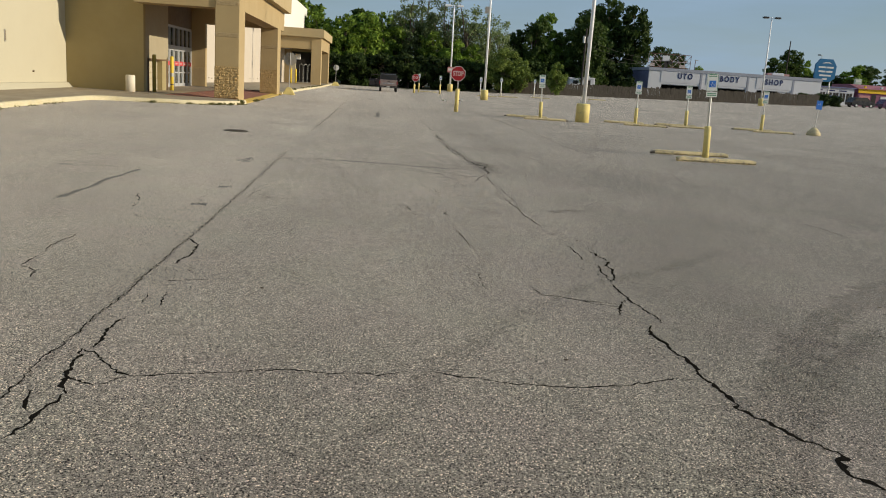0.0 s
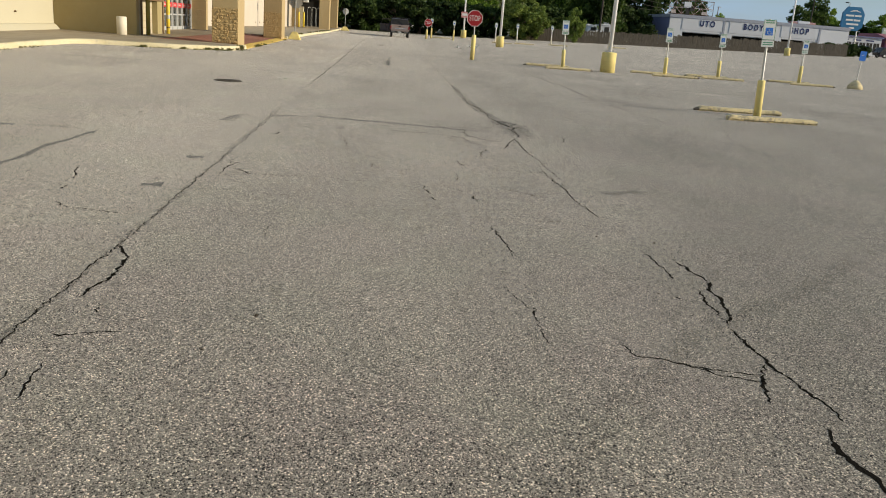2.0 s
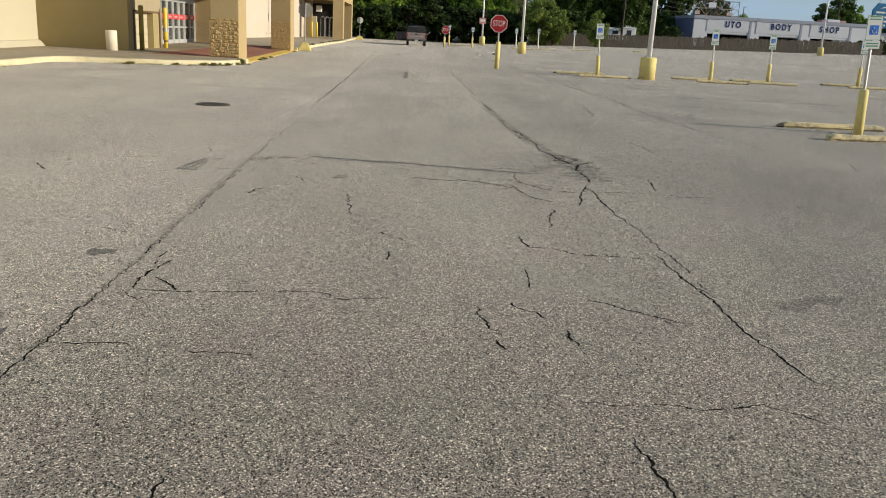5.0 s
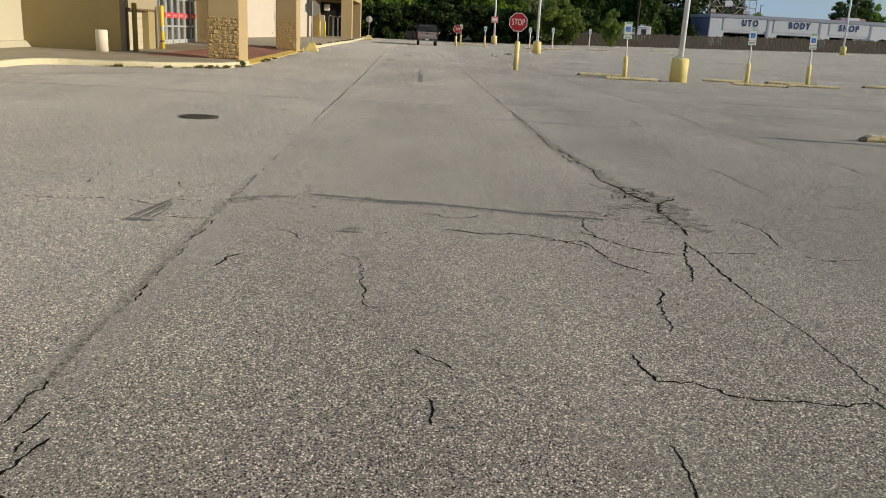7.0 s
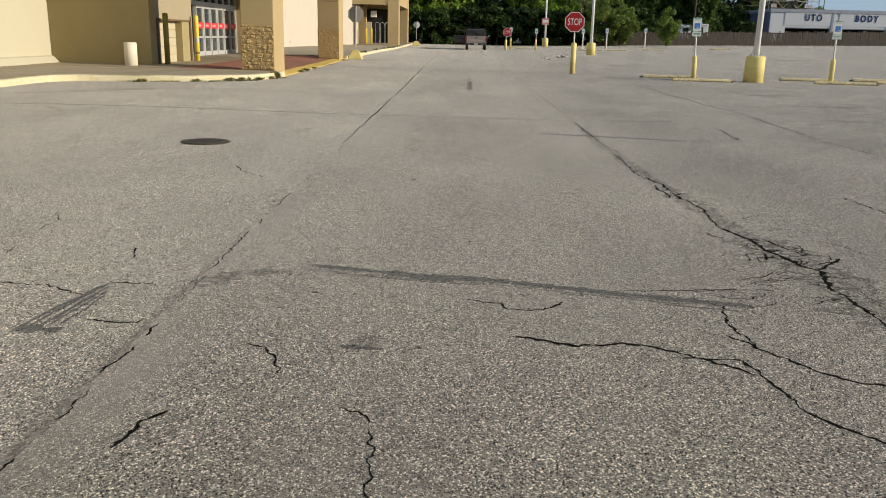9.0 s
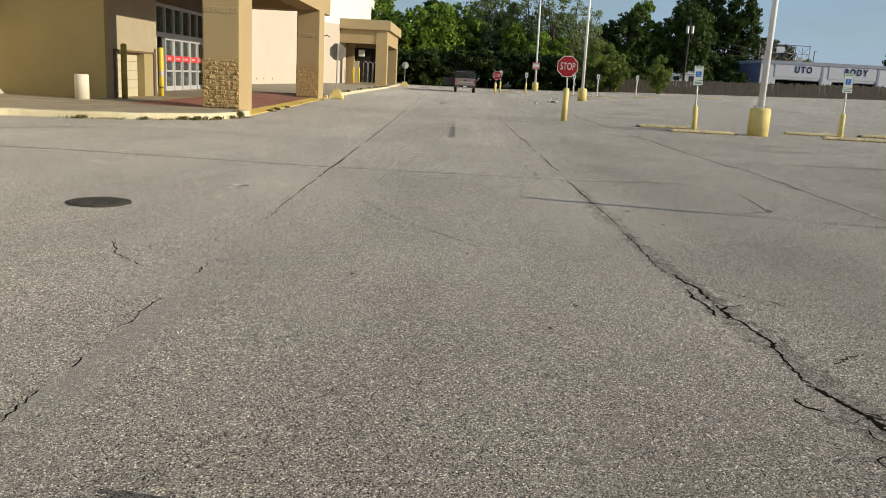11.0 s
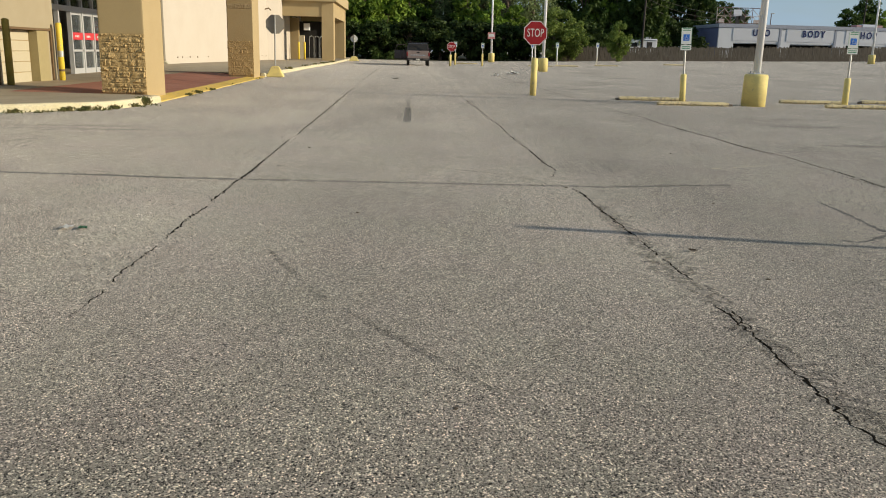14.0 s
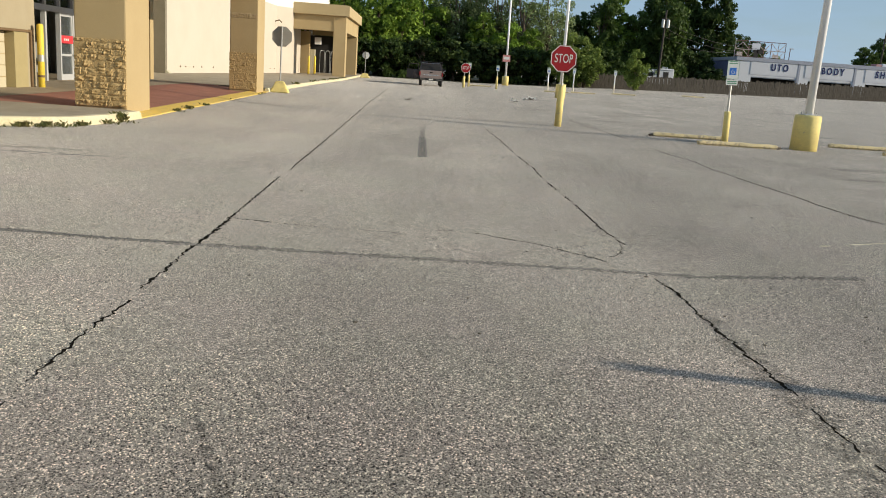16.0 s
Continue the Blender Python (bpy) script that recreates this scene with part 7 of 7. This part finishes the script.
# weeds along the kerbs
vs, fs = [], []
spots = [(p.x + 0.03, p.y - 0.03) for p in near_kerb if p.y > 20] + [(-5.57 - 0.025 * k, 35.2 + k * 0.9) for k in range(16)]
far_spots = [(-6.05, 52.0 + k * 1.15) for k in range(30)]
for x, y in spots + far_spots + [(-5.62, 33.9)] * 5 + [(-6.4, 31.4)] * 4 + [(-8.3, 30.25)] * 3:
    tall = 2.2 if x == -6.05 else 1.0
    if noise.noise((x * 1.9, y * 1.9, 3.0)) < 0.16:
        continue
    for k in range(random.randint(8, 26)):
        a, h = random.uniform(0, 6.28), random.uniform(0.015, 0.06) * tall
        px, py = x + random.gauss(0, 0.09), y + random.gauss(0, 0.11)
        tx, ty = px + math.cos(a) * h * 1.1, py + math.sin(a) * h * 0.8
        z, w = gz(px, py) + (0.14 if tall > 1 else 0.0), 0.014 * tall
        n0 = len(vs)
        vs += [(px - w * math.sin(a), py + w * math.cos(a), z), (px + w * math.sin(a), py - w * math.cos(a), z), (tx, ty, z + h), ((px + tx) / 2 + w * 1.4, (py + ty) / 2, z + h * 0.7)]
        fs += [(n0, n0 + 1, n0 + 2), (n0, n0 + 2, n0 + 3)]
for x, y, number, high in ((-5.62, 33.5, 150, 0.22), (-5.62, 32.9, 50, 0.10), (-5.75, 32.2, 70, 0.11), (-5.95, 31.9, 30, 0.12), (-6.1, 31.65, 60, 0.13), (-6.35, 31.4, 90, 0.12), (-7.0, 30.75, 60, 0.10), (-8.2, 30.3, 60, 0.10), (-5.60, 37.0, 40, 0.09), (-5.63, 38.0, 60, 0.11), (-5.68, 39.7, 40, 0.09)):
    for k in range(number):
        a, h = random.uniform(0, 6.28), random.uniform(0.3, 1.0) * high
        px, py = x + random.gauss(0, 0.05), y + random.gauss(0, 0.08)
        tx, ty, z, w = px + math.cos(a) * h * 0.5, py + math.sin(a) * h * 0.5, gz(px, py) + random.random() * high * 0.4, 0.016
        n0 = len(vs)
        vs += [(px - w * math.sin(a), py + w * math.cos(a), z), (px + w * math.sin(a), py - w * math.cos(a), z), (tx, ty, z + h * 0.6), ((px + tx) / 2 + w * 1.6, (py + ty) / 2, z + h * 0.4)]
        fs += [(n0, n0 + 1, n0 + 2), (n0, n0 + 2, n0 + 3)]
me = bpy.data.meshes.new("kerb_weeds")
me.from_pydata(vs, [], fs)
me.materials.append(WEED)
tagged(new("kerb_weeds", me), "green and dry weed tufts growing along the kerb", "weeds", kind="stuff")
